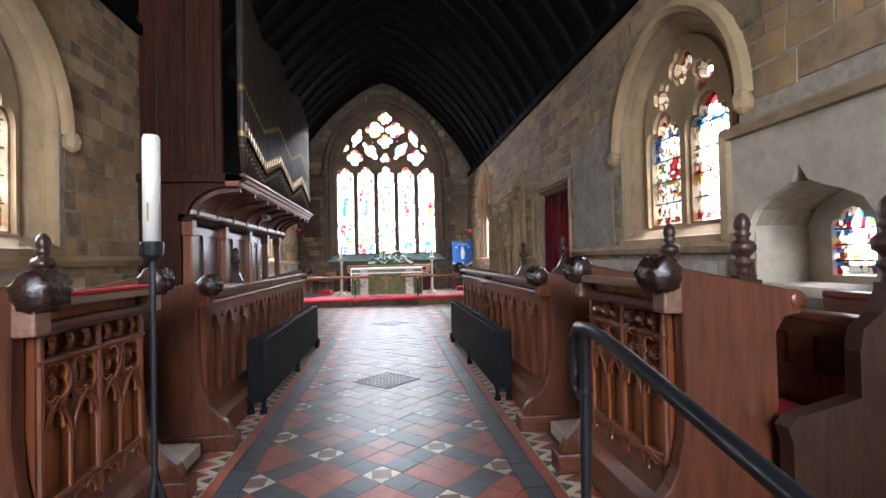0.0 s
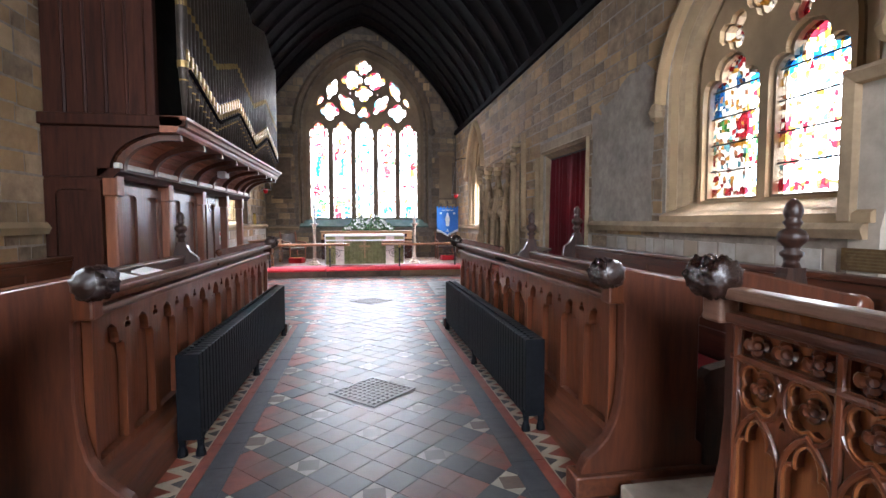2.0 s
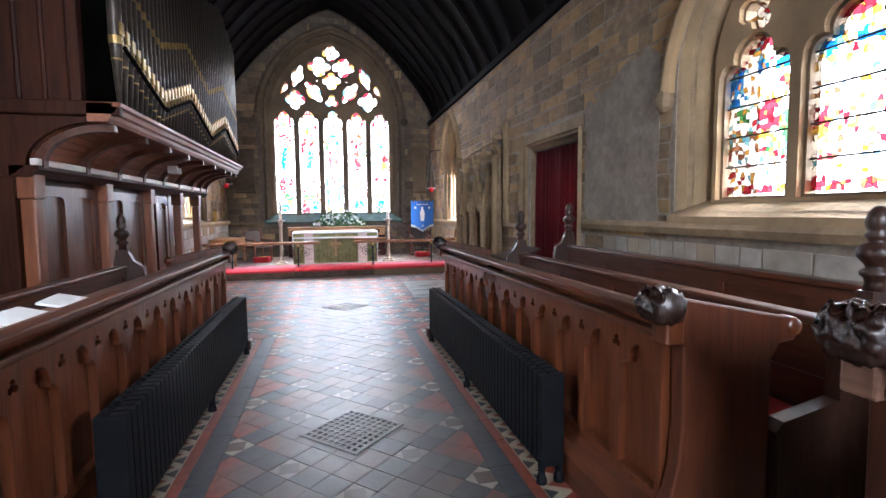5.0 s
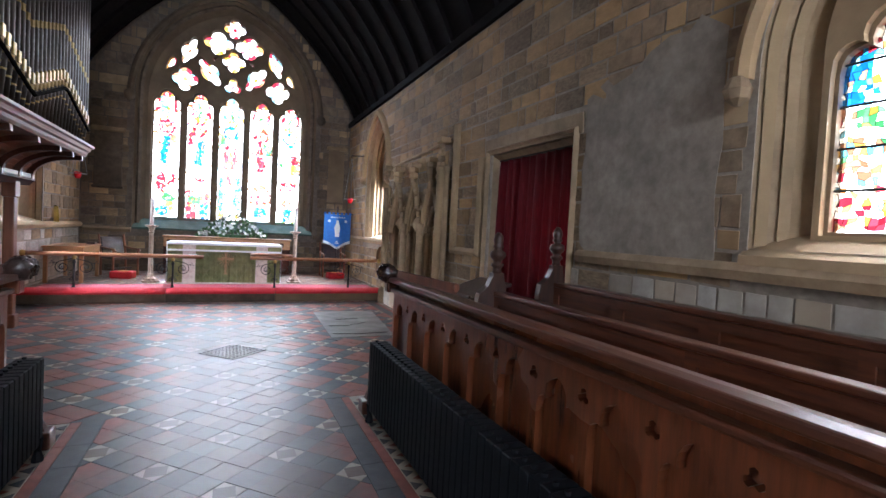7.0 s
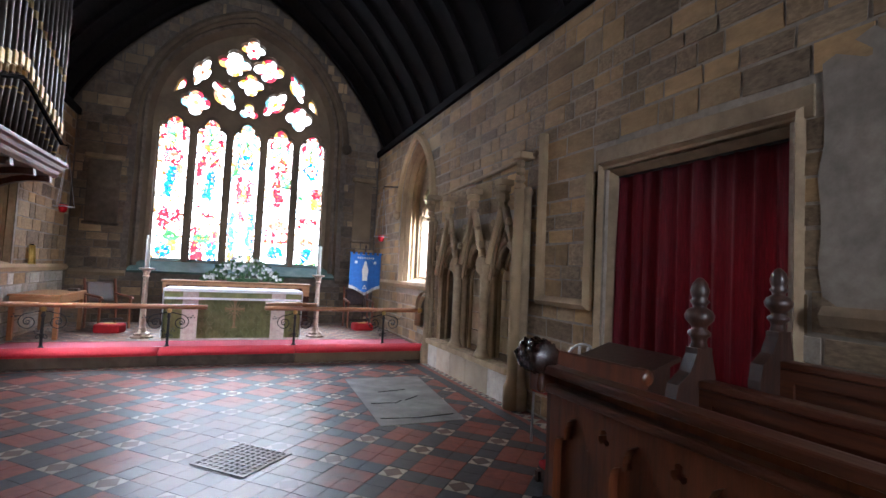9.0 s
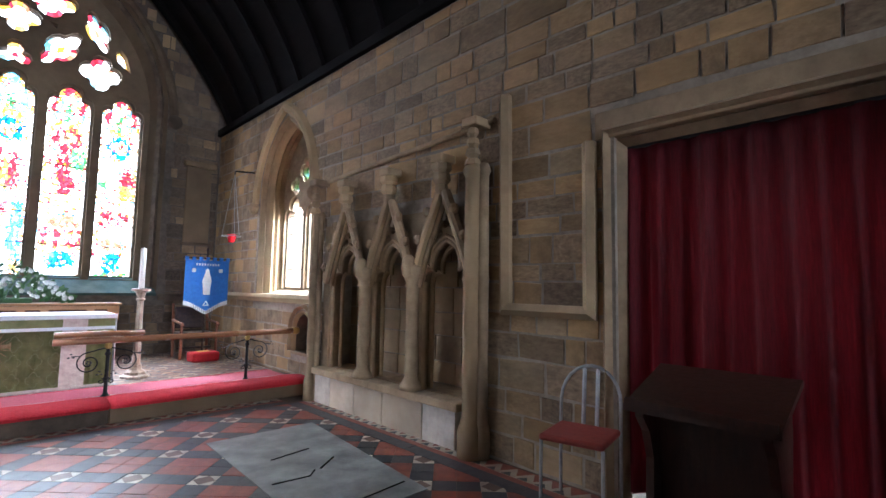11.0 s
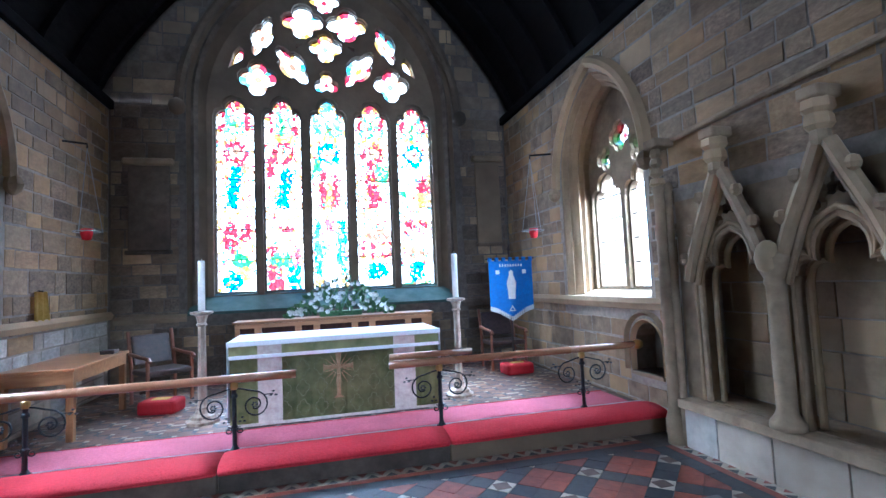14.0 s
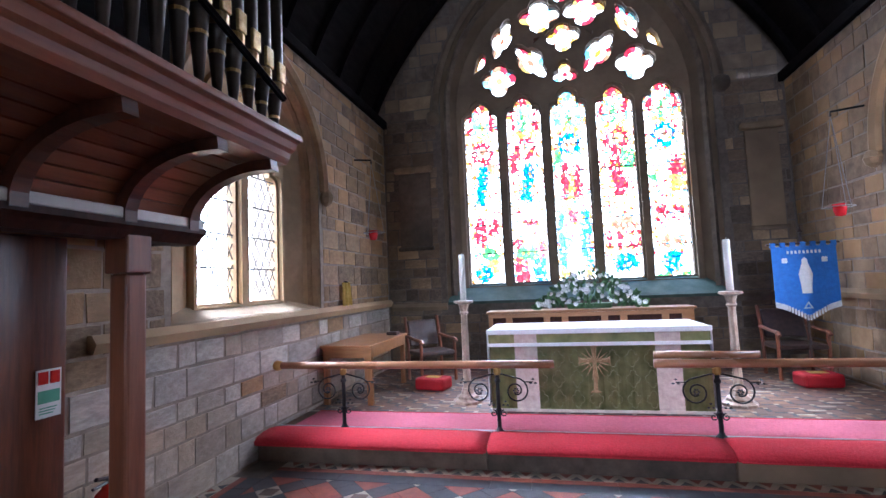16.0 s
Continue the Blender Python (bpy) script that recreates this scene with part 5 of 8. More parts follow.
def sanctuary_floor():
    setting("sanctuary_step", boxed(XN + 0.002, XS - 0.002, STEP_Y + 0.03, YE - 0.002, -0.01, STEP_Z - 0.012, 0.0), DARK_STONE, "worn stone step and floor of the sanctuary", "step")
    xs = [XN + 0.004, -1.15, 0.62, XS - 0.004]
    for a, b in zip(xs, xs[1:]):
        slab = thing("step_stone", "long worn stone of the sanctuary step", "step stone", "sanctuary step stones")
        part("slab", boxed(a + 0.004, b - 0.004, STEP_Y, STEP_Y + 0.34, 0.0, 0.147, 0.012), DARK_STONE, slab)
        k = thing("kneeler", "long padded red kneeler laid along the sanctuary step", "kneeler", "altar rail kneelers")
        part("cushion", kneeler(a + 0.006, b - 0.006), RED_CARPET, k, "", True)
        pipe = bmesh.new()
        tube(pipe, [(a + 0.02, STEP_Y - 0.060, 0.157), (b - 0.02, STEP_Y - 0.060, 0.157)], 0.006, 6)
        part("piping", pipe, RED_CARPET, k)
    c = thing("carpet_runner", "faded red carpet runner before the altar", "carpet")
    part("carpet_top", boxed(XN + 0.15, XS - 0.12, STEP_Y + 0.375, 20.04, STEP_Z - 0.011, STEP_Z + 0.006, 0.004), FADED_CARPET, c)
    for a in (STEP_Y + 0.36, 20.041):
        part("binding", boxed(XN + 0.15, XS - 0.12, a, a + 0.014, STEP_Z - 0.011, STEP_Z + 0.008, 0.003), RED_CLOTH, c, "bound carpet edge")
    tagged(finish(boxed(XN + 0.02, XS - 0.02, STEP_Y + 0.335, STEP_Y + 0.365, STEP_Z - 0.011, STEP_Z + 0.012, 0.003), STEEL, "carpet_strip"), "grey metal strip along the carpet edge", "metal strip")


def kneeler(a, b):
    prof = [(STEP_Y - 0.05, 0.150), (STEP_Y + 0.32, 0.150), (STEP_Y + 0.325, 0.19), (STEP_Y + 0.30, 0.222), (STEP_Y + 0.2, 0.235), (STEP_Y + 0.08, 0.232), (STEP_Y - 0.02, 0.215), (STEP_Y - 0.06, 0.185), (STEP_Y - 0.065, 0.165)]
    bm = bmesh.new()
    n = max(2, int((b - a) / 0.12))
    rows = []
    for i in range(n + 1):
        x = a + (b - a) * i / n
        e = 0.93 if i in (0, n) else 1.0
        rows.append([bm.verts.new((x, STEP_Y + 0.13 + (y - STEP_Y - 0.13) * e, 0.150 + (z - 0.150) * e * (1 + 0.02 * math.sin(i * 1.7)))) for y, z in prof])
    k = len(prof)
    for p, q in zip(rows, rows[1:]):
        for j in range(k):
            bm.faces.new((p[j], p[(j + 1) % k], q[(j + 1) % k], q[j]))
    bm.faces.new(rows[0])
    bm.faces.new(rows[-1][::-1])
    bmesh.ops.recalc_face_normals(bm, faces=bm.faces[:])
    return bm


def spiral(cx, cz, r0, r1, turns, start, y, hand=1, n=26):
    return [(cx + hand * (r0 + (r1 - r0) * i / n) * math.cos(start + turns * 2 * math.pi * i / n), y, cz + (r0 + (r1 - r0) * i / n) * math.sin(start + turns * 2 * math.pi * i / n)) for i in range(n + 1)]


def rail_post(ob, x):
    y, z0 = 19.46, STEP_Z
    p = bmesh.new()
    lathe(p, [(0.045, 0.0), (0.045, 0.015), (0.03, 0.03), (0.019, 0.05), (0.017, 0.18), (0.026, 0.19), (0.026, 0.2), (0.017, 0.21), (0.017, 0.42), (0.027, 0.43), (0.027, 0.445), (0.017, 0.46), (0.018, 0.52)], 10, (x, y, z0))
    post = part("post", p, BLACK_IRON, ob)
    for hand in (-1, 1):
        s = bmesh.new()
        tube(s, [(x, y, z0 + 0.50), (x + hand * 0.06, y, z0 + 0.49), (x + hand * 0.13, y, z0 + 0.47)] + spiral(x + hand * 0.155, z0 + 0.355, 0.11, 0.025, 1.6, math.pi / 2, y, -hand), 0.007, 6)
        part("scroll", s, BLACK_IRON, post)
        for k in range(6):
            a = k * math.pi / 3
            ro = bmesh.new()
            lathe(ro, [(0.002, -0.008), (0.014, 0.0), (0.002, 0.008)], 6, (x + hand * 0.155 + 0.018 * math.cos(a), y, z0 + 0.355 + 0.018 * math.sin(a)))
            part("rosette_petal", ro, BLACK_IRON, post)
        lf = bmesh.new()
        for dx, dz in ((0.0, 0.022), (0.02, -0.01), (-0.02, -0.01)):
            lathe(lf, [(0.003, -0.008), (0.017, 0.0), (0.003, 0.008)], 8, (x + hand * 0.30 + dx, y, z0 + 0.43 + dz))
        tube(lf, [(x + hand * 0.22, y, z0 + 0.43), (x + hand * 0.30, y, z0 + 0.43)], 0.005, 5)
        part("trefoil_leaf", lf, BLACK_IRON, post)
        lf = bmesh.new()
        for dx, dz in ((0.0, 0.02), (0.018, -0.01), (-0.018, -0.01)):
            lathe(lf, [(0.003, -0.008), (0.015, 0.0), (0.003, 0.008)], 8, (x + hand * 0.06 + dx, y, z0 + 0.245 + dz))
        part("trefoil_leaf", lf, BLACK_IRON, post)
        sc = bmesh.new()
        tube(sc, spiral(x + hand * 0.045, z0 + 0.165, 0.03, 0.008, 1.2, math.pi / 2, y, hand, 14), 0.005, 5)
        part("small_scroll", sc, BLACK_IRON, post)
    col = bmesh.new()
    lathe(col, [(0.024, 0.49), (0.032, 0.505), (0.032, 0.54), (0.02, 0.555)], 10, (x, y, z0))
    part("collar", col, BRASS, post, "brass collar under the rail")


def altar_rail(x0, x1, posts, knob_x, label):
    ob = thing("altar_rail", label, "altar rail", "altar rails")
    y, z = 19.46, STEP_Z + 0.575
    r = bmesh.new()
    n = 10
    tube(r, [(x0 + (x1 - x0) * i / n, y, z) for i in range(n + 1)], 0.034, 12)
    part("handrail", r, RAIL_WOOD, ob, "", True)
    for x in posts:
        rail_post(ob, x)
    k = bmesh.new()
    lathe(k, [(0.01, -0.05), (0.04, -0.04), (0.05, 0.0), (0.04, 0.04), (0.01, 0.05)], 12, (0, 0, 0), Matrix.Translation((knob_x, y, z)) @ pose(0, 0, 0, 0, 90, 0))
    part("end_socket", k, BRASS, ob, "brass wall socket of the rail", True)
    return ob


def altar():
    ob = thing("altar", "altar with a green damask frontal under a white linen cloth", "altar")
    x0, x1, y0, y1, z0, z1 = -1.24, 0.80, 20.14, 20.86, STEP_Z, 1.0
    part("table", boxed(x0 + 0.02, x1 - 0.02, y0 + 0.03, y1, z0, z1 - 0.02), DARK_OAK, ob)
    fr = bmesh.new()
    n = 60
    rows = []
    for i in range(n + 1):
        x = x0 + 0.01 + (x1 - x0 - 0.02) * i / n
        w = 0.006 * math.sin(i * 0.9) + 0.004 * math.sin(i * 2.3)
        rows.append([fr.verts.new((x, y0 + 0.012 + w * (1 if k == 0 else 0.3), z)) for k, z in enumerate((z0 + 0.02, z0 + 0.4, z1 - 0.03))])
    for p, q in zip(rows, rows[1:]):
        for j in range(2):
            fr.faces.new((p[j], q[j], q[j + 1], p[j + 1]))
    bmesh.ops.solidify(fr, geom=fr.faces[:], thickness=0.006)
    part("frontal", fr, GREEN_DAMASK, ob, "green damask frontal")
    for cx in (x0 + 0.37, x1 - 0.37):
        part("orphrey", boxed(cx - 0.11, cx + 0.11, y0 - 0.002, y0 + 0.004, z0 + 0.03, z1 - 0.03), PALE_BRAID, ob, "pale brocade strip")
    part("superfrontal", boxed(x0 + 0.005, x1 - 0.005, y0 - 0.008, y0 - 0.003, z1 - 0.15, z1 - 0.012), GREEN_DAMASK, ob)
    for cx in (x0 + 0.37, x1 - 0.37):
        part("orphrey", boxed(cx - 0.11, cx + 0.11, y0 - 0.013, y0 - 0.009, z1 - 0.15, z1 - 0.012), PALE_BRAID, ob)
    part("fringe", boxed(x0 + 0.005, x1 - 0.005, y0 - 0.018, y0 - 0.014, z1 - 0.165, z1 - 0.13, 0.002), WHITE_LINEN, ob, "white fringe along the superfrontal")
    part("fringe", boxed(x0 + 0.01, x1 - 0.01, y0 - 0.009, y0 - 0.003, z0 + 0.005, z0 + 0.035, 0.002), PALE_BRAID, ob)
    cl = bmesh.new()
    prof = [(x0 - 0.012, z0 + 0.05), (x0 - 0.014, z1 - 0.02), (x0, z1 + 0.003), (x1, z1 + 0.003), (x1 + 0.014, z1 - 0.02), (x1 + 0.012, z0 + 0.05), (x1 + 0.006, z0 + 0.05), (x1 + 0.006, z1 - 0.015), (x0 - 0.006, z1 - 0.015), (x0 - 0.006, z0 + 0.05)]
    plate(cl, [prof], y0 + 0.0, y1 + 0.01, EAST)
    box(cl, x0 - 0.012, x1 + 0.012, y0 - 0.022, y0 + 0.01, z1 - 0.045, z1 + 0.004, 0.004)
    cloth = tagged(finish(cl, WHITE_LINEN, "altar_cloth"), "white linen cloth laid over the altar", "altar cloth")
    # cross with rays
    cx, cz, y = (x0 + x1) / 2 - 0.01, 0.62, y0 - 0.006
    cr = [(cx - 0.018, cz - 0.2), (cx - 0.05, cz - 0.225), (cx + 0.05, cz - 0.225), (cx + 0.018, cz - 0.2), (cx + 0.018, cz + 0.055), (cx + 0.12, cz + 0.055), (cx + 0.145, cz + 0.035), (cx + 0.145, cz + 0.115), (cx + 0.12, cz + 0.095), (cx + 0.018, cz + 0.095), (cx + 0.018, cz + 0.19), (cx + 0.04, cz + 0.215), (cx - 0.04, cz + 0.215), (cx - 0.018, cz + 0.19), (cx - 0.018, cz + 0.095), (cx - 0.12, cz + 0.095), (cx - 0.145, cz + 0.115), (cx - 0.145, cz + 0.035), (cx - 0.12, cz + 0.055), (cx - 0.018, cz + 0.055)]
    part("embroidered_cross", plated([cr], y, y + 0.008, EAST), GOLD_THREAD, ob, "gold embroidered cross")
    for k in range(16):
        a = 2 * math.pi * (k + 0.5) / 16
        r = bmesh.new()
        tube(r, [(cx + 0.05 * math.cos(a), y + 0.001, cz + 0.06 + 0.05 * math.sin(a)), (cx + 0.15 * math.cos(a), y + 0.001, cz + 0.06 + 0.17 * math.sin(a))], lambda t: 0.006 * (1 - t) + 0.0015, 5)
        part("ray", r, GOLD_THREAD, ob)
    # scrolling damask pattern on the cloth
    for i in range(7):
        for j in range(3):
            u, v = cx - 0.51 + 0.17 * i, z0 + 0.13 + 0.19 * j
            if abs(u - cx) < 0.16 and 0.35 < v < 0.85:
                continue
            g = bmesh.new()
            sweep(g, foils(u, v, 0.075, 4, 0, 0.85, 1.1), [(0.0, y0 + 0.003), (0.007, y0 + 0.003), (0.007, y0 + 0.009), (0.0, y0 + 0.009)], EAST, True)
            part("damask_motif", g, PALE_OLIVE, ob)
    return ob


PALE_OLIVE = mat("pale_green_silk", (0.21, 0.21, 0.085), (0.30, 0.295, 0.13), 30, 0.5, bump=0.1)


def reredos():
    ob = thing("reredos_shelf", "low panelled wooden shelf behind the altar holding flowers", "shelf")
    x0, x1, y0, y1 = -1.52, 1.22, 22.28, 22.70
    part("body", boxed(x0, x1, y0 + 0.02, y1, STEP_Z - 0.01, 1.02), ORGAN_WOOD, ob)
    part("top", boxed(x0 - 0.03, x1 + 0.03, y0 - 0.03, y1, 1.02, 1.055, 0.008), PINE, ob)
    loops = [[(x0, 0.80), (x1, 0.80), (x1, 1.015), (x0, 1.015)]]
    u = x0 + 0.06
    for i, w in enumerate((0.25, 0.5, 0.22, 0.5, 0.22, 0.5, 0.22)):
        loops.append([(u, 0.86), (u + w - 0.06, 0.86), (u + w - 0.06, 0.96), (u, 0.96)])
        u += w + 0.03
    part("panelling", plated(loops, y0, y0 + 0.018, EAST), PINE, ob)


def flowers():
    ob = thing("flower_arrangement", "long arrangement of white flowers and green leaves on the shelf", "flowers")
    rng = random.Random(11)
    cx, cy, z0 = -0.1, 22.42, 1.06
    part("trough", boxed(cx - 0.3, cx + 0.3, cy - 0.08, cy + 0.08, z0, z0 + 0.07, 0.01), LEAF, ob)
    leaf = bmesh.new()
    leaf_pts = [(0, 0), (0.025, 0.04), (0.02, 0.085), (0, 0.12), (-0.02, 0.085), (-0.025, 0.04)]
    lv = [leaf.verts.new((u, 0.008 * (1 - abs(u) * 40), v)) for u, v in leaf_pts]
    leaf.faces.new(lv)
    lf = bpy.data.meshes.new("leaf")
    leaf.to_mesh(lf)
    leaf.free()
    lf.materials.append(LEAF)
    fl = bmesh.new()
    for k in range(7):
        a = 2 * math.pi * k / 7
        c, s = math.cos(a), math.sin(a)
        fl.faces.new([fl.verts.new(p) for p in ((0, 0, 0), (0.025 * c - 0.012 * s, 0.025 * s + 0.012 * c, 0.012), (0.04 * c, 0.04 * s, 0.02), (0.025 * c + 0.012 * s, 0.025 * s - 0.012 * c, 0.012))])
    lathe(fl, [(0.002, 0.0), (0.012, 0.006), (0.002, 0.016)], 6)
    fm = bpy.data.meshes.new("flower")
    fl.to_mesh(fm)
    fl.free()
    fm.materials.append(PETAL)

    def spot():
        u = rng.uniform(-1, 1)
        hgt = 0.5 * (1 - abs(u) ** 1.5) + 0.05
        return cx + u * 0.72, cy + rng.uniform(-0.16, 0.08), z0 + rng.uniform(0.03, hgt), u
    for i in range(230):
        x, y, z, u = spot()
        o = new("leaf", lf)
        o.parent = ob
        o.matrix_basis = pose(x, y, z - 0.03, rng.uniform(-70, 30), u * 60 + rng.uniform(-40, 40), rng.uniform(-60, 60)) @ Matrix.Scale(rng.uniform(0.7, 1.3), 4)
    for i in range(130):
        x, y, z, u = spot()
        o = new("flower", fm)
        o.parent = ob
        o.matrix_basis = pose(x, y - 0.06, z + 0.02, 90 + rng.uniform(-45, 25), rng.uniform(-40, 40), 0) @ Matrix.Scale(rng.uniform(0.6, 1.05), 4)


def candlestick(x, y):
    ob = thing("candlestick", "tall veined pink marble altar candlestick holding a white candle", "candlestick", "altar candlesticks")
    b = bmesh.new()
    lathe(b, [(0.16, 0.0), (0.16, 0.03), (0.12, 0.05), (0.12, 0.075), (0.075, 0.10), (0.06, 0.14)], 8, (x, y, STEP_Z - 0.012))
    part("base", b, STICK, ob)
    s = bmesh.new()
    lathe(s, [(0.06, 0.14), (0.065, 0.155), (0.05, 0.17), (0.044, 0.2), (0.036, 0.95), (0.055, 0.97), (0.04, 0.99), (0.05, 1.03), (0.06, 1.06)], 8, (x, y, STEP_Z - 0.012))
    part("stem", s, STICK, ob)
    d = bmesh.new()
    lathe(d, [(0.05, 1.06), (0.11, 1.08), (0.11, 1.10), (0.04, 1.11)], 12, (x, y, STEP_Z - 0.012))
    part("drip_pan", d, STICK, ob)
    c = bmesh.new()
    lathe(c, [(0.034, 1.11), (0.034, 1.60), (0.03, 1.615), (0.005, 1.617)], 14, (x, y, STEP_Z - 0.012))
    tube(c, [(x, y, STEP_Z + 1.60), (x + 0.004, y, STEP_Z + 1.622)], 0.003, 5)
    part("candle", c, WAX, ob, "white candle", True)


def banner():
    ob = thing("banner", "blue processional banner with a pale embroidered figure on a pole", "banner")
    x0, x1, y, z1, z0 = 1.90, 2.55, 21.55, 1.74, 1.10
    cx = (x0 + x1) / 2
    rng = random.Random(2)
    loop = [(x0, z1), (x0, z0), (x0 + 0.12, z0 - 0.04), (cx, z0 - 0.16), (x1 - 0.12, z0 - 0.04), (x1, z0), (x1, z1)]
    bm = plated([loop], y, y + 0.008, EAST)
    part("cloth", bm, BLUE_CLOTH, ob, "bright blue cloth")
    low = [(x0, z0), (x0 + 0.12, z0 - 0.04), (cx, z0 - 0.16), (x1 - 0.12, z0 - 0.04), (x1, z0)]
    f = bmesh.new()
    for (a, b), (c, d) in zip(low, low[1:]):
        n = 7
        for i in range(n):
            u, v = a + (c - a) * (i + 0.5) / n, b + (d - b) * (i + 0.5) / n
            box(f, u - 0.009, u + 0.009, y - 0.004, y + 0.002, v - 0.05, v + 0.012)
    part("fringe", f, SILVER_THREAD, ob, "pale tasselled fringe")
    fig = [(cx - 0.05, 1.20), (cx + 0.05, 1.20), (cx + 0.055, 1.3), (cx + 0.07, 1.42), (cx + 0.045, 1.5), (cx + 0.03, 1.54), (cx + 0.028, 1.585), (cx, 1.61), (cx - 0.028, 1.585), (cx - 0.03, 1.54), (cx - 0.045, 1.5), (cx - 0.07, 1.42), (cx - 0.055, 1.3)]
    part("embroidered_shape", plated([fig], y - 0.006, y - 0.001, EAST), SILVER_THREAD, ob, "pale embroidered upright shape")
    tri = [(cx - 0.05, 1.03), (cx + 0.05, 1.03), (cx, 1.11)]
    tin = [(cx - 0.028, 1.042), (cx + 0.028, 1.042), (cx, 1.088)]
    part("triangle", plated([tri, tin], y - 0.006, y - 0.001, EAST), SILVER_THREAD, ob)
    for s in (-1, 1):
        part("motif", plated([foils(cx + s * 0.2, 1.58, 0.035, 4, 45)], y - 0.006, y - 0.001, EAST), SILVER_THREAD, ob)
    for i in range(9):
        part("lettering_bar", boxed(cx - 0.17 + i * 0.04, cx - 0.15 + i * 0.04, y - 0.005, y - 0.001, 1.655, 1.69), SILVER_THREAD, ob)
    for i in range(7):
        a = x0 + 0.02 + i * (x1 - x0 - 0.04) / 6
        part("loop", boxed(a - 0.025, a + 0.025, y - 0.012, y + 0.03, z1 - 0.01, z1 + 0.05, 0.004), BLUE_CLOTH, ob)
    p = bmesh.new()
    tube(p, [(x0 - 0.04, y + 0.012, z1 + 0.03), (x1 + 0.04, y + 0.012, z1 + 0.03)], 0.012, 8)
    part("crossbar", p, DARK_OAK, ob)
    p = bmesh.new()
    tube(p, [(cx, y + 0.04, STEP_Z), (cx, y + 0.04, z1 + 0.16)], 0.015, 8)
    lathe(p, [(0.01, 0.0), (0.028, 0.02), (0.012, 0.05), (0.003, 0.09)], 8, (cx, y + 0.04, z1 + 0.14))
    part("pole", p, DARK_OAK, ob)
    p = bmesh.new()
    for a, b in ((1, 0), (-1, 0), (0, 1), (0, -1)):
        tube(p, [(cx, y + 0.04, STEP_Z + 0.08), (cx + a * 0.16, y + 0.04 + b * 0.16, STEP_Z)], 0.012, 6)
    part("foot", p, BLACK_IRON, ob)


def armchair(x, y, rz, wide=0.5):
    ob = thing("armchair", "wooden armchair with a padded leather back and seat", "chair", "sanctuary chairs", "", (x, y, STEP_Z - 0.012), rz)
    h = wide / 2
    ob.scale = (1, 1, 0.87)
    part("seat", boxed(-h, h, -0.22, 0.24, 0.40, 0.47, 0.02), DARK_LEATHER, ob, "padded leather seat")
    bk = boxed(-h + 0.03, h - 0.03, 0.20, 0.25, 0.52, 0.92, 0.02)
    for v in bk.verts:
        v.co.y += (v.co.z - 0.45) * 0.22
    part("backrest", bk, DARK_LEATHER, ob)
    for sx in (-1, 1):
        for sy in (-0.2, 0.22):
            l = bmesh.new()
            top = 0.62 if sy < 0 else 0.98
            tube(l, [(sx * h, sy, 0), (sx * h, sy, 0.45), (sx * h, sy + (0.1 if sy > 0 else 0), top)], 0.022, 8)
            part("leg", l, POST_WOOD, ob)
        a = bmesh.new()
        tube(a, [(sx * h, -0.26, 0.60), (sx * h, -0.22, 0.64), (sx * h, 0.0, 0.65), (sx * h, 0.27, 0.68)], 0.024, 8)
        part("armrest", a, POST_WOOD, ob)
    part("stretcher", boxed(-h, h, -0.01, 0.02, 0.16, 0.20, 0.006), DARK_OAK, ob)


def hassock(x, y, rz):
    ob = thing("hassock", "red embroidered kneeling hassock on the floor", "hassock", "hassocks", "", (x, y, STEP_Z - 0.012), rz)
    part("cushion", boxed(-0.2, 0.2, -0.14, 0.14, 0.0, 0.15, 0.035), RED_CLOTH, ob)
    part("motif", boxed(-0.09, 0.09, -0.06, 0.06, 0.150, 0.154, 0.001), YELLOW_CLOTH, ob)


def side_table():
    ob = thing("credence_table", "plain golden-brown wooden table against the north wall", "table", "", "", (-2.86, 20.95, STEP_Z - 0.012), 0)
    w, l, h = 0.62, 1.3, 0.66
    part("tabletop", boxed(-w / 2, w / 2, -l / 2, l / 2, h - 0.03, h, 0.006), PINE, ob)
    part("apron", boxed(-w / 2 + 0.02, w / 2 - 0.02, -l / 2 + 0.02, -l / 2 + 0.04, h - 0.14, h - 0.032), PINE, ob)
    part("apron", boxed(w / 2 - 0.04, w / 2 - 0.02, -l / 2 + 0.05, l / 2 - 0.05, h - 0.14, h - 0.032), PINE, ob)
    for sx in (-1, 1):
        for sy in (-1, 1):
            part("leg", boxed(sx * (w / 2 - 0.05) - 0.03, sx * (w / 2 - 0.05) + 0.03, sy * (l / 2 - 0.06) - 0.03, sy * (l / 2 - 0.06) + 0.03, 0.0, h - 0.032, 0.006), PINE_UP, ob)
    tagged(finish(boxed(-2.74, -2.60, 21.3, 21.45, STEP_Z + h - 0.012, STEP_Z + h + 0.03, 0.008), DARK_LEATHER, "book"), "small dark book lying on the table", "book")


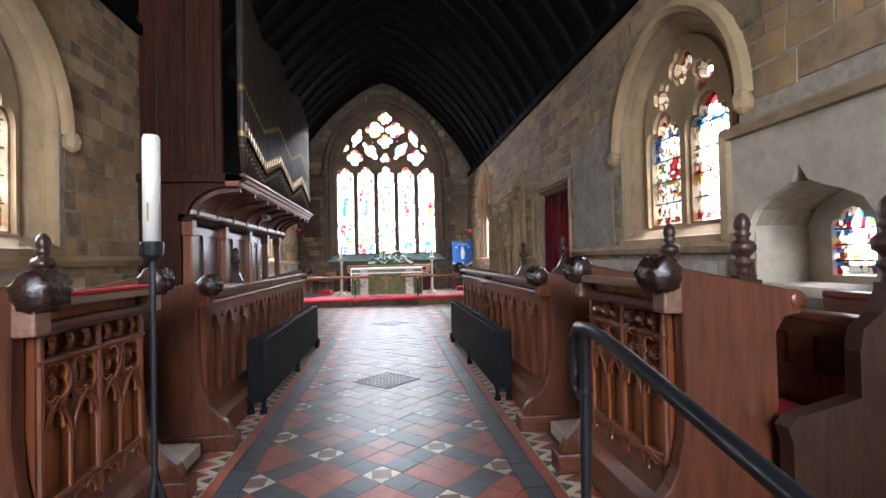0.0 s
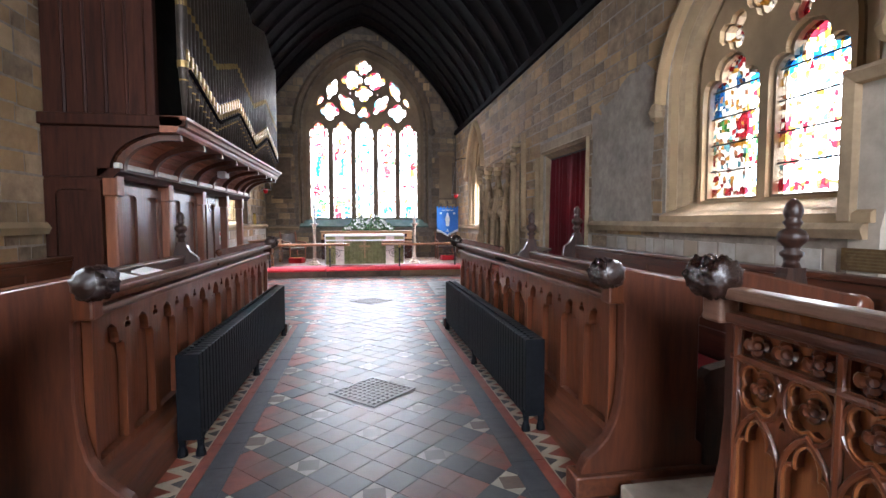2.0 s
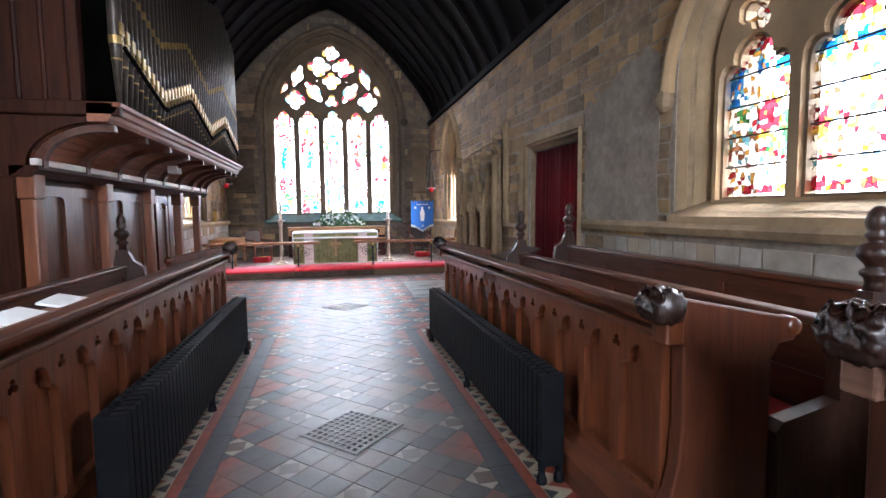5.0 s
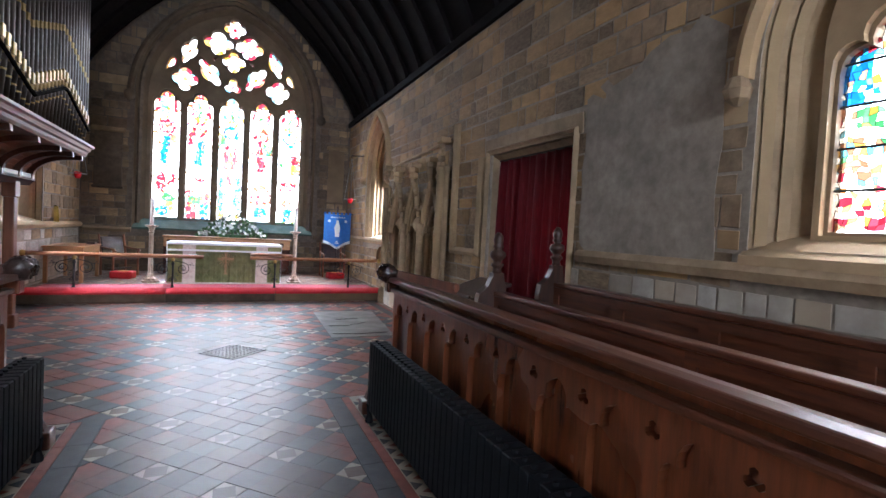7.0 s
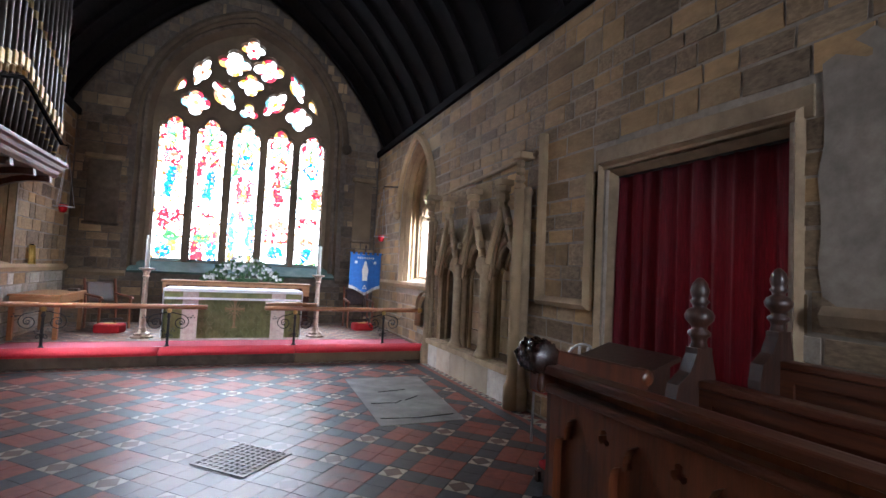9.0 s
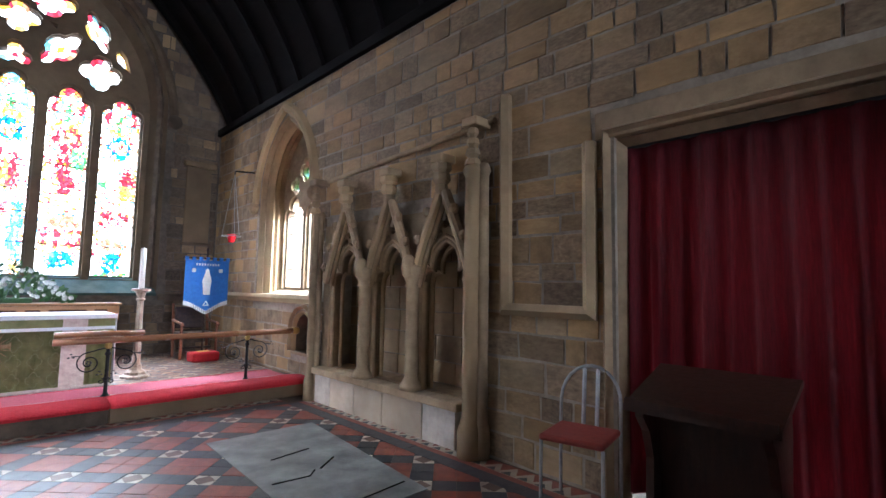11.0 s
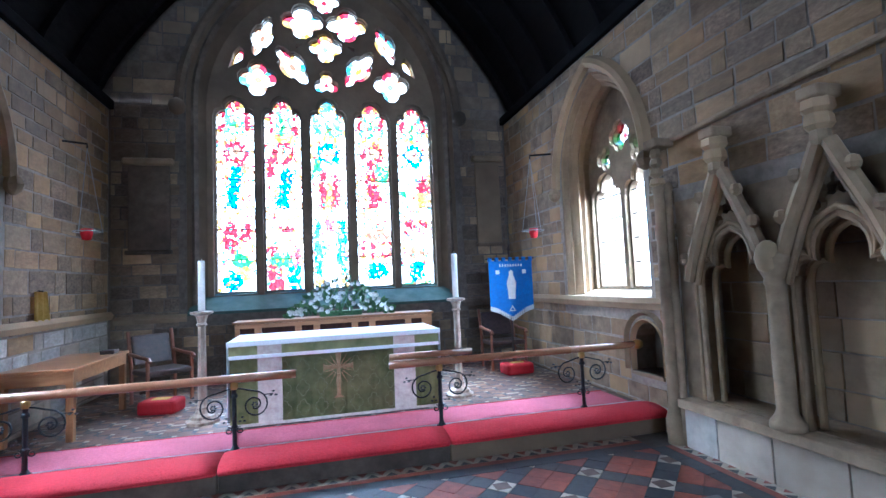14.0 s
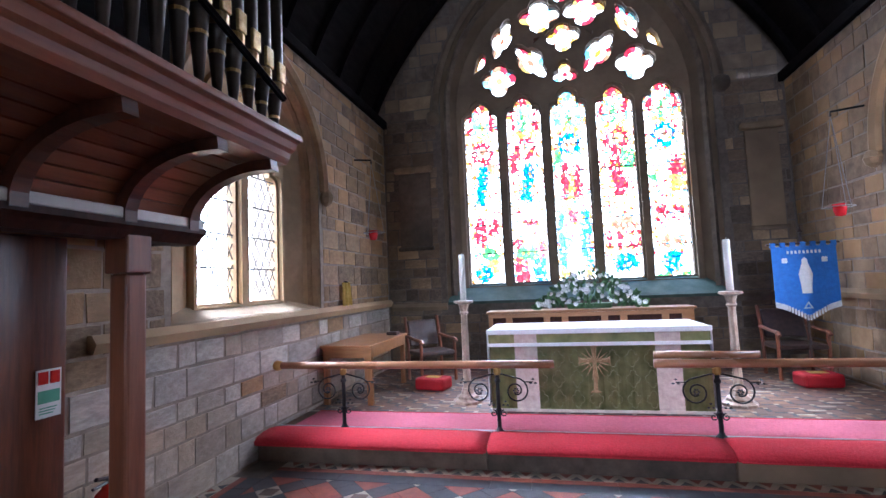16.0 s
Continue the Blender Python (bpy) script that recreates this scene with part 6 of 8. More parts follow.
def hanging_lamp(x, y, z, wall_x, label):
    ob = thing("sanctuary_lamp", label, "lamp", "sanctuary lamps")
    g = bmesh.new()
    lathe(g, [(0.015, -0.07), (0.045, -0.06), (0.06, 0.0), (0.065, 0.06), (0.058, 0.06), (0.05, 0.0), (0.03, -0.05)], 14, (x, y, z))
    part("glass", g, RUBY, ob, "ruby red glass cup", True)
    t = bmesh.new()
    tube(t, [(x + 0.13 * math.cos(a), y + 0.13 * math.sin(a), z + 0.03) for a in [2 * math.pi * k / 16 for k in range(16)]], 0.006, 5, True)
    for k in range(3):
        a = 2 * math.pi * k / 3 + 0.4
        tube(t, [(x + 0.06 * math.cos(a), y + 0.06 * math.sin(a), z + 0.03), (x + 0.16 * math.cos(a), y + 0.16 * math.sin(a), z + 0.03)], 0.006, 5)
    part("ring", t, STEEL, ob)
    top = (x + (wall_x - x) * 0.25, y, z + 1.05)
    for k in range(3):
        a = 2 * math.pi * k / 3 + 0.4
        c = bmesh.new()
        tube(c, [(x + 0.15 * math.cos(a), y + 0.15 * math.sin(a), z + 0.03), (x, y, z + 1.0)], 0.004, 4)
        part("chain", c, STEEL, ob)
    b = bmesh.new()
    tube(b, [(x, y, z + 1.0), (x, y, z + 1.05), (wall_x, y, z + 1.08)], 0.012, 6)
    part("bracket", b, BLACK_IRON, ob)


sanctuary_floor()
altar_rail(XN + 0.01, -0.60, (-2.50, -1.08), XN + 0.03, "polished wooden altar rail on scrolled iron posts with trefoil leaves")
altar_rail(0.18, XS - 0.01, (0.63, 2.05), XS - 0.04, "polished wooden altar rail on scrolled iron posts beside the loose bar")
_bar = bmesh.new()
tube(_bar, [(0.19, 19.50, STEP_Z + 0.638), (0.95, 19.50, STEP_Z + 0.638)], 0.029, 12)
tagged(finish(_bar, RAIL_WOOD, "gate_bar", None, "", True), "loose wooden gate bar laid along the altar rail", "rail")
altar()
reredos()
flowers()
candlestick(1.12, 20.55)
candlestick(-1.55, 20.55)
banner()
armchair(2.22, 21.95, 0, 0.52)
hassock(2.2, 21.45, 4)
armchair(-2.25, 21.75, 40, 0.5)
hassock(-2.1, 21.2, -12)
side_table()
hanging_lamp(2.40, 21.1, 2.08, XS, "ruby glass sanctuary lamp hung on three chains by the altar window")
hanging_lamp(-2.95, 21.5, 2.20, XN, "ruby glass sanctuary lamp hung beside the north wall")


# ---------------------------------------------------------------- south wall: sedilia, doorway, niche
CURTAIN = mat("crimson_velvet", (0.10, 0.003, 0.008), (0.17, 0.006, 0.016), 30, 0.8, bump=0.2, stretch=(3, 3, 0.3))
BAYS = (18.22, 17.42, 16.64)
COLS = (17.82, 17.03)


def roll(bm, path, r, x):
    """A round stone roll along a path in the wall's plane."""
    tube(bm, [(x, u, v) for u, v in path], r, 8)
    return bm


def sedilia():
    ob = thing("sedilia", "weathered stone sedilia of three canopied seats set in the south wall", "sedilia")
    xf = XS - 0.14
    part("seat_back", boxed(XS + 0.34, XS + 0.40, 16.36, 18.78, 0.36, 2.04), MORTAR, ob)
    rng = random.Random(3)
    z = 0.41
    while z < 1.9:
        hgt = rng.uniform(0.2, 0.27)
        u = 16.41
        while u < 18.7:
            l = min(rng.uniform(0.3, 0.6), 18.73 - u)
            if l > 0.08:
                part("stone", boxed(XS + 0.325, XS + 0.345, u + 0.006, u + l - 0.006, z + 0.006, z + hgt - 0.006, 0.004), DRESSED, ob)
            u += l
        z += hgt
    part("seat", boxed(XS - 0.18, XS + 0.35, 16.36, 18.78, 0.33, 0.405, 0.012), DRESSED, ob, "worn stone bench slab")
    u = 16.42
    for w in (0.42, 0.6, 0.5, 0.48, 0.34):
        part("bench_front", boxed(XS - 0.13, XS - 0.04, u + 0.004, u + w - 0.004, 0.0, 0.325, 0.006), PALE_WASH, ob)
        u += w
    # wall face of cusped arches
    outline = [(16.34, 0.41), (18.80, 0.41), (18.80, 2.04)] + [(18.80, 2.1), (16.34, 2.1)]
    holes = [light_head(c, 0.335, 0.42, 1.30, 1.80) for c in BAYS]
    trefs = []
    for c in BAYS:
        trefs.append(foils(c, 1.98, 0.085, 3, 90))
    part("arched_face", plated([outline] + holes + trefs, XS - 0.03, XS + 0.06, SIDE), DRESSED, ob)
    part("carved_ground", boxed(XS + 0.062, XS + 0.09, 16.4, 18.74, 1.82, 2.06), DRESSED, ob)
    for c in BAYS:
        for off, dep, rr in ((0.0, -0.035, 0.028), (0.05, 0.05, 0.024), (-0.045, -0.05, 0.02)):
            b = bmesh.new()
            lp = light_head(c, 0.335 - off, 0.42, 1.30, 1.80 - off)
            roll(b, lp, rr, XS + dep)
            part("cusped_moulding", b, DRESSED, ob)
        # gable with crockets and a broken finial
        for s in (-1, 1):
            pts = [(c + s * 0.385, 1.40), (c + s * 0.34, 1.55), (c + s * 0.25, 1.78), (c + s * 0.13, 2.03), (c + s * 0.035, 2.24)]
            g = bmesh.new()
            roll(g, pts, 0.048, xf + 0.03)
            part("gable_moulding", g, DRESSED, ob)
            g = bmesh.new()
            roll(g, [(u - s * 0.055, v - 0.03) for u, v in pts], 0.026, xf + 0.06)
            part("gable_roll", g, DRESSED, ob)
            for k in range(1, 4):
                (a, b2) = pts[k]
                cr = bmesh.new()
                lathe(cr, [(0.006, -0.05), (0.04, -0.03), (0.05, 0.0), (0.035, 0.04), (0.006, 0.05)], 7, (xf + 0.0, a + s * 0.045, b2 + 0.035), None, 0.8)
                part("crocket", cr, DRESSED, ob, "worn leafy crocket")
            mo = bmesh.new()
            sweep(mo, foils(c + s * 0.13, 1.90, 0.10, 3, 90, 0.8, 1.1, s * 0.5), [(0.0, XS - 0.03), (0.018, XS - 0.055), (0.036, XS - 0.03)], SIDE, True)
            part("mouchette", mo, DRESSED, ob)
        fin = bmesh.new()
        for r, zz in ((0.06, 2.27), (0.085, 2.36), (0.095, 2.46)):
            lathe(fin, [(r * 0.7, -0.05), (r, -0.02), (r * 0.95, 0.03), (r * 0.75, 0.06)], 7, (xf + 0.02, c + 0.01, zz))
        box(fin, xf - 0.07, xf + 0.12, c - 0.075, c + 0.075, 2.50, 2.58, 0.015)
        part("finial", fin, DRESSED, ob, "broken carved stone finial")
    for c in COLS:
        col = bmesh.new()
        lathe(col, [(0.11, 0.41), (0.11, 0.45), (0.075, 0.50), (0.062, 0.53), (0.06, 1.36), (0.075, 1.38), (0.065, 1.41), (0.10, 1.48), (0.12, 1.55), (0.08, 1.60)], 14, (xf + 0.03, c, 0))
        part("column", col, DRESSED, ob, "slender round stone column", True)
        for dx, dy in ((0.09, 0.07), (0.09, -0.07), (0.2, 0.0)):
            col = bmesh.new()
            lathe(col, [(0.05, 0.41), (0.034, 0.47), (0.034, 1.36), (0.05, 1.42)], 10, (xf + 0.03 + dx, c + dy, 0))
            part("shaft", col, DRESSED, ob, "", True)
        hd = bmesh.new()
        lathe(hd, [(0.02, -0.12), (0.07, -0.08), (0.085, 0.0), (0.06, 0.08), (0.02, 0.11)], 9, (xf - 0.02, c, 1.56))
        part("carved_head", hd, DRESSED, ob, "worn carved stone corbel", True)
    for c, top, wd in ((16.24, 2.62, 0.13), (18.86, 2.48, 0.09)):
        for dy, r, dx in ((0.0, wd * 0.55, 0.0), (wd * 0.62, wd * 0.36, 0.05), (-wd * 0.62, wd * 0.36, 0.05)):
            p = bmesh.new()
            lathe(p, [(r * 1.5, 0.0), (r * 1.5, 0.22), (r * 1.15, 0.28), (r, 0.32), (r, 1.42), (r * 1.2, 1.44), (r, 1.46), (r * 0.9, top - 0.3), (r * 1.3, top - 0.26), (r * 0.8, top - 0.2)], 10, (xf + dx, c + dy, 0))
            part("pier_shaft", p, DRESSED, ob, "", True)
        pin = bmesh.new()
        for k in range(4):
            lathe(pin, [(0.03, -0.04), (0.075 - 0.008 * k, -0.01), (0.06 - 0.006 * k, 0.04)], 6, (xf - 0.01, c, top - 0.2 + 0.09 * k))
        box(pin, xf - 0.07, xf + 0.13, c - 0.085, c + 0.085, top + 0.12, top + 0.2, 0.015)
        part("pinnacle", pin, DRESSED, ob, "weathered crocketed pinnacle")
    corn = bmesh.new()
    tube(corn, [(XS - 0.03, 18.9, 2.66), (XS - 0.03, 16.1, 2.80)], 0.028, 8)
    part("cornice", corn, DRESSED, ob)
    # moulded shaft and sill of the blocked recess beside the seats
    fr = bmesh.new()
    sweep(fr, [(15.99, 2.98), (15.97, 1.20), (15.22, 1.20), (15.22, 2.42)], [(-0.05, XS), (-0.05, XS - 0.05), (0.0, XS - 0.09), (0.045, XS - 0.05), (0.045, XS)], SIDE)
    tagged(finish(fr, DRESSED, "stone_moulding"), "moulded stone frame of a blocked recess in the south wall", "stone moulding")


def doorway():
    ob = thing("door_2", "square-headed stone doorway closed by a curtain", "doorway", "", "structure")
    for i, (d, off) in enumerate(((0.0, 0.06), (0.08, 0.0))):
        b = bmesh.new()
        sweep(b, [(DOOR0 - off, 0.0), (DOOR0 - off, 2.42 + off), (DOOR1 + off, 2.42 + off), (DOOR1 + off, 0.0)], [(-0.05, XS + d + 0.02), (0.0, XS + d - 0.045), (0.05, XS + d + 0.02)], SIDE)
        part("jamb_moulding", b, DRESSED, ob)
    part("lintel", boxed(XS - 0.012, XS + 0.1, DOOR0 - 0.14, DOOR1 + 0.14, 2.43, 2.63, 0.01), DRESSED, ob)
    bm = bmesh.new()
    n = 90
    rows = []
    rng = random.Random(8)
    ph = [rng.uniform(0, 6) for _ in range(4)]
    for i in range(n + 1):
        u = i / n
        y = DOOR0 + 0.02 + (DOOR1 - DOOR0 - 0.04) * u
        w = 0.035 * math.sin(u * 62 + ph[0]) + 0.02 * math.sin(u * 37 + ph[1]) + 0.01 * math.sin(u * 140)
        rows.append([bm.verts.new((XS + 0.13 + w * k, y, z)) for z, k in ((0.04, 1.15), (0.8, 1.0), (1.7, 0.8), (2.28, 0.5), (2.36, 0.35))])
    for p, q in zip(rows, rows[1:]):
        for j in range(4):
            bm.faces.new((p[j], q[j], q[j + 1], p[j + 1]))
    bmesh.ops.solidify(bm, geom=bm.faces[:], thickness=0.006)
    cur = thing("curtain", "heavy crimson velvet curtain hanging in the stone doorway", "curtain")
    part("cloth", bm, CURTAIN, cur, "", True)
    r = bmesh.new()
    tube(r, [(XS + 0.13, DOOR0 + 0.0, 2.37), (XS + 0.13, DOOR1 - 0.0, 2.37)], 0.014, 8)
    part("curtain_rod", r, BLACK_IRON, cur)


def recesses():
    ob = thing("piscina", "small arched stone piscina in the south wall", "piscina")
    part("back", boxed(XS + 0.28, XS + 0.32, PIS_C - 0.3, PIS_C + 0.3, 0.45, 1.1), DARK_STONE, ob)
    part("basin", boxed(XS - 0.03, XS + 0.28, PIS_C - 0.24, PIS_C + 0.24, 0.46, 0.50, 0.01), DRESSED, ob)
    for off, dep in ((0.0, -0.02), (0.07, -0.045)):
        b = bmesh.new()
        sweep(b, [(PIS_C - 0.24 - off, 0.5)] + arch_curve(PIS_C, 0.24 + off, 0.78, 0.24 + off, 8) + [(PIS_C + 0.24 + off, 0.5)], [(-0.03, XS + dep + 0.05), (0.0, XS + dep), (0.03, XS + dep + 0.05)], SIDE)
        part("arch_moulding", b, DRESSED, ob)
    ob = thing("ogee_niche", "pale ogee-headed recess with a small stained window in its back", "niche")
    win_c = 9.32
    hole = light_head(win_c, 0.17, 1.05, 1.40, 1.56)
    face = [(7.3, 0.92), (9.9, 0.92), (9.9, 2.2), (7.3, 2.2)]
    part("face", plated([face, [(9.18 + (u - 9.18) * 0.985, 1.4 + (v - 1.4) * 0.985) for u, v in OGEE]], XS - 0.012, XS + 0.05, SIDE), LIMEWASH, ob)
    part("back", plated([[(8.3, 0.9), (10.0, 0.9), (10.0, 1.95), (8.3, 1.95)], hole], XS + 0.52, XS + 0.60, SIDE), LIMEWASH, ob)
    light_glazing(ob, win_c, 0.17, 1.04, 1.57, XS + 0.56, SIDE, 71, niche_scheme)
    bars(ob, win_c - 0.17, win_c + 0.17, (1.16, 1.28, 1.4), XS + 0.55, SIDE)
    for sgn, y in ((1, 9.72), (-1, 8.64)):
        part("reveal", boxed(XS + 0.052, XS + 0.518, *sorted((y - sgn * 0.006, y - sgn * 0.03)), 0.992, 1.5), LIMEWASH, ob)
    part("sill", boxed(XS + 0.0, XS + 0.54, 8.648, 9.712, 0.93, 0.99), LIMEWASH, ob)
    part("soffit", boxed(XS + 0.051, XS + 0.54, 8.6, 9.76, 1.87, 1.92), LIMEWASH, ob)
    lint = bmesh.new()
    sweep(lint, [(7.3, 2.22), (9.9, 2.22), (9.9, 1.35)], [(-0.05, XS), (-0.04, XS - 0.06), (0.02, XS - 0.08), (0.06, XS - 0.03), (0.06, XS)], SIDE)
    part("frame_moulding", lint, DRESSED, ob)
    window_sky("sky_niche_window", pose(XS + 1.6, win_c, 2.0, 0, 65, 0), 1.4, 1.2, 90)


def strings():
    prof = [(0.05, 0.0), (0.05, -0.04), (0.0, -0.075), (-0.06, -0.05), (-0.06, 0.0)]
    runs = [("s", 9.78, 13.3, 1.30), ("s", 18.98, YE - 0.01, 1.19), ("n", 17.55, YE - 0.01, 1.22), ("n", 7.4, 13.1, 1.30)]
    for w, a, b, z in runs:
        x, s = (XS, 1) if w == "s" else (XN, -1)
        bm = bmesh.new()
        sweep(bm, [(a, z), (b, z)], [(o, x + s * d) for o, d in prof], SIDE)
        tagged(finish(bm, DRESSED, "string_course"), "moulded stone string course along the wall", "string course", "string courses", "structure")
    for a, b in ((XN + 0.08, AX - 2.0), (AX + 2.05, XS - 0.08)):
        bm = bmesh.new()
        sweep(bm, [(a, 1.14), (b, 1.14)], [(o, YE + d) for o, d in prof], EAST)
        tagged(finish(bm, DARK_STONE, "string_course"), "moulded stone string course along the east wall", "string course", "string courses", "structure")
    bm = bmesh.new()
    for x, s in ((XS, -1), (XN, 1)):
        bm = boxed(*sorted((x, x + s * 0.07)), YW, YE, ZP - 0.10, ZP + 0.03, 0.015)
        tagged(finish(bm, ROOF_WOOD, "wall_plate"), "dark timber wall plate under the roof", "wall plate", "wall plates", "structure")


def tablets():
    for x0, x1, z0, z1 in ((2.16, 2.58, 2.1, 3.45), (-2.95, -2.42, 2.1, 3.3)):
        ob = thing("wall_tablet", "weathered stone memorial tablet with a moulded cap on the east wall", "memorial tablet", "memorial tablets")
        part("slab", boxed(x0, x1, YE - 0.05, YE - 0.003, z0, z1, 0.01), DARK_STONE, ob)
        part("cap", boxed(x0 - 0.06, x1 + 0.06, YE - 0.12, YE - 0.003, z1, z1 + 0.1, 0.03), DRESSED, ob)
        part("ledge", boxed(x0 - 0.03, x1 + 0.03, YE - 0.09, YE - 0.003, z0 - 0.06, z0, 0.02), DARK_STONE, ob)
    ob = thing("wall_plaque", "small brass inscription plaque on the pale south wall", "plaque")
    y0, y1, z0, z1 = 9.78 - 0.16, 9.93, 1.045, 1.185
    part("plate", boxed(XS - 0.022, XS - 0.014, y0, y1, z0, z1, 0.002), DARK_BRASS, ob)
    for k in range(6):
        part("inscription_line", boxed(XS - 0.025, XS - 0.0225, y0 + 0.03 + 0.01 * (k % 2), y1 - 0.03 - 0.015 * (k % 3), z1 - 0.025 - 0.02 * k, z1 - 0.019 - 0.02 * k), PLAQUE_LETTER, ob)


PLAQUE_LETTER = mat("dull_engraved_lettering", (0.22, 0.15, 0.06), (0.3, 0.21, 0.09), 20, 0.5, metal=0.4)
DARK_BRASS = mat("tarnished_brass", (0.16, 0.10, 0.05), (0.26, 0.17, 0.08), 20, 0.4, metal=0.8)
sedilia()
doorway()
recesses()
strings()
tablets()


# ---------------------------------------------------------------- small things
CAST = mat("worn_cast_iron_grille", (0.15, 0.15, 0.145), (0.24, 0.238, 0.23), 25, 0.5, metal=0.3, bump=0.15)
PIT = mat("dark_duct", (0.006, 0.006, 0.006), (0.01, 0.01, 0.01), 5, 0.9)
SLAB = mat("worn_grey_ledger_stone", (0.17, 0.18, 0.17), (0.27, 0.28, 0.26), 5, 0.5, bump=0.25, stain=0.35, stain_scale=2.5)
PLASTIC_SEAT = mat("red_padded_seat", (0.30, 0.045, 0.03), (0.38, 0.06, 0.04), 30, 0.7)


def floor_grille(cx, cy, half=0.245):
    """A square pierced iron grating, laid cornerwise in the tiles."""
    ob = thing("floor_grating", "pierced cast-iron heating grating set cornerwise in the tiled floor", "grating", "floor gratings", "", (cx, cy, 0.004), 45)
    # No pit is cut: a thin black plate paints the darkness below.
    part("duct", boxed(-half, half, -half, half, -0.008, -0.004), PIT, ob, "black plate for the darkness under the grating")
    o = [(-half, -half), (half, -half), (half, half), (-half, half)]
    i = [(a * 0.93, b * 0.93) for a, b in o]
    part("frame", plated([o, i], -0.003, 0.004), CAST, ob)
    n = 9
    w = half * 1.86 / n
    for a in range(n):
        for b in range(n):
            x, y = -half * 0.93 + w * (a + 0.5), -half * 0.93 + w * (b + 0.5)
            sq = [(x - w / 2, y - w / 2), (x + w / 2, y - w / 2), (x + w / 2, y + w / 2), (x - w / 2, y + w / 2)]
            part("lattice", plated([sq, foils(x, y, w * 0.40, 4, 45, k=3)], -0.003, 0.003), CAST, ob)


def ledger():
    ob = thing("ledger_stone", "worn grey ledger stone with broken dark cracks set in the tiles", "ledger stone")
    loop = [(1.04, 16.0), (1.90, 16.0), (2.12, 17.95), (1.12, 17.95)]
    part("slab", plated([loop], -0.01, 0.005), SLAB, ob)
    for pts in (((1.10, 16.22), (1.45, 16.16), (1.86, 16.2)), ((1.15, 16.75), (1.42, 16.72), (1.5, 16.8)), ((1.35, 17.2), (1.7, 17.26)), ((1.55, 16.8), (1.75, 16.95))):
        b = bmesh.new()
        tube(b, [(x, y, 0.004) for x, y in pts], 0.008, 5)
        part("crack", b, PIT, ob)


def handrail():
    ob = thing("handrail", "black-painted iron handrail beside the chancel steps", "handrail")
    x = 0.41
    r = bmesh.new()
    tube(r, [(x, 7.50, 0.86), (x, 7.53, 0.83), (x, 7.57, 0.85), (x, 7.59, 0.92), (x, 7.585, 0.99), (x, 7.545, 1.03), (x, 7.46, 1.035), (x, 7.3, 1.01), (x, 6.6, 0.86), (x, 5.4, 0.60)], 0.019, 10)
    part("rail", r, BLACK_IRON, ob, "", True)
    p = bmesh.new()
    tube(p, [(x, 7.55, 0.0), (x, 7.50, 1.03)], 0.016, 10)
    lathe(p, [(0.05, 0.0), (0.05, 0.012), (0.02, 0.02)], 10, (x, 7.55, 0.0))
    part("post", p, BLACK_IRON, ob)
    p = bmesh.new()
    tube(p, [(x, 5.45, -0.02), (x, 5.45, 0.61)], 0.02, 10)
    part("post", p, BLACK_IRON, ob)


def paschal_candle(x, y):
    ob = thing("candle_stand", "black iron floor stand holding a thick pale candle beside the desk", "candle stand")
    s = bmesh.new()
    tube(s, [(x, y, 0.16), (x, y, 1.31)], 0.014, 8)
    part("pole", s, BLACK_IRON, ob)
    for k in range(3):
        a = 2 * math.pi * k / 3 + 0.5
        l = bmesh.new()
        tube(l, [(x, y, 0.32), (x + 0.05 * math.cos(a), y + 0.05 * math.sin(a), 0.16), (x + 0.08 * math.cos(a), y + 0.08 * math.sin(a), 0.03), (x + 0.1 * math.cos(a), y + 0.1 * math.sin(a), 0.012)], 0.012, 6)
        part("leg", l, BLACK_IRON, ob)
    c = bmesh.new()
    lathe(c, [(0.02, 1.26), (0.045, 1.29), (0.048, 1.34), (0.045, 1.35)], 14, (x, y, 0))
    part("cup", c, BLACK_IRON, ob)
    c = bmesh.new()
    lathe(c, [(0.036, 1.35), (0.036, 1.81), (0.03, 1.825), (0.004, 1.82)], 18, (x, y, 0))
    candle = part("candle", c, WAX, ob, "tall pale yellowish wax candle", True)
    part("cross_mark", boxed(x - 0.004, x + 0.004, y - 0.039, y - 0.036, 1.44, 1.52), GOLD_THREAD, candle)
    w = bmesh.new()
    rng = random.Random(5)
    pts, a = [], 0
    for k in range(40):
        a += rng.uniform(0.3, 0.8)
        r = 0.12 + 0.08 * math.sin(k * 0.7)
        pts.append((x + 0.05 + r * math.cos(a), y - 0.2 + r * math.sin(a) * 1.2, 0.012 + 0.006 * (k % 3)))
    tube(w, pts, 0.005, 5)
    tagged(finish(w, BLACK_IRON, "cable"), "loose black cable coiled on the floor by the candle stand", "cable")


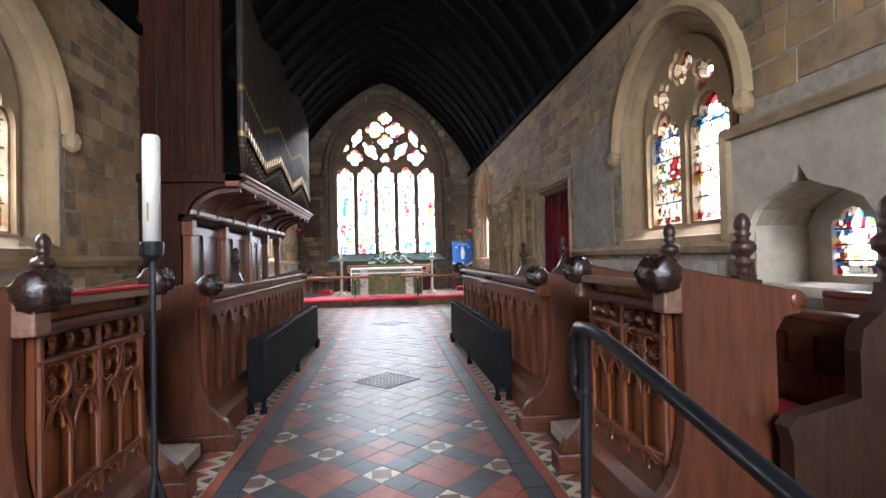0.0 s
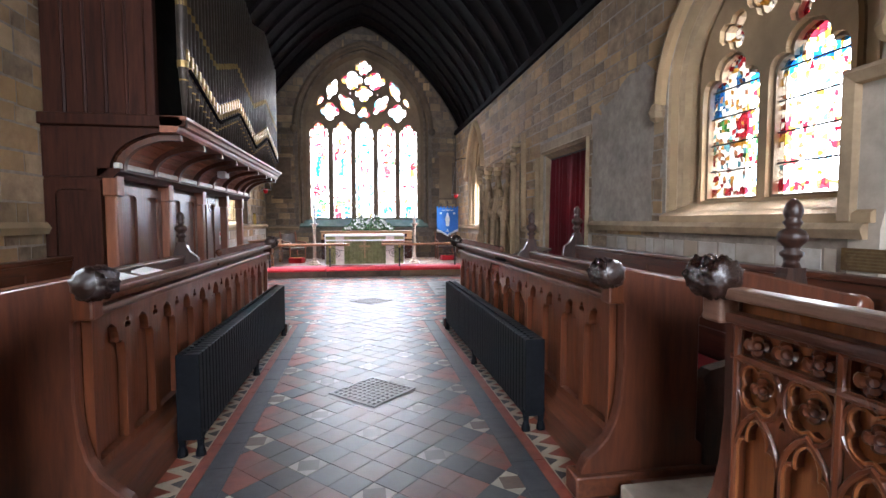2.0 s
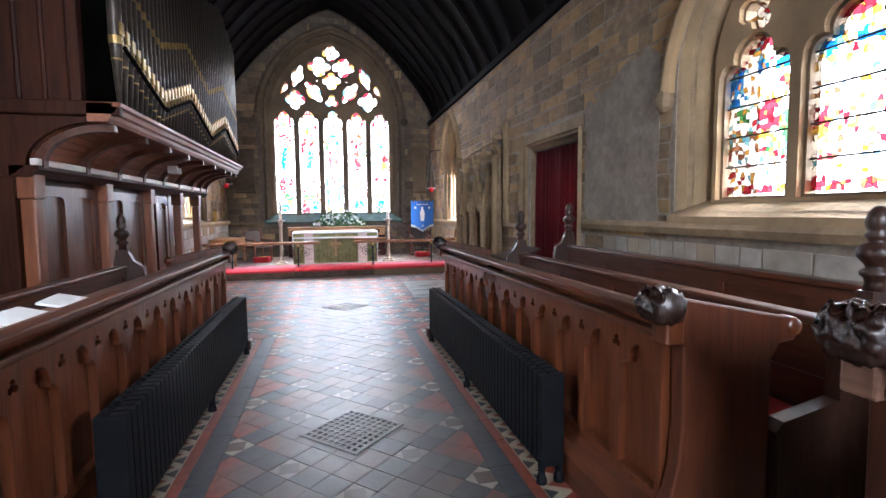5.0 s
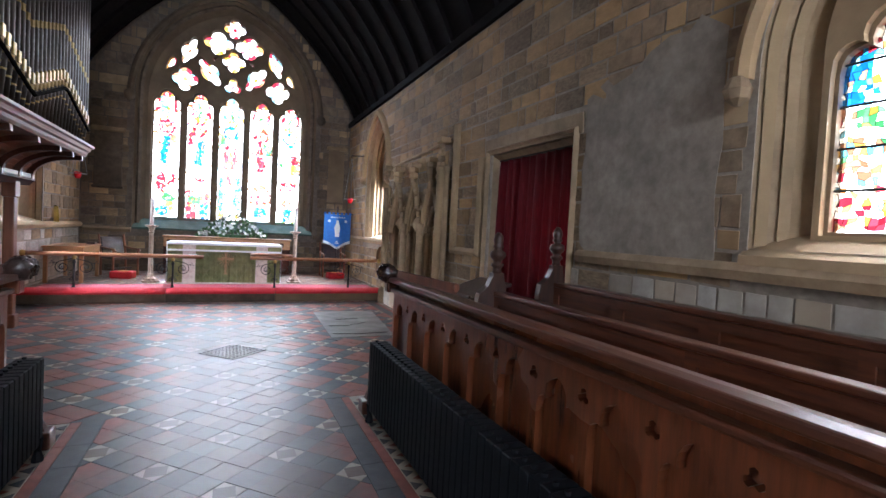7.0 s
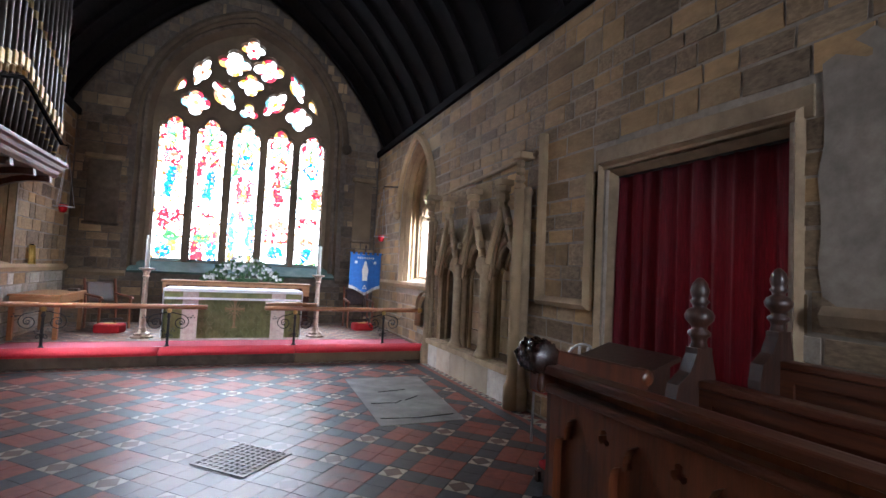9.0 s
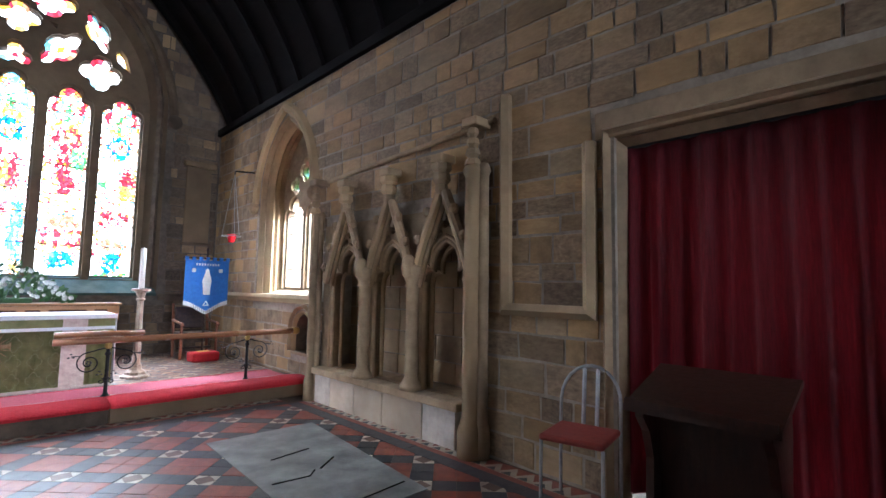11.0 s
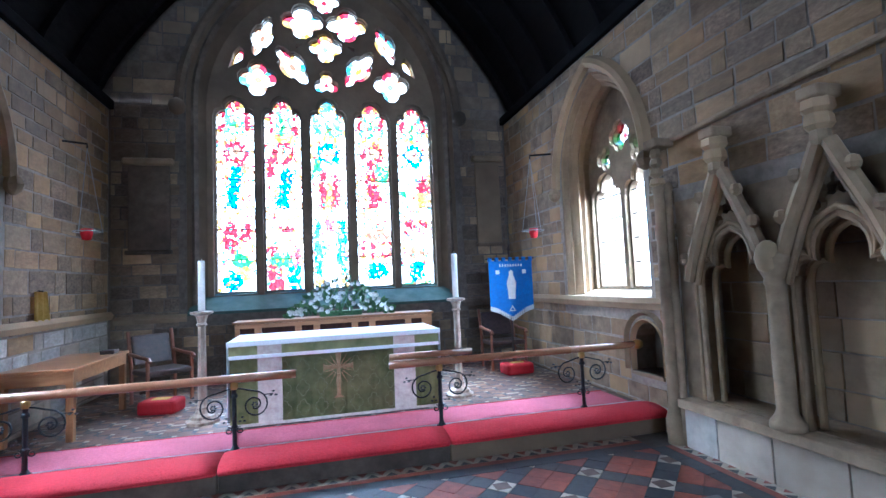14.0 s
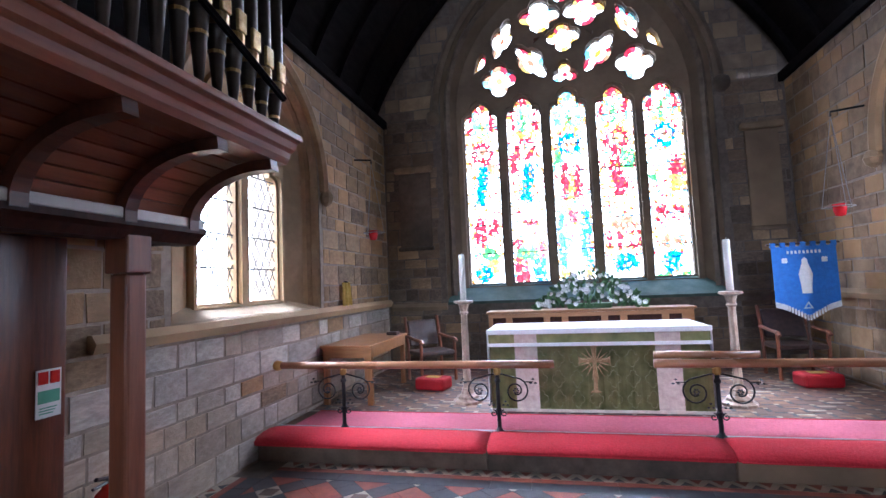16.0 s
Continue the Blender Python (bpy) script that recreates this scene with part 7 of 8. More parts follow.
def extinguisher():
    ob = thing("fire_extinguisher", "red fire extinguisher with black hose standing by the oak post", "fire extinguisher")
    x, y = -3.07, 17.58
    b = bmesh.new()
    lathe(b, [(0.07, 0.0), (0.075, 0.015), (0.075, 0.34), (0.06, 0.39), (0.03, 0.42), (0.025, 0.44)], 16, (x, y, 0))
    part("cylinder", b, RED_PAINT, ob, "", True)
    part("label", boxed(x + 0.066, x + 0.078, y - 0.04, y + 0.04, 0.05, 0.11, 0.002), WHITE_PAINT, ob)
    part("label", boxed(x + 0.062, x + 0.078, y - 0.045, y + 0.02, 0.2, 0.28, 0.002), WHITE_PAINT, ob)
    h = bmesh.new()
    tube(h, [(x, y, 0.44), (x, y, 0.47), (x + 0.03, y - 0.1, 0.5)], 0.012, 6)
    tube(h, [(x, y, 0.45), (x + 0.02, y - 0.11, 0.45)], 0.009, 6)
    part("lever", h, BLACK_IRON, ob)
    h = bmesh.new()
    tube(h, [(x, y + 0.02, 0.45), (x + 0.06, y + 0.08, 0.42), (x + 0.085, y + 0.07, 0.3), (x + 0.085, y + 0.05, 0.15)], lambda t: 0.012 + 0.012 * t, 8)
    part("hose", h, BLACK_IRON, ob)
    s = thing("safety_sign", "small red, white and green extinguisher sign on the oak post", "sign")
    x, y = XN + 0.222, 17.17
    part("plate", boxed(x, x + 0.004, y - 0.06, y + 0.06, 0.92, 1.15), WHITE_PAINT, s)
    part("red_field", boxed(x + 0.0045, x + 0.006, y - 0.052, y - 0.004, 1.08, 1.14), RED_PAINT, s)
    part("red_field", boxed(x + 0.0045, x + 0.006, y + 0.004, y + 0.052, 1.08, 1.14), RED_PAINT, s)
    part("green_field", boxed(x + 0.0045, x + 0.006, y - 0.052, y + 0.052, 0.99, 1.05), GREEN_INK, s)
    for k in range(3):
        part("text_bar", boxed(x + 0.0045, x + 0.006, y - 0.045, y + 0.04 - 0.01 * k, 0.965 - 0.013 * k, 0.97 - 0.013 * k), GREEN_INK, s)


def stacking_chair(x, y, rz):
    ob = thing("metal_chair", "metal-framed chair with a red padded seat against the wall", "chair", "", "", (x, y, 0), rz)
    part("seat", boxed(-0.2, 0.2, -0.2, 0.2, 0.43, 0.47, 0.015), PLASTIC_SEAT, ob)
    f = bmesh.new()
    arc = [(0.2 * math.cos(a), 0.21 + 0.05 * math.sin(a), 0.62 + 0.23 * math.sin(a)) for a in [math.pi * k / 12 for k in range(13)]]
    tube(f, [(0.2, 0.19, 0.0), (0.2, 0.2, 0.45)] + arc + [(-0.2, 0.2, 0.45), (-0.2, 0.19, 0.0)], 0.011, 8)
    part("back_frame", f, STEEL, ob)
    for s in (-1, 1):
        l = bmesh.new()
        tube(l, [(s * 0.19, -0.19, 0.0), (s * 0.19, -0.18, 0.43)], 0.011, 8)
        part("leg", l, STEEL, ob)
        b = bmesh.new()
        tube(b, [(s * 0.045, 0.2, 0.45), (s * 0.045, 0.245, 0.83)], 0.014, 6)
        part("back_slat", b, STEEL, ob)


def prayer_desk(x, y):
    """A priest's kneeling desk: shaped ends, panelled front, sloping book board, padded step."""
    ob = thing("prayer_desk", "dark wooden prayer desk with a sloping top and red kneeling pad", "prayer desk", "", "", (x, y, 0), 90)
    sd = [(-0.20, 0.0), (0.46, 0.0), (0.46, 0.07), (0.24, 0.10), (0.16, 0.16), (0.10, 0.30), (0.09, 0.52), (0.14, 0.66), (0.21, 0.74), (0.21, 0.80), (-0.17, 0.92), (-0.17, 0.70), (-0.13, 0.50), (-0.14, 0.20), (-0.20, 0.10)]
    for s in (-1, 1):
        part("side", plated([sd], s * 0.27 - 0.02, s * 0.27 + 0.02, SIDE), DARK_OAK, ob)
    part("sloping_top", plated([[(-0.22, 0.955), (0.26, 0.80), (0.26, 0.77), (-0.22, 0.925)]], -0.33, 0.33, SIDE), DARK_OAK, ob)
    part("book_ledge", plated([[(0.24, 0.806), (0.265, 0.798), (0.27, 0.83), (0.248, 0.836)]], -0.32, 0.32, SIDE), DARK_OAK, ob)
    part("front", boxed(-0.25, 0.25, -0.03, 0.0, 0.1, 0.80), DARK_OAK, ob)
    frame_loop = [(-0.25, 0.12), (0.25, 0.12), (0.25, 0.78), (-0.25, 0.78)]
    holes = [arch_loop(c, 0.09, 0.2, 0.55, 0.13, 6) for c in (-0.12, 0.12)]
    part("arcaded_panel", plated([frame_loop] + holes, -0.033, -0.052, EAST), DARK_OAK, ob)
    part("kneeling_step", boxed(-0.25, 0.25, 0.17, 0.44, 0.0, 0.10, 0.008), DARK_OAK, ob)
    part("kneeling_pad", boxed(-0.26, 0.26, 0.16, 0.46, 0.101, 0.155, 0.022), RED_CLOTH, ob, "red kneeling pad")


def wall_bits():
    ob = thing("hanging_cloth", "yellow cloth hung on a hook on the north wall", "cloth")
    b = bmesh.new()
    rows = []
    for i in range(13):
        u = i / 12
        rows.append([b.verts.new((XN + 0.035 + 0.018 * math.sin(u * 14) * k, 20.92 + 0.26 * u * (0.8 + 0.2 * k), z)) for z, k in ((1.23, 1.0), (1.4, 0.7), (1.56, 0.3))])
    for p, q in zip(rows, rows[1:]):
        for j in range(2):
            b.faces.new((p[j], q[j], q[j + 1], p[j + 1]))
    bmesh.ops.solidify(b, geom=b.faces[:], thickness=0.006)
    part("fabric", b, YELLOW_CLOTH, ob, "", True)
    h = bmesh.new()
    tube(h, [(XN + 0.0, 21.05, 1.57), (XN + 0.05, 21.05, 1.565)], 0.008, 6)
    part("hook", h, BLACK_IRON, ob)
    ob = thing("exit_light", "small white emergency light box on the wall under the organ", "light")
    part("box", boxed(XN, XN + 0.06, 17.7, 17.9, 1.62, 1.72, 0.008), WHITE_PAINT, ob)
    part("lens", boxed(XN + 0.061, XN + 0.066, 17.72, 17.88, 1.63, 1.665), WHITE_PAINT, ob)
    ob = thing("spot_light", "small white spotlight fixed under the organ cove", "light")
    part("box", boxed(-2.45, -2.33, 15.2, 15.42, 2.02, 2.12, 0.01), WHITE_PAINT, ob)
    part("arm", boxed(-2.42, -2.40, 15.3, 15.32, 2.12, 2.24), BLACK_IRON, ob)


def papers(x, y, z, rz, n):
    for k in range(n):
        tagged(finish(boxed(-0.105, 0.105, -0.15, 0.15, 0.0, 0.012, 0.002), WHITE_PAINT, "service_sheet"), "white service sheet lying on the choir desk", "paper", "service sheets").matrix_basis = pose(x, y + 0.4 * k, z, 0, 14, rz + 9 * k)


floor_grille(-0.2, 11.17)
floor_grille(-0.14, 15.55)
ledger()
handrail()
paschal_candle(-1.20, 8.42)
extinguisher()
stacking_chair(2.42, 15.15, -78)
prayer_desk(2.22, 14.32)
wall_bits()
papers(-1.62, 10.4, 1.012, 0, 2)


# ---------------------------------------------------------------- floor tiles
def tile_mat(name, c1, c2, worn, rough=0.47):
    """A fired tile, scuffed to grey along the trodden middle of the floor; the grey also paints in window glare."""
    m = mat(name, c1, c2, 14, rough, bump=0.12, rand=0.22, stain=0.25, stain_scale=2.0, spread=0.12, coat=0.1, sheen=0.55)
    nt = m.node_tree
    N, L = nt.nodes, nt.links
    geo = N.new("ShaderNodeNewGeometry")
    sep = N.new("ShaderNodeSeparateXYZ")
    L.new(geo.outputs["Position"], sep.inputs[0])
    off = N.new("ShaderNodeMath")
    off.operation = "SUBTRACT"
    off.inputs[1].default_value = AX + 0.05
    L.new(sep.outputs[0], off.inputs[0])
    ab = N.new("ShaderNodeMath")
    ab.operation = "ABSOLUTE"
    L.new(off.outputs[0], ab.inputs[0])
    wob = N.new("ShaderNodeTexNoise")
    wob.inputs["Scale"].default_value, wob.inputs["Detail"].default_value = 2.2, 5
    L.new(geo.outputs["Position"], wob.inputs["Vector"])
    add = N.new("ShaderNodeMath")
    add.operation = "MULTIPLY_ADD"
    add.inputs[1].default_value = 0.9
    L.new(wob.outputs[0], add.inputs[0])
    L.new(ab.outputs[0], add.inputs[2])
    # Wide mask: foot wear plus the washed-out look of the window's reflection.
    mid = N.new("ShaderNodeMapRange")
    mid.interpolation_type = "SMOOTHSTEP"
    mid.inputs[1].default_value, mid.inputs[2].default_value, mid.inputs[3].default_value, mid.inputs[4].default_value = 0.8, 1.38, 0.94, 0.0
    L.new(add.outputs[0], mid.inputs[0])
    west = N.new("ShaderNodeMapRange")
    west.interpolation_type = "SMOOTHSTEP"
    west.inputs[1].default_value, west.inputs[2].default_value = 8.7, 10.2
    L.new(sep.outputs[1], west.inputs[0])
    east = N.new("ShaderNodeMapRange")
    east.interpolation_type = "SMOOTHSTEP"
    east.inputs[1].default_value, east.inputs[2].default_value, east.inputs[3].default_value, east.inputs[4].default_value = 16.4, 17.8, 1.0, 0.0
    L.new(sep.outputs[1], east.inputs[0])
    a = N.new("ShaderNodeMath")
    a.operation = "MULTIPLY"
    L.new(west.outputs[0], a.inputs[0])
    L.new(east.outputs[0], a.inputs[1])
    b = N.new("ShaderNodeMath")
    b.operation = "MULTIPLY"
    L.new(a.outputs[0], b.inputs[0])
    L.new(mid.outputs[0], b.inputs[1])
    hsv = [n for n in N if n.bl_idname == "ShaderNodeHueSaturation"][0]
    src = hsv.inputs["Color"].links[0].from_socket
    mix = N.new("ShaderNodeMix")
    mix.data_type = "RGBA"
    mix.inputs[7].default_value = (*worn, 1)
    L.new(b.outputs[0], mix.inputs[0])
    L.new(src, mix.inputs[6])
    L.new(mix.outputs[2], hsv.inputs["Color"])
    return m


T_RED = tile_mat("red_clay_tile", (0.18, 0.037, 0.018), (0.285, 0.064, 0.032), (0.108, 0.101, 0.087))
T_DARK = tile_mat("blue_black_tile", (0.021, 0.025, 0.031), (0.043, 0.048, 0.056), (0.092, 0.092, 0.083))
T_CREAM = tile_mat("cream_tile", (0.41, 0.355, 0.265), (0.53, 0.465, 0.35), (0.20, 0.19, 0.165))
T_BROWN = tile_mat("brown_tile", (0.10, 0.055, 0.038), (0.16, 0.09, 0.06), (0.115, 0.106, 0.095))
T_OCHRE = tile_mat("ochre_brown_tile", (0.17, 0.085, 0.045), (0.26, 0.145, 0.075), (0.12, 0.11, 0.1))
TS = 0.1673
R2 = math.sqrt(0.5)


def clip(poly, x0, x1, y0, y1):
    """A convex polygon cut to a rectangle."""
    for axis, lim, sign in ((0, x0, 1), (0, x1, -1), (1, y0, 1), (1, y1, -1)):
        out = []
        for i, p in enumerate(poly):
            q = poly[(i + 1) % len(poly)]
            a, b = (p[axis] - lim) * sign, (q[axis] - lim) * sign
            if a >= 0:
                out.append(p)
            if a * b < 0:
                t = a / (a - b)
                out.append((p[0] + (q[0] - p[0]) * t, p[1] + (q[1] - p[1]) * t))
        poly = out
        if len(poly) < 3:
            return []
    return poly


def slab(bm, poly, z0, z1):
    a = [bm.verts.new((x, y, z0)) for x, y in poly]
    b = [bm.verts.new((x, y, z1)) for x, y in poly]
    bm.faces.new(b)
    for i in range(len(poly)):
        j = (i + 1) % len(poly)
        bm.faces.new((a[i], a[j], b[j], b[i]))


def tile_mesh(name, poly, m, h=0.0):
    bm = bmesh.new()
    slab(bm, poly, -0.012, h)
    me = bpy.data.meshes.new(name)
    bm.to_mesh(me)
    bm.free()
    me.materials.append(m)
    return me


def tiled_floor():
    g = TS / 2 - 0.0016
    square = [(-g, -g), (g, -g), (g, g), (-g, g)]
    mids = [(0, -g), (g, 0), (0, g), (-g, 0)]
    whole = {"red": tile_mesh("tile", square, T_RED), "dark": tile_mesh("tile", square, T_DARK)}
    corner = [[square[0], mids[0], mids[3]], [square[1], mids[1], mids[0]], [square[2], mids[2], mids[1]], [square[3], mids[3], mids[2]]]
    corner_me = tile_mesh("tile", [(x * 0.97, y * 0.97) for x, y in corner[0]], T_CREAM)
    centre_me = tile_mesh("tile", [(x * 0.97, y * 0.97) for x, y in mids], T_BROWN)
    rest = {"red": bmesh.new(), "dark": bmesh.new(), "cream": bmesh.new(), "brown": bmesh.new()}
    mats = {"red": T_RED, "dark": T_DARK, "cream": T_CREAM, "brown": T_BROWN}
    areas = [(AX - 0.76, AX + 0.76, 5.6, 13.8), (XN + 0.30, XS - 0.42, 13.8, 18.84)]
    made = {"red": 0, "dark": 0, "inlay": 0}
    rng = random.Random(21)

    def put(local, i, j):
        p, q = i * TS, j * TS
        return [(AX + (p + u - q - v) * R2, 9.70 + (p + u + q + v) * R2) for u, v in local]

    n = 90
    for i in range(-n, n):
        for j in range(-n, n):
            cx, cy = AX + (i - j) * TS * R2, 9.70 + (i + j) * TS * R2
            for x0, x1, y0, y1 in areas:
                if not (x0 - 0.12 < cx < x1 + 0.12 and y0 - 0.12 < cy < y1 + 0.12):
                    continue
                kind = "inlay" if i % 3 == 0 and j % 3 == 0 else ("red" if i % 3 and j % 3 else "dark")
                full = x0 + 0.119 < cx < x1 - 0.119 and y0 + 0.119 < cy < y1 - 0.119
                near = 8.2 < cy < 14.0 or (cy > 15.0 and cx > 0.2)
                dz = rng.uniform(-0.0012, 0.0012)
                if full and near and kind != "inlay" and made[kind] < 290:
                    o = new("tile", whole[kind])
                    o.parent = FLOOR
                    o.matrix_basis = pose(cx, cy, dz, rng.uniform(-0.3, 0.3), rng.uniform(-0.3, 0.3), 45)
                    made[kind] += 1
                elif full and near and kind == "inlay" and made[kind] < 58:
                    for k in range(4):
                        o = new("tile", corner_me)
                        o.parent = FLOOR
                        o.matrix_basis = pose(cx, cy, dz, 0, 0, 45 + 90 * k)
                    o = new("tile", centre_me)
                    o.parent = FLOOR
                    o.matrix_basis = pose(cx, cy, dz, 0, 0, 45)
                    made[kind] += 1
                elif kind == "inlay":
                    for c in corner:
                        poly = clip(put(c, i, j), x0, x1, y0, y1)
                        if poly:
                            slab(rest["cream"], poly, -0.012, dz)
                    poly = clip(put(mids, i, j), x0, x1, y0, y1)
                    if poly:
                        slab(rest["brown"], poly, -0.012, dz)
                else:
                    poly = clip(put(square, i, j), x0, x1, y0, y1)
                    if poly:
                        slab(rest[kind], poly, -0.012, dz)
    # borders: black band, red strip, cream band with red and black triangles
    tri_r = tile_mesh("border_tile", [(0.0, 0.0), (0.15, 0.0), (0.075, 0.125)], T_RED, 0.0012)
    tri_d = tile_mesh("border_tile", [(0.0, 0.0), (0.09, 0.0), (0.045, 0.062)], T_DARK, 0.0012)

    def run(m, length, objects):
        """One border along +x of m, growing outwards along +y."""
        rm = lambda x0, x1, y0, y1: [tuple((m @ Vector(p))[:2]) for p in ((x0, y0, 0), (x1, y0, 0), (x1, y1, 0), (x0, y1, 0))]
        x = 0.0
        while x < length - 0.01:
            e = min(x + 0.30, length)
            slab(rest["dark"], rm(x + 0.0015, e - 0.0015, 0.004, 0.138), -0.012, rng.uniform(-0.001, 0.001))
            slab(rest["red"], rm(x + 0.0015, e - 0.0015, 0.142, 0.205), -0.012, rng.uniform(-0.001, 0.001))
            slab(rest["cream"], rm(x, e, 0.209, 0.375), -0.012, -0.0008)
            x = e
        x = 0.02
        while x < length - 0.17:
            for me, dx, dy, rz in ((tri_r, 0.15, 0.371, 180), (tri_d, 0.105, 0.213, 0)):
                if dx + x > length - 0.1:
                    continue
                if objects:
                    o = new("border_tile", me)
                    o.parent = FLOOR
                    o.matrix_basis = m @ pose(x + dx, dy, 0, 0, 0, rz)
                else:
                    bm2 = bmesh.new()
                    bm2.from_mesh(me)
                    bm2.transform(m @ pose(x + dx, dy, 0, 0, 0, rz))
                    tmp = bpy.data.meshes.new("tmp")
                    bm2.to_mesh(tmp)
                    bm2.free()
                    rest["red" if me is tri_r else "dark"].from_mesh(tmp)
                    bpy.data.meshes.remove(tmp)
            x += 0.15

    run(pose(AX + 0.76, 13.8, 0, 0, 0, -90), 8.2, True)
    run(pose(AX - 0.76, 5.6, 0, 0, 0, 90), 8.2, True)
    run(pose(XN + 0.30, 18.84, 0, 0, 0, 0), XS - XN - 0.7, False)
    run(pose(XS - 0.42, 18.84, 0, 0, 0, -90), 5.0, False)
    run(pose(XN + 0.30, 13.8, 0, 0, 0, 90), 5.0, False)
    for k, bm in rest.items():
        o = finish(bm, mats[k], "tiles_" + k, FLOOR)
        o["kind"] = "stuff"


def sanctuary_tiles():
    """Small brown, cream and black tiles in a basket of strips and squares."""
    cols = {"red": (bmesh.new(), T_OCHRE), "brown": (bmesh.new(), T_BROWN), "dark": (bmesh.new(), T_DARK), "cream": (bmesh.new(), T_CREAM)}
    w = 0.15
    z = STEP_Z - 0.012
    rng = random.Random(17)

    def put(kind, x, y, u0, u1, v0, v1):
        slab(cols[kind][0], [(x + u0 * w + 0.001, y + v0 * w + 0.001), (x + u1 * w - 0.001, y + v0 * w + 0.001), (x + u1 * w - 0.001, y + v1 * w - 0.001), (x + u0 * w + 0.001, y + v1 * w - 0.001)], z - 0.01, z + 0.004 + rng.uniform(-0.0008, 0.0008))

    for i in range(int((XS - XN - 0.04) / w)):
        for j in range(18):
            x, y = XN + 0.02 + i * w, 20.02 + j * w
            if (i + j) % 2:
                put("brown" if rng.random() < 0.6 else "red", x, y, 0, 0.72, 0, 0.72)
                put("dark", x, y, 0.72, 1, 0, 0.72)
                put("dark", x, y, 0, 0.72, 0.72, 1)
                put("cream", x, y, 0.72, 1, 0.72, 1)
            else:
                put("red" if rng.random() < 0.5 else "brown", x, y, 0, 1, 0, 0.36)
                put("cream" if (i + 2 * j) % 3 == 0 else "brown", x, y, 0, 1, 0.36, 0.64)
                put("brown", x, y, 0, 1, 0.64, 1)
    for k, (bm, m) in cols.items():
        tagged(finish(bm, m, "sanctuary_tiles"), "small patterned brown encaustic tiles of the sanctuary floor", "tiles", "sanctuary tiles", "stuff")


# ---------------------------------------------------------------- wall stones
def unit_stone(m, seed):
    rng = random.Random(seed)
    bm = bmesh.new()
    vs = {}
    for u in (-0.5, 0.5):
        for v in (-0.5, 0.5):
            ju, jv = rng.uniform(-0.02, 0.02), rng.uniform(-0.05, 0.05)
            vs[u, v, 0] = bm.verts.new((u + ju, v + jv, -0.5))
            vs[u, v, 1] = bm.verts.new(((u + ju) * 0.975, (v + jv) * 0.94, 0.5 + rng.uniform(-0.3, 0.15)))
    ring = [(-0.5, -0.5), (0.5, -0.5), (0.5, 0.5), (-0.5, 0.5)]
    bm.faces.new([vs[u, v, 1] for u, v in ring])
    for i in range(4):
        p, q = ring[i], ring[(i + 1) % 4]
        bm.faces.new((vs[p[0], p[1], 0], vs[q[0], q[1], 0], vs[q[0], q[1], 1], vs[p[0], p[1], 1]))
    me = bpy.data.meshes.new("stone")
    bm.to_mesh(me)
    bm.free()
    me.materials.append(m)
    return me


def masonry(wall, m, face, out, u0, u1, v0, v1, holes, zones, pick, seed, limit=290, course=(0.13, 0.26), length=(0.2, 0.62), lid=None):
    """Coursed blocks on a wall's face; zones picks the stone for a place."""
    rng = random.Random(seed)
    stones = {}
    rest = {}
    made = 0
    v = v0
    while v < v1 - 0.03:
        h = min(rng.uniform(*course), v1 - v)
        if v1 - v - h < 0.06:
            h = v1 - v
        u = u0 - rng.uniform(0, 0.3)
        while u < u1:
            l = rng.uniform(*length) * (0.7 if h < 0.22 else 1.0)
            pieces = [(max(u, u0), min(u + l, u1))]
            blocked = lambda a, b: any(inside((a + (b - a) * s, v + h * t), lp) for lp in holes for s in (0.02, 0.25, 0.5, 0.75, 0.98) for t in (0.04, 0.5, 0.96)) or (lid is not None and (lid(a) < v + h * 0.9 or lid(b) < v + h * 0.9))
            if blocked(*pieces[0]):
                k = 8
                cells = [(u + l * i / k, u + l * (i + 1) / k) for i in range(k)]
                cells = [c for c in cells if u0 <= c[0] and c[1] <= u1 and not blocked(*c)]
                pieces = []
                for c in cells:
                    if pieces and abs(pieces[-1][1] - c[0]) < 1e-6:
                        pieces[-1] = (pieces[-1][0], c[1])
                    else:
                        pieces.append(c)
            for a, b in pieces:
                if b - a < 0.04:
                    continue
                cu, cv = (a + b) / 2, v + h / 2
                mt = zones(cu, cv, rng)
                key = (mt.name, rng.randrange(6))
                if key not in stones:
                    stones[key] = unit_stone(mt, hash_of(key))
                basis = m @ Matrix.Translation((cu, cv, face)) @ Matrix.Diagonal((b - a - 0.014, h - 0.013, out * rng.uniform(0.007, 0.016), 1))
                if made < limit and pick(cu, cv):
                    o = new("stone", stones[key])
                    o.parent = wall
                    o.matrix_basis = basis
                    made += 1
                else:
                    rest.setdefault(mt.name, []).append((stones[key], basis))
            u += l
        v += h
    for name, some in rest.items():
        verts, faces = [], []
        for me, basis in some:
            k = len(verts)
            verts += [tuple(basis @ w.co) for w in me.vertices]
            faces += [tuple(k + i for i in p.vertices) for p in me.polygons]
        me = bpy.data.meshes.new("stonework")
        me.from_pydata(verts, [], faces)
        me.materials.append(bpy.data.materials[name])
        o = new("stonework", me)
        o.parent = wall
        o["kind"] = "stuff"


def hash_of(key):
    return sum(ord(c) for c in key[0]) * 7 + key[1]


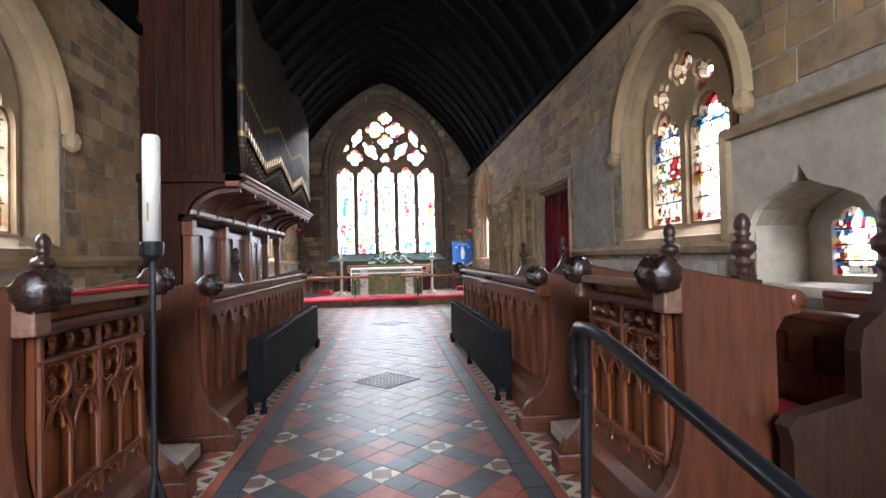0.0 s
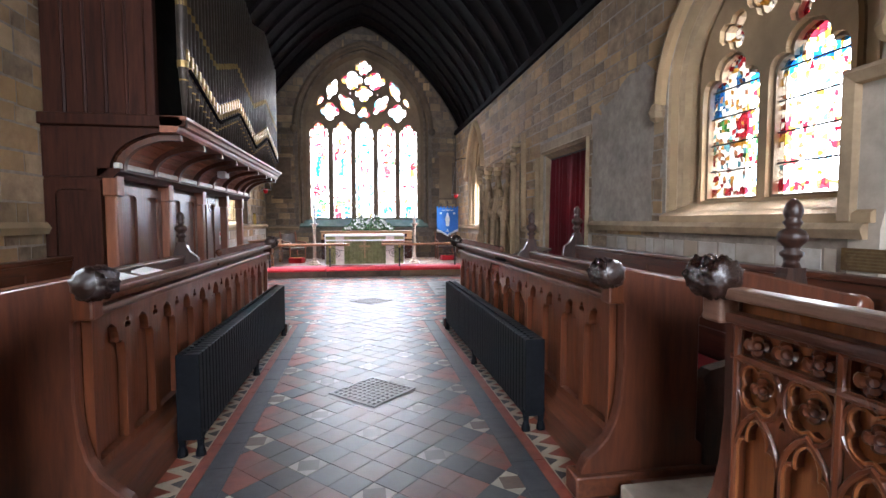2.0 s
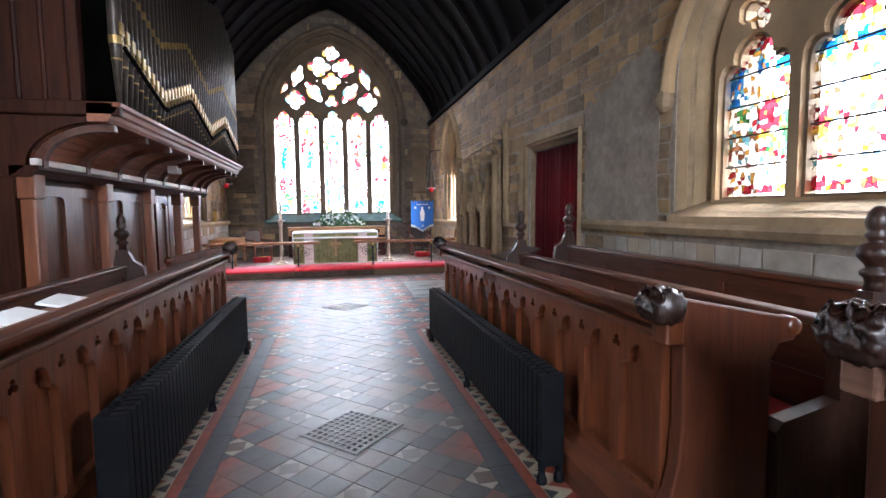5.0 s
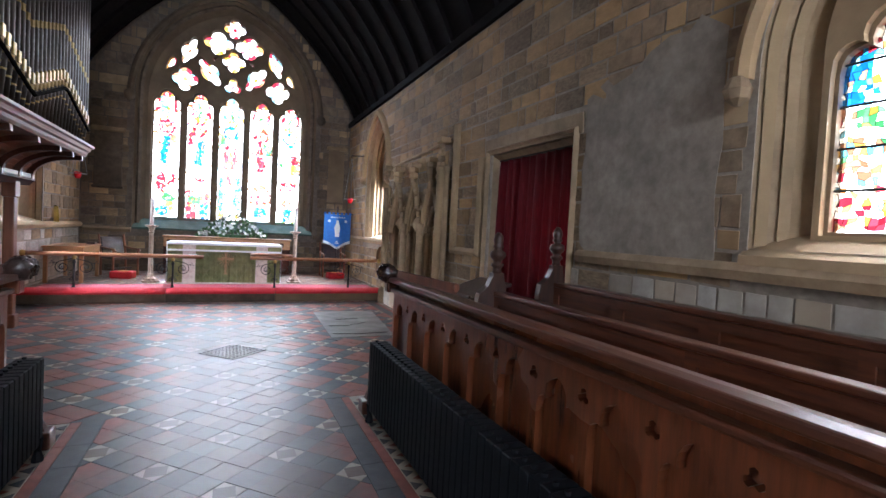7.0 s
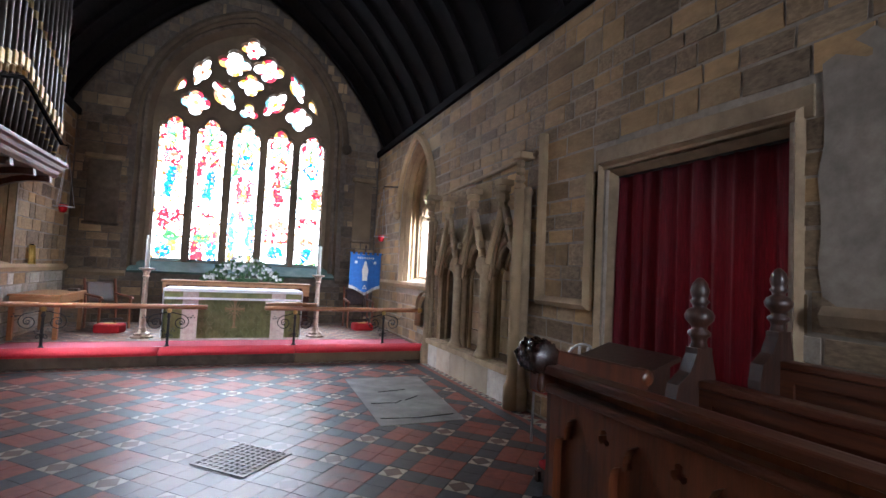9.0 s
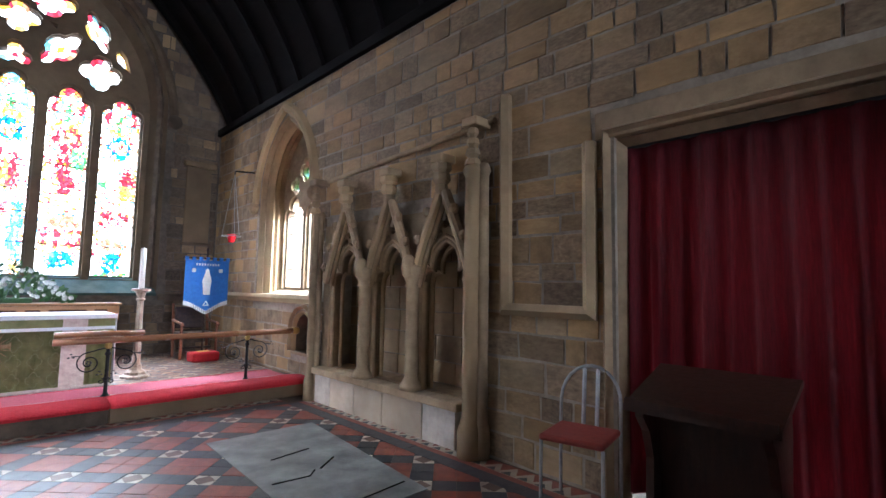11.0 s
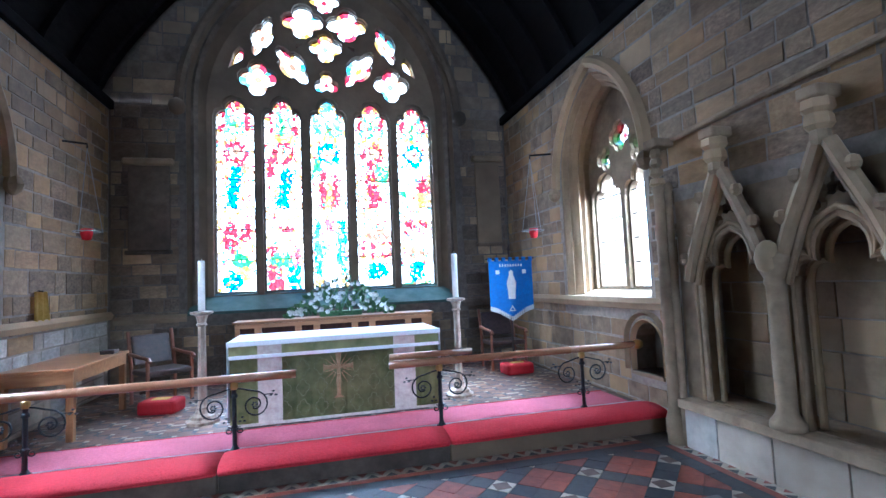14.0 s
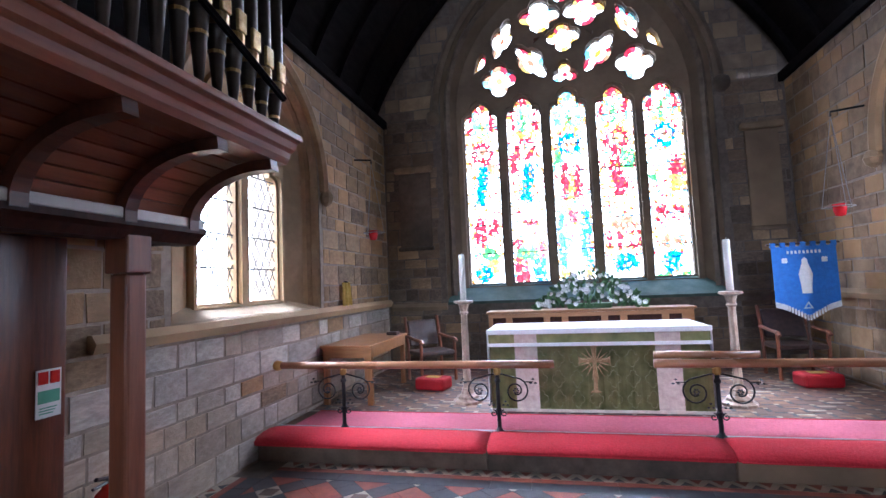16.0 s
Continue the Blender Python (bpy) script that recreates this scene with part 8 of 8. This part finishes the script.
def all_masonry():
    grown = lambda holes, k: [[(sum(p[0] for p in h) / len(h) + (u - sum(p[0] for p in h) / len(h)) * k, sum(p[1] for p in h) / len(h) + (v - sum(p[1] for p in h) / len(h)) * k) for u, v in h] for h in holes]
    s_zone = lambda u, v, r: (PALE_WASH if v < 1.25 and u < 13.4 and r.random() < 0.95 else DRESSED if r.random() < 0.12 else WALL_STONE)
    masonry(WALLS["south"], SIDE, XS, -1, 6.0, YE - 0.02, 0.0, ZP - 0.1, grown(SOUTH_HOLES, 1.04) + [[(7.3, 0.9), (9.93, 0.9), (9.93, 2.24), (7.3, 2.24)], [(16.3, 0), (18.82, 0), (18.82, 2.1), (16.3, 2.1)], [(13.36, 2.42), (15.2, 2.42), (15.2, 2.64), (13.36, 2.64)]], s_zone, lambda u, v: 13.0 < u < 19.2 and v < 4.0, 5)
    n_zone = lambda u, v, r: (PALE_WASH if v < 1.2 and u > 17 and r.random() < 0.93 else DRESSED if r.random() < 0.18 else WALL_STONE)
    masonry(WALLS["north"], SIDE, XN, 1, 6.0, YE - 0.02, 0.0, ZP - 0.1, grown(NORTH_HOLES, 1.04) + [[(12.5, 0.0), (17.0, 0.0), (17.0, 4.1), (12.5, 4.1)]], n_zone, lambda u, v: u > 17.3 and v < 3.2, 6)
    hole = arch_loop(AX + 0.02, 2.1, 1.2, E_SPR, E_APEX - E_SPR + 0.12, 14)
    lid = lambda u: roof_z(u) - 0.05
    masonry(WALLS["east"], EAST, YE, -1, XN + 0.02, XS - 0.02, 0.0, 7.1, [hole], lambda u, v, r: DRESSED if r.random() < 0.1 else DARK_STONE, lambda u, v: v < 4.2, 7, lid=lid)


RENDER_PATCH = mat("worn_grey_render", (0.21, 0.172, 0.133), (0.32, 0.268, 0.212), 9, 0.93, bump=0.25, stain=0.22, stain_scale=3.2)


def render_patch():
    """Smooth worn render left on the stones between the window and the doorway."""
    rng = random.Random(12)
    lp = [(11.97, 1.36)]
    for k in range(9):
        lp.append((12.0 + k * 0.155 + rng.uniform(-0.03, 0.03), 1.32 + rng.uniform(-0.015, 0.015)))
    lp += [(13.33 + rng.uniform(-0.02, 0.02), 1.4 + 0.17 * k) for k in range(7)]
    lp += [(13.28 - 0.16 * k + rng.uniform(-0.05, 0.05), 2.72 + 0.05 * k + rng.uniform(-0.07, 0.07)) for k in range(8)]
    lp += [(11.98 + rng.uniform(-0.015, 0.02), 2.9 - 0.19 * k) for k in range(7)]
    part("worn_render", plated([lp], XS - 0.009, XS - 0.002, SIDE), RENDER_PATCH, WALLS["south"], "patch of smooth worn grey render")


render_patch()
tiled_floor()
sanctuary_tiles()
all_masonry()
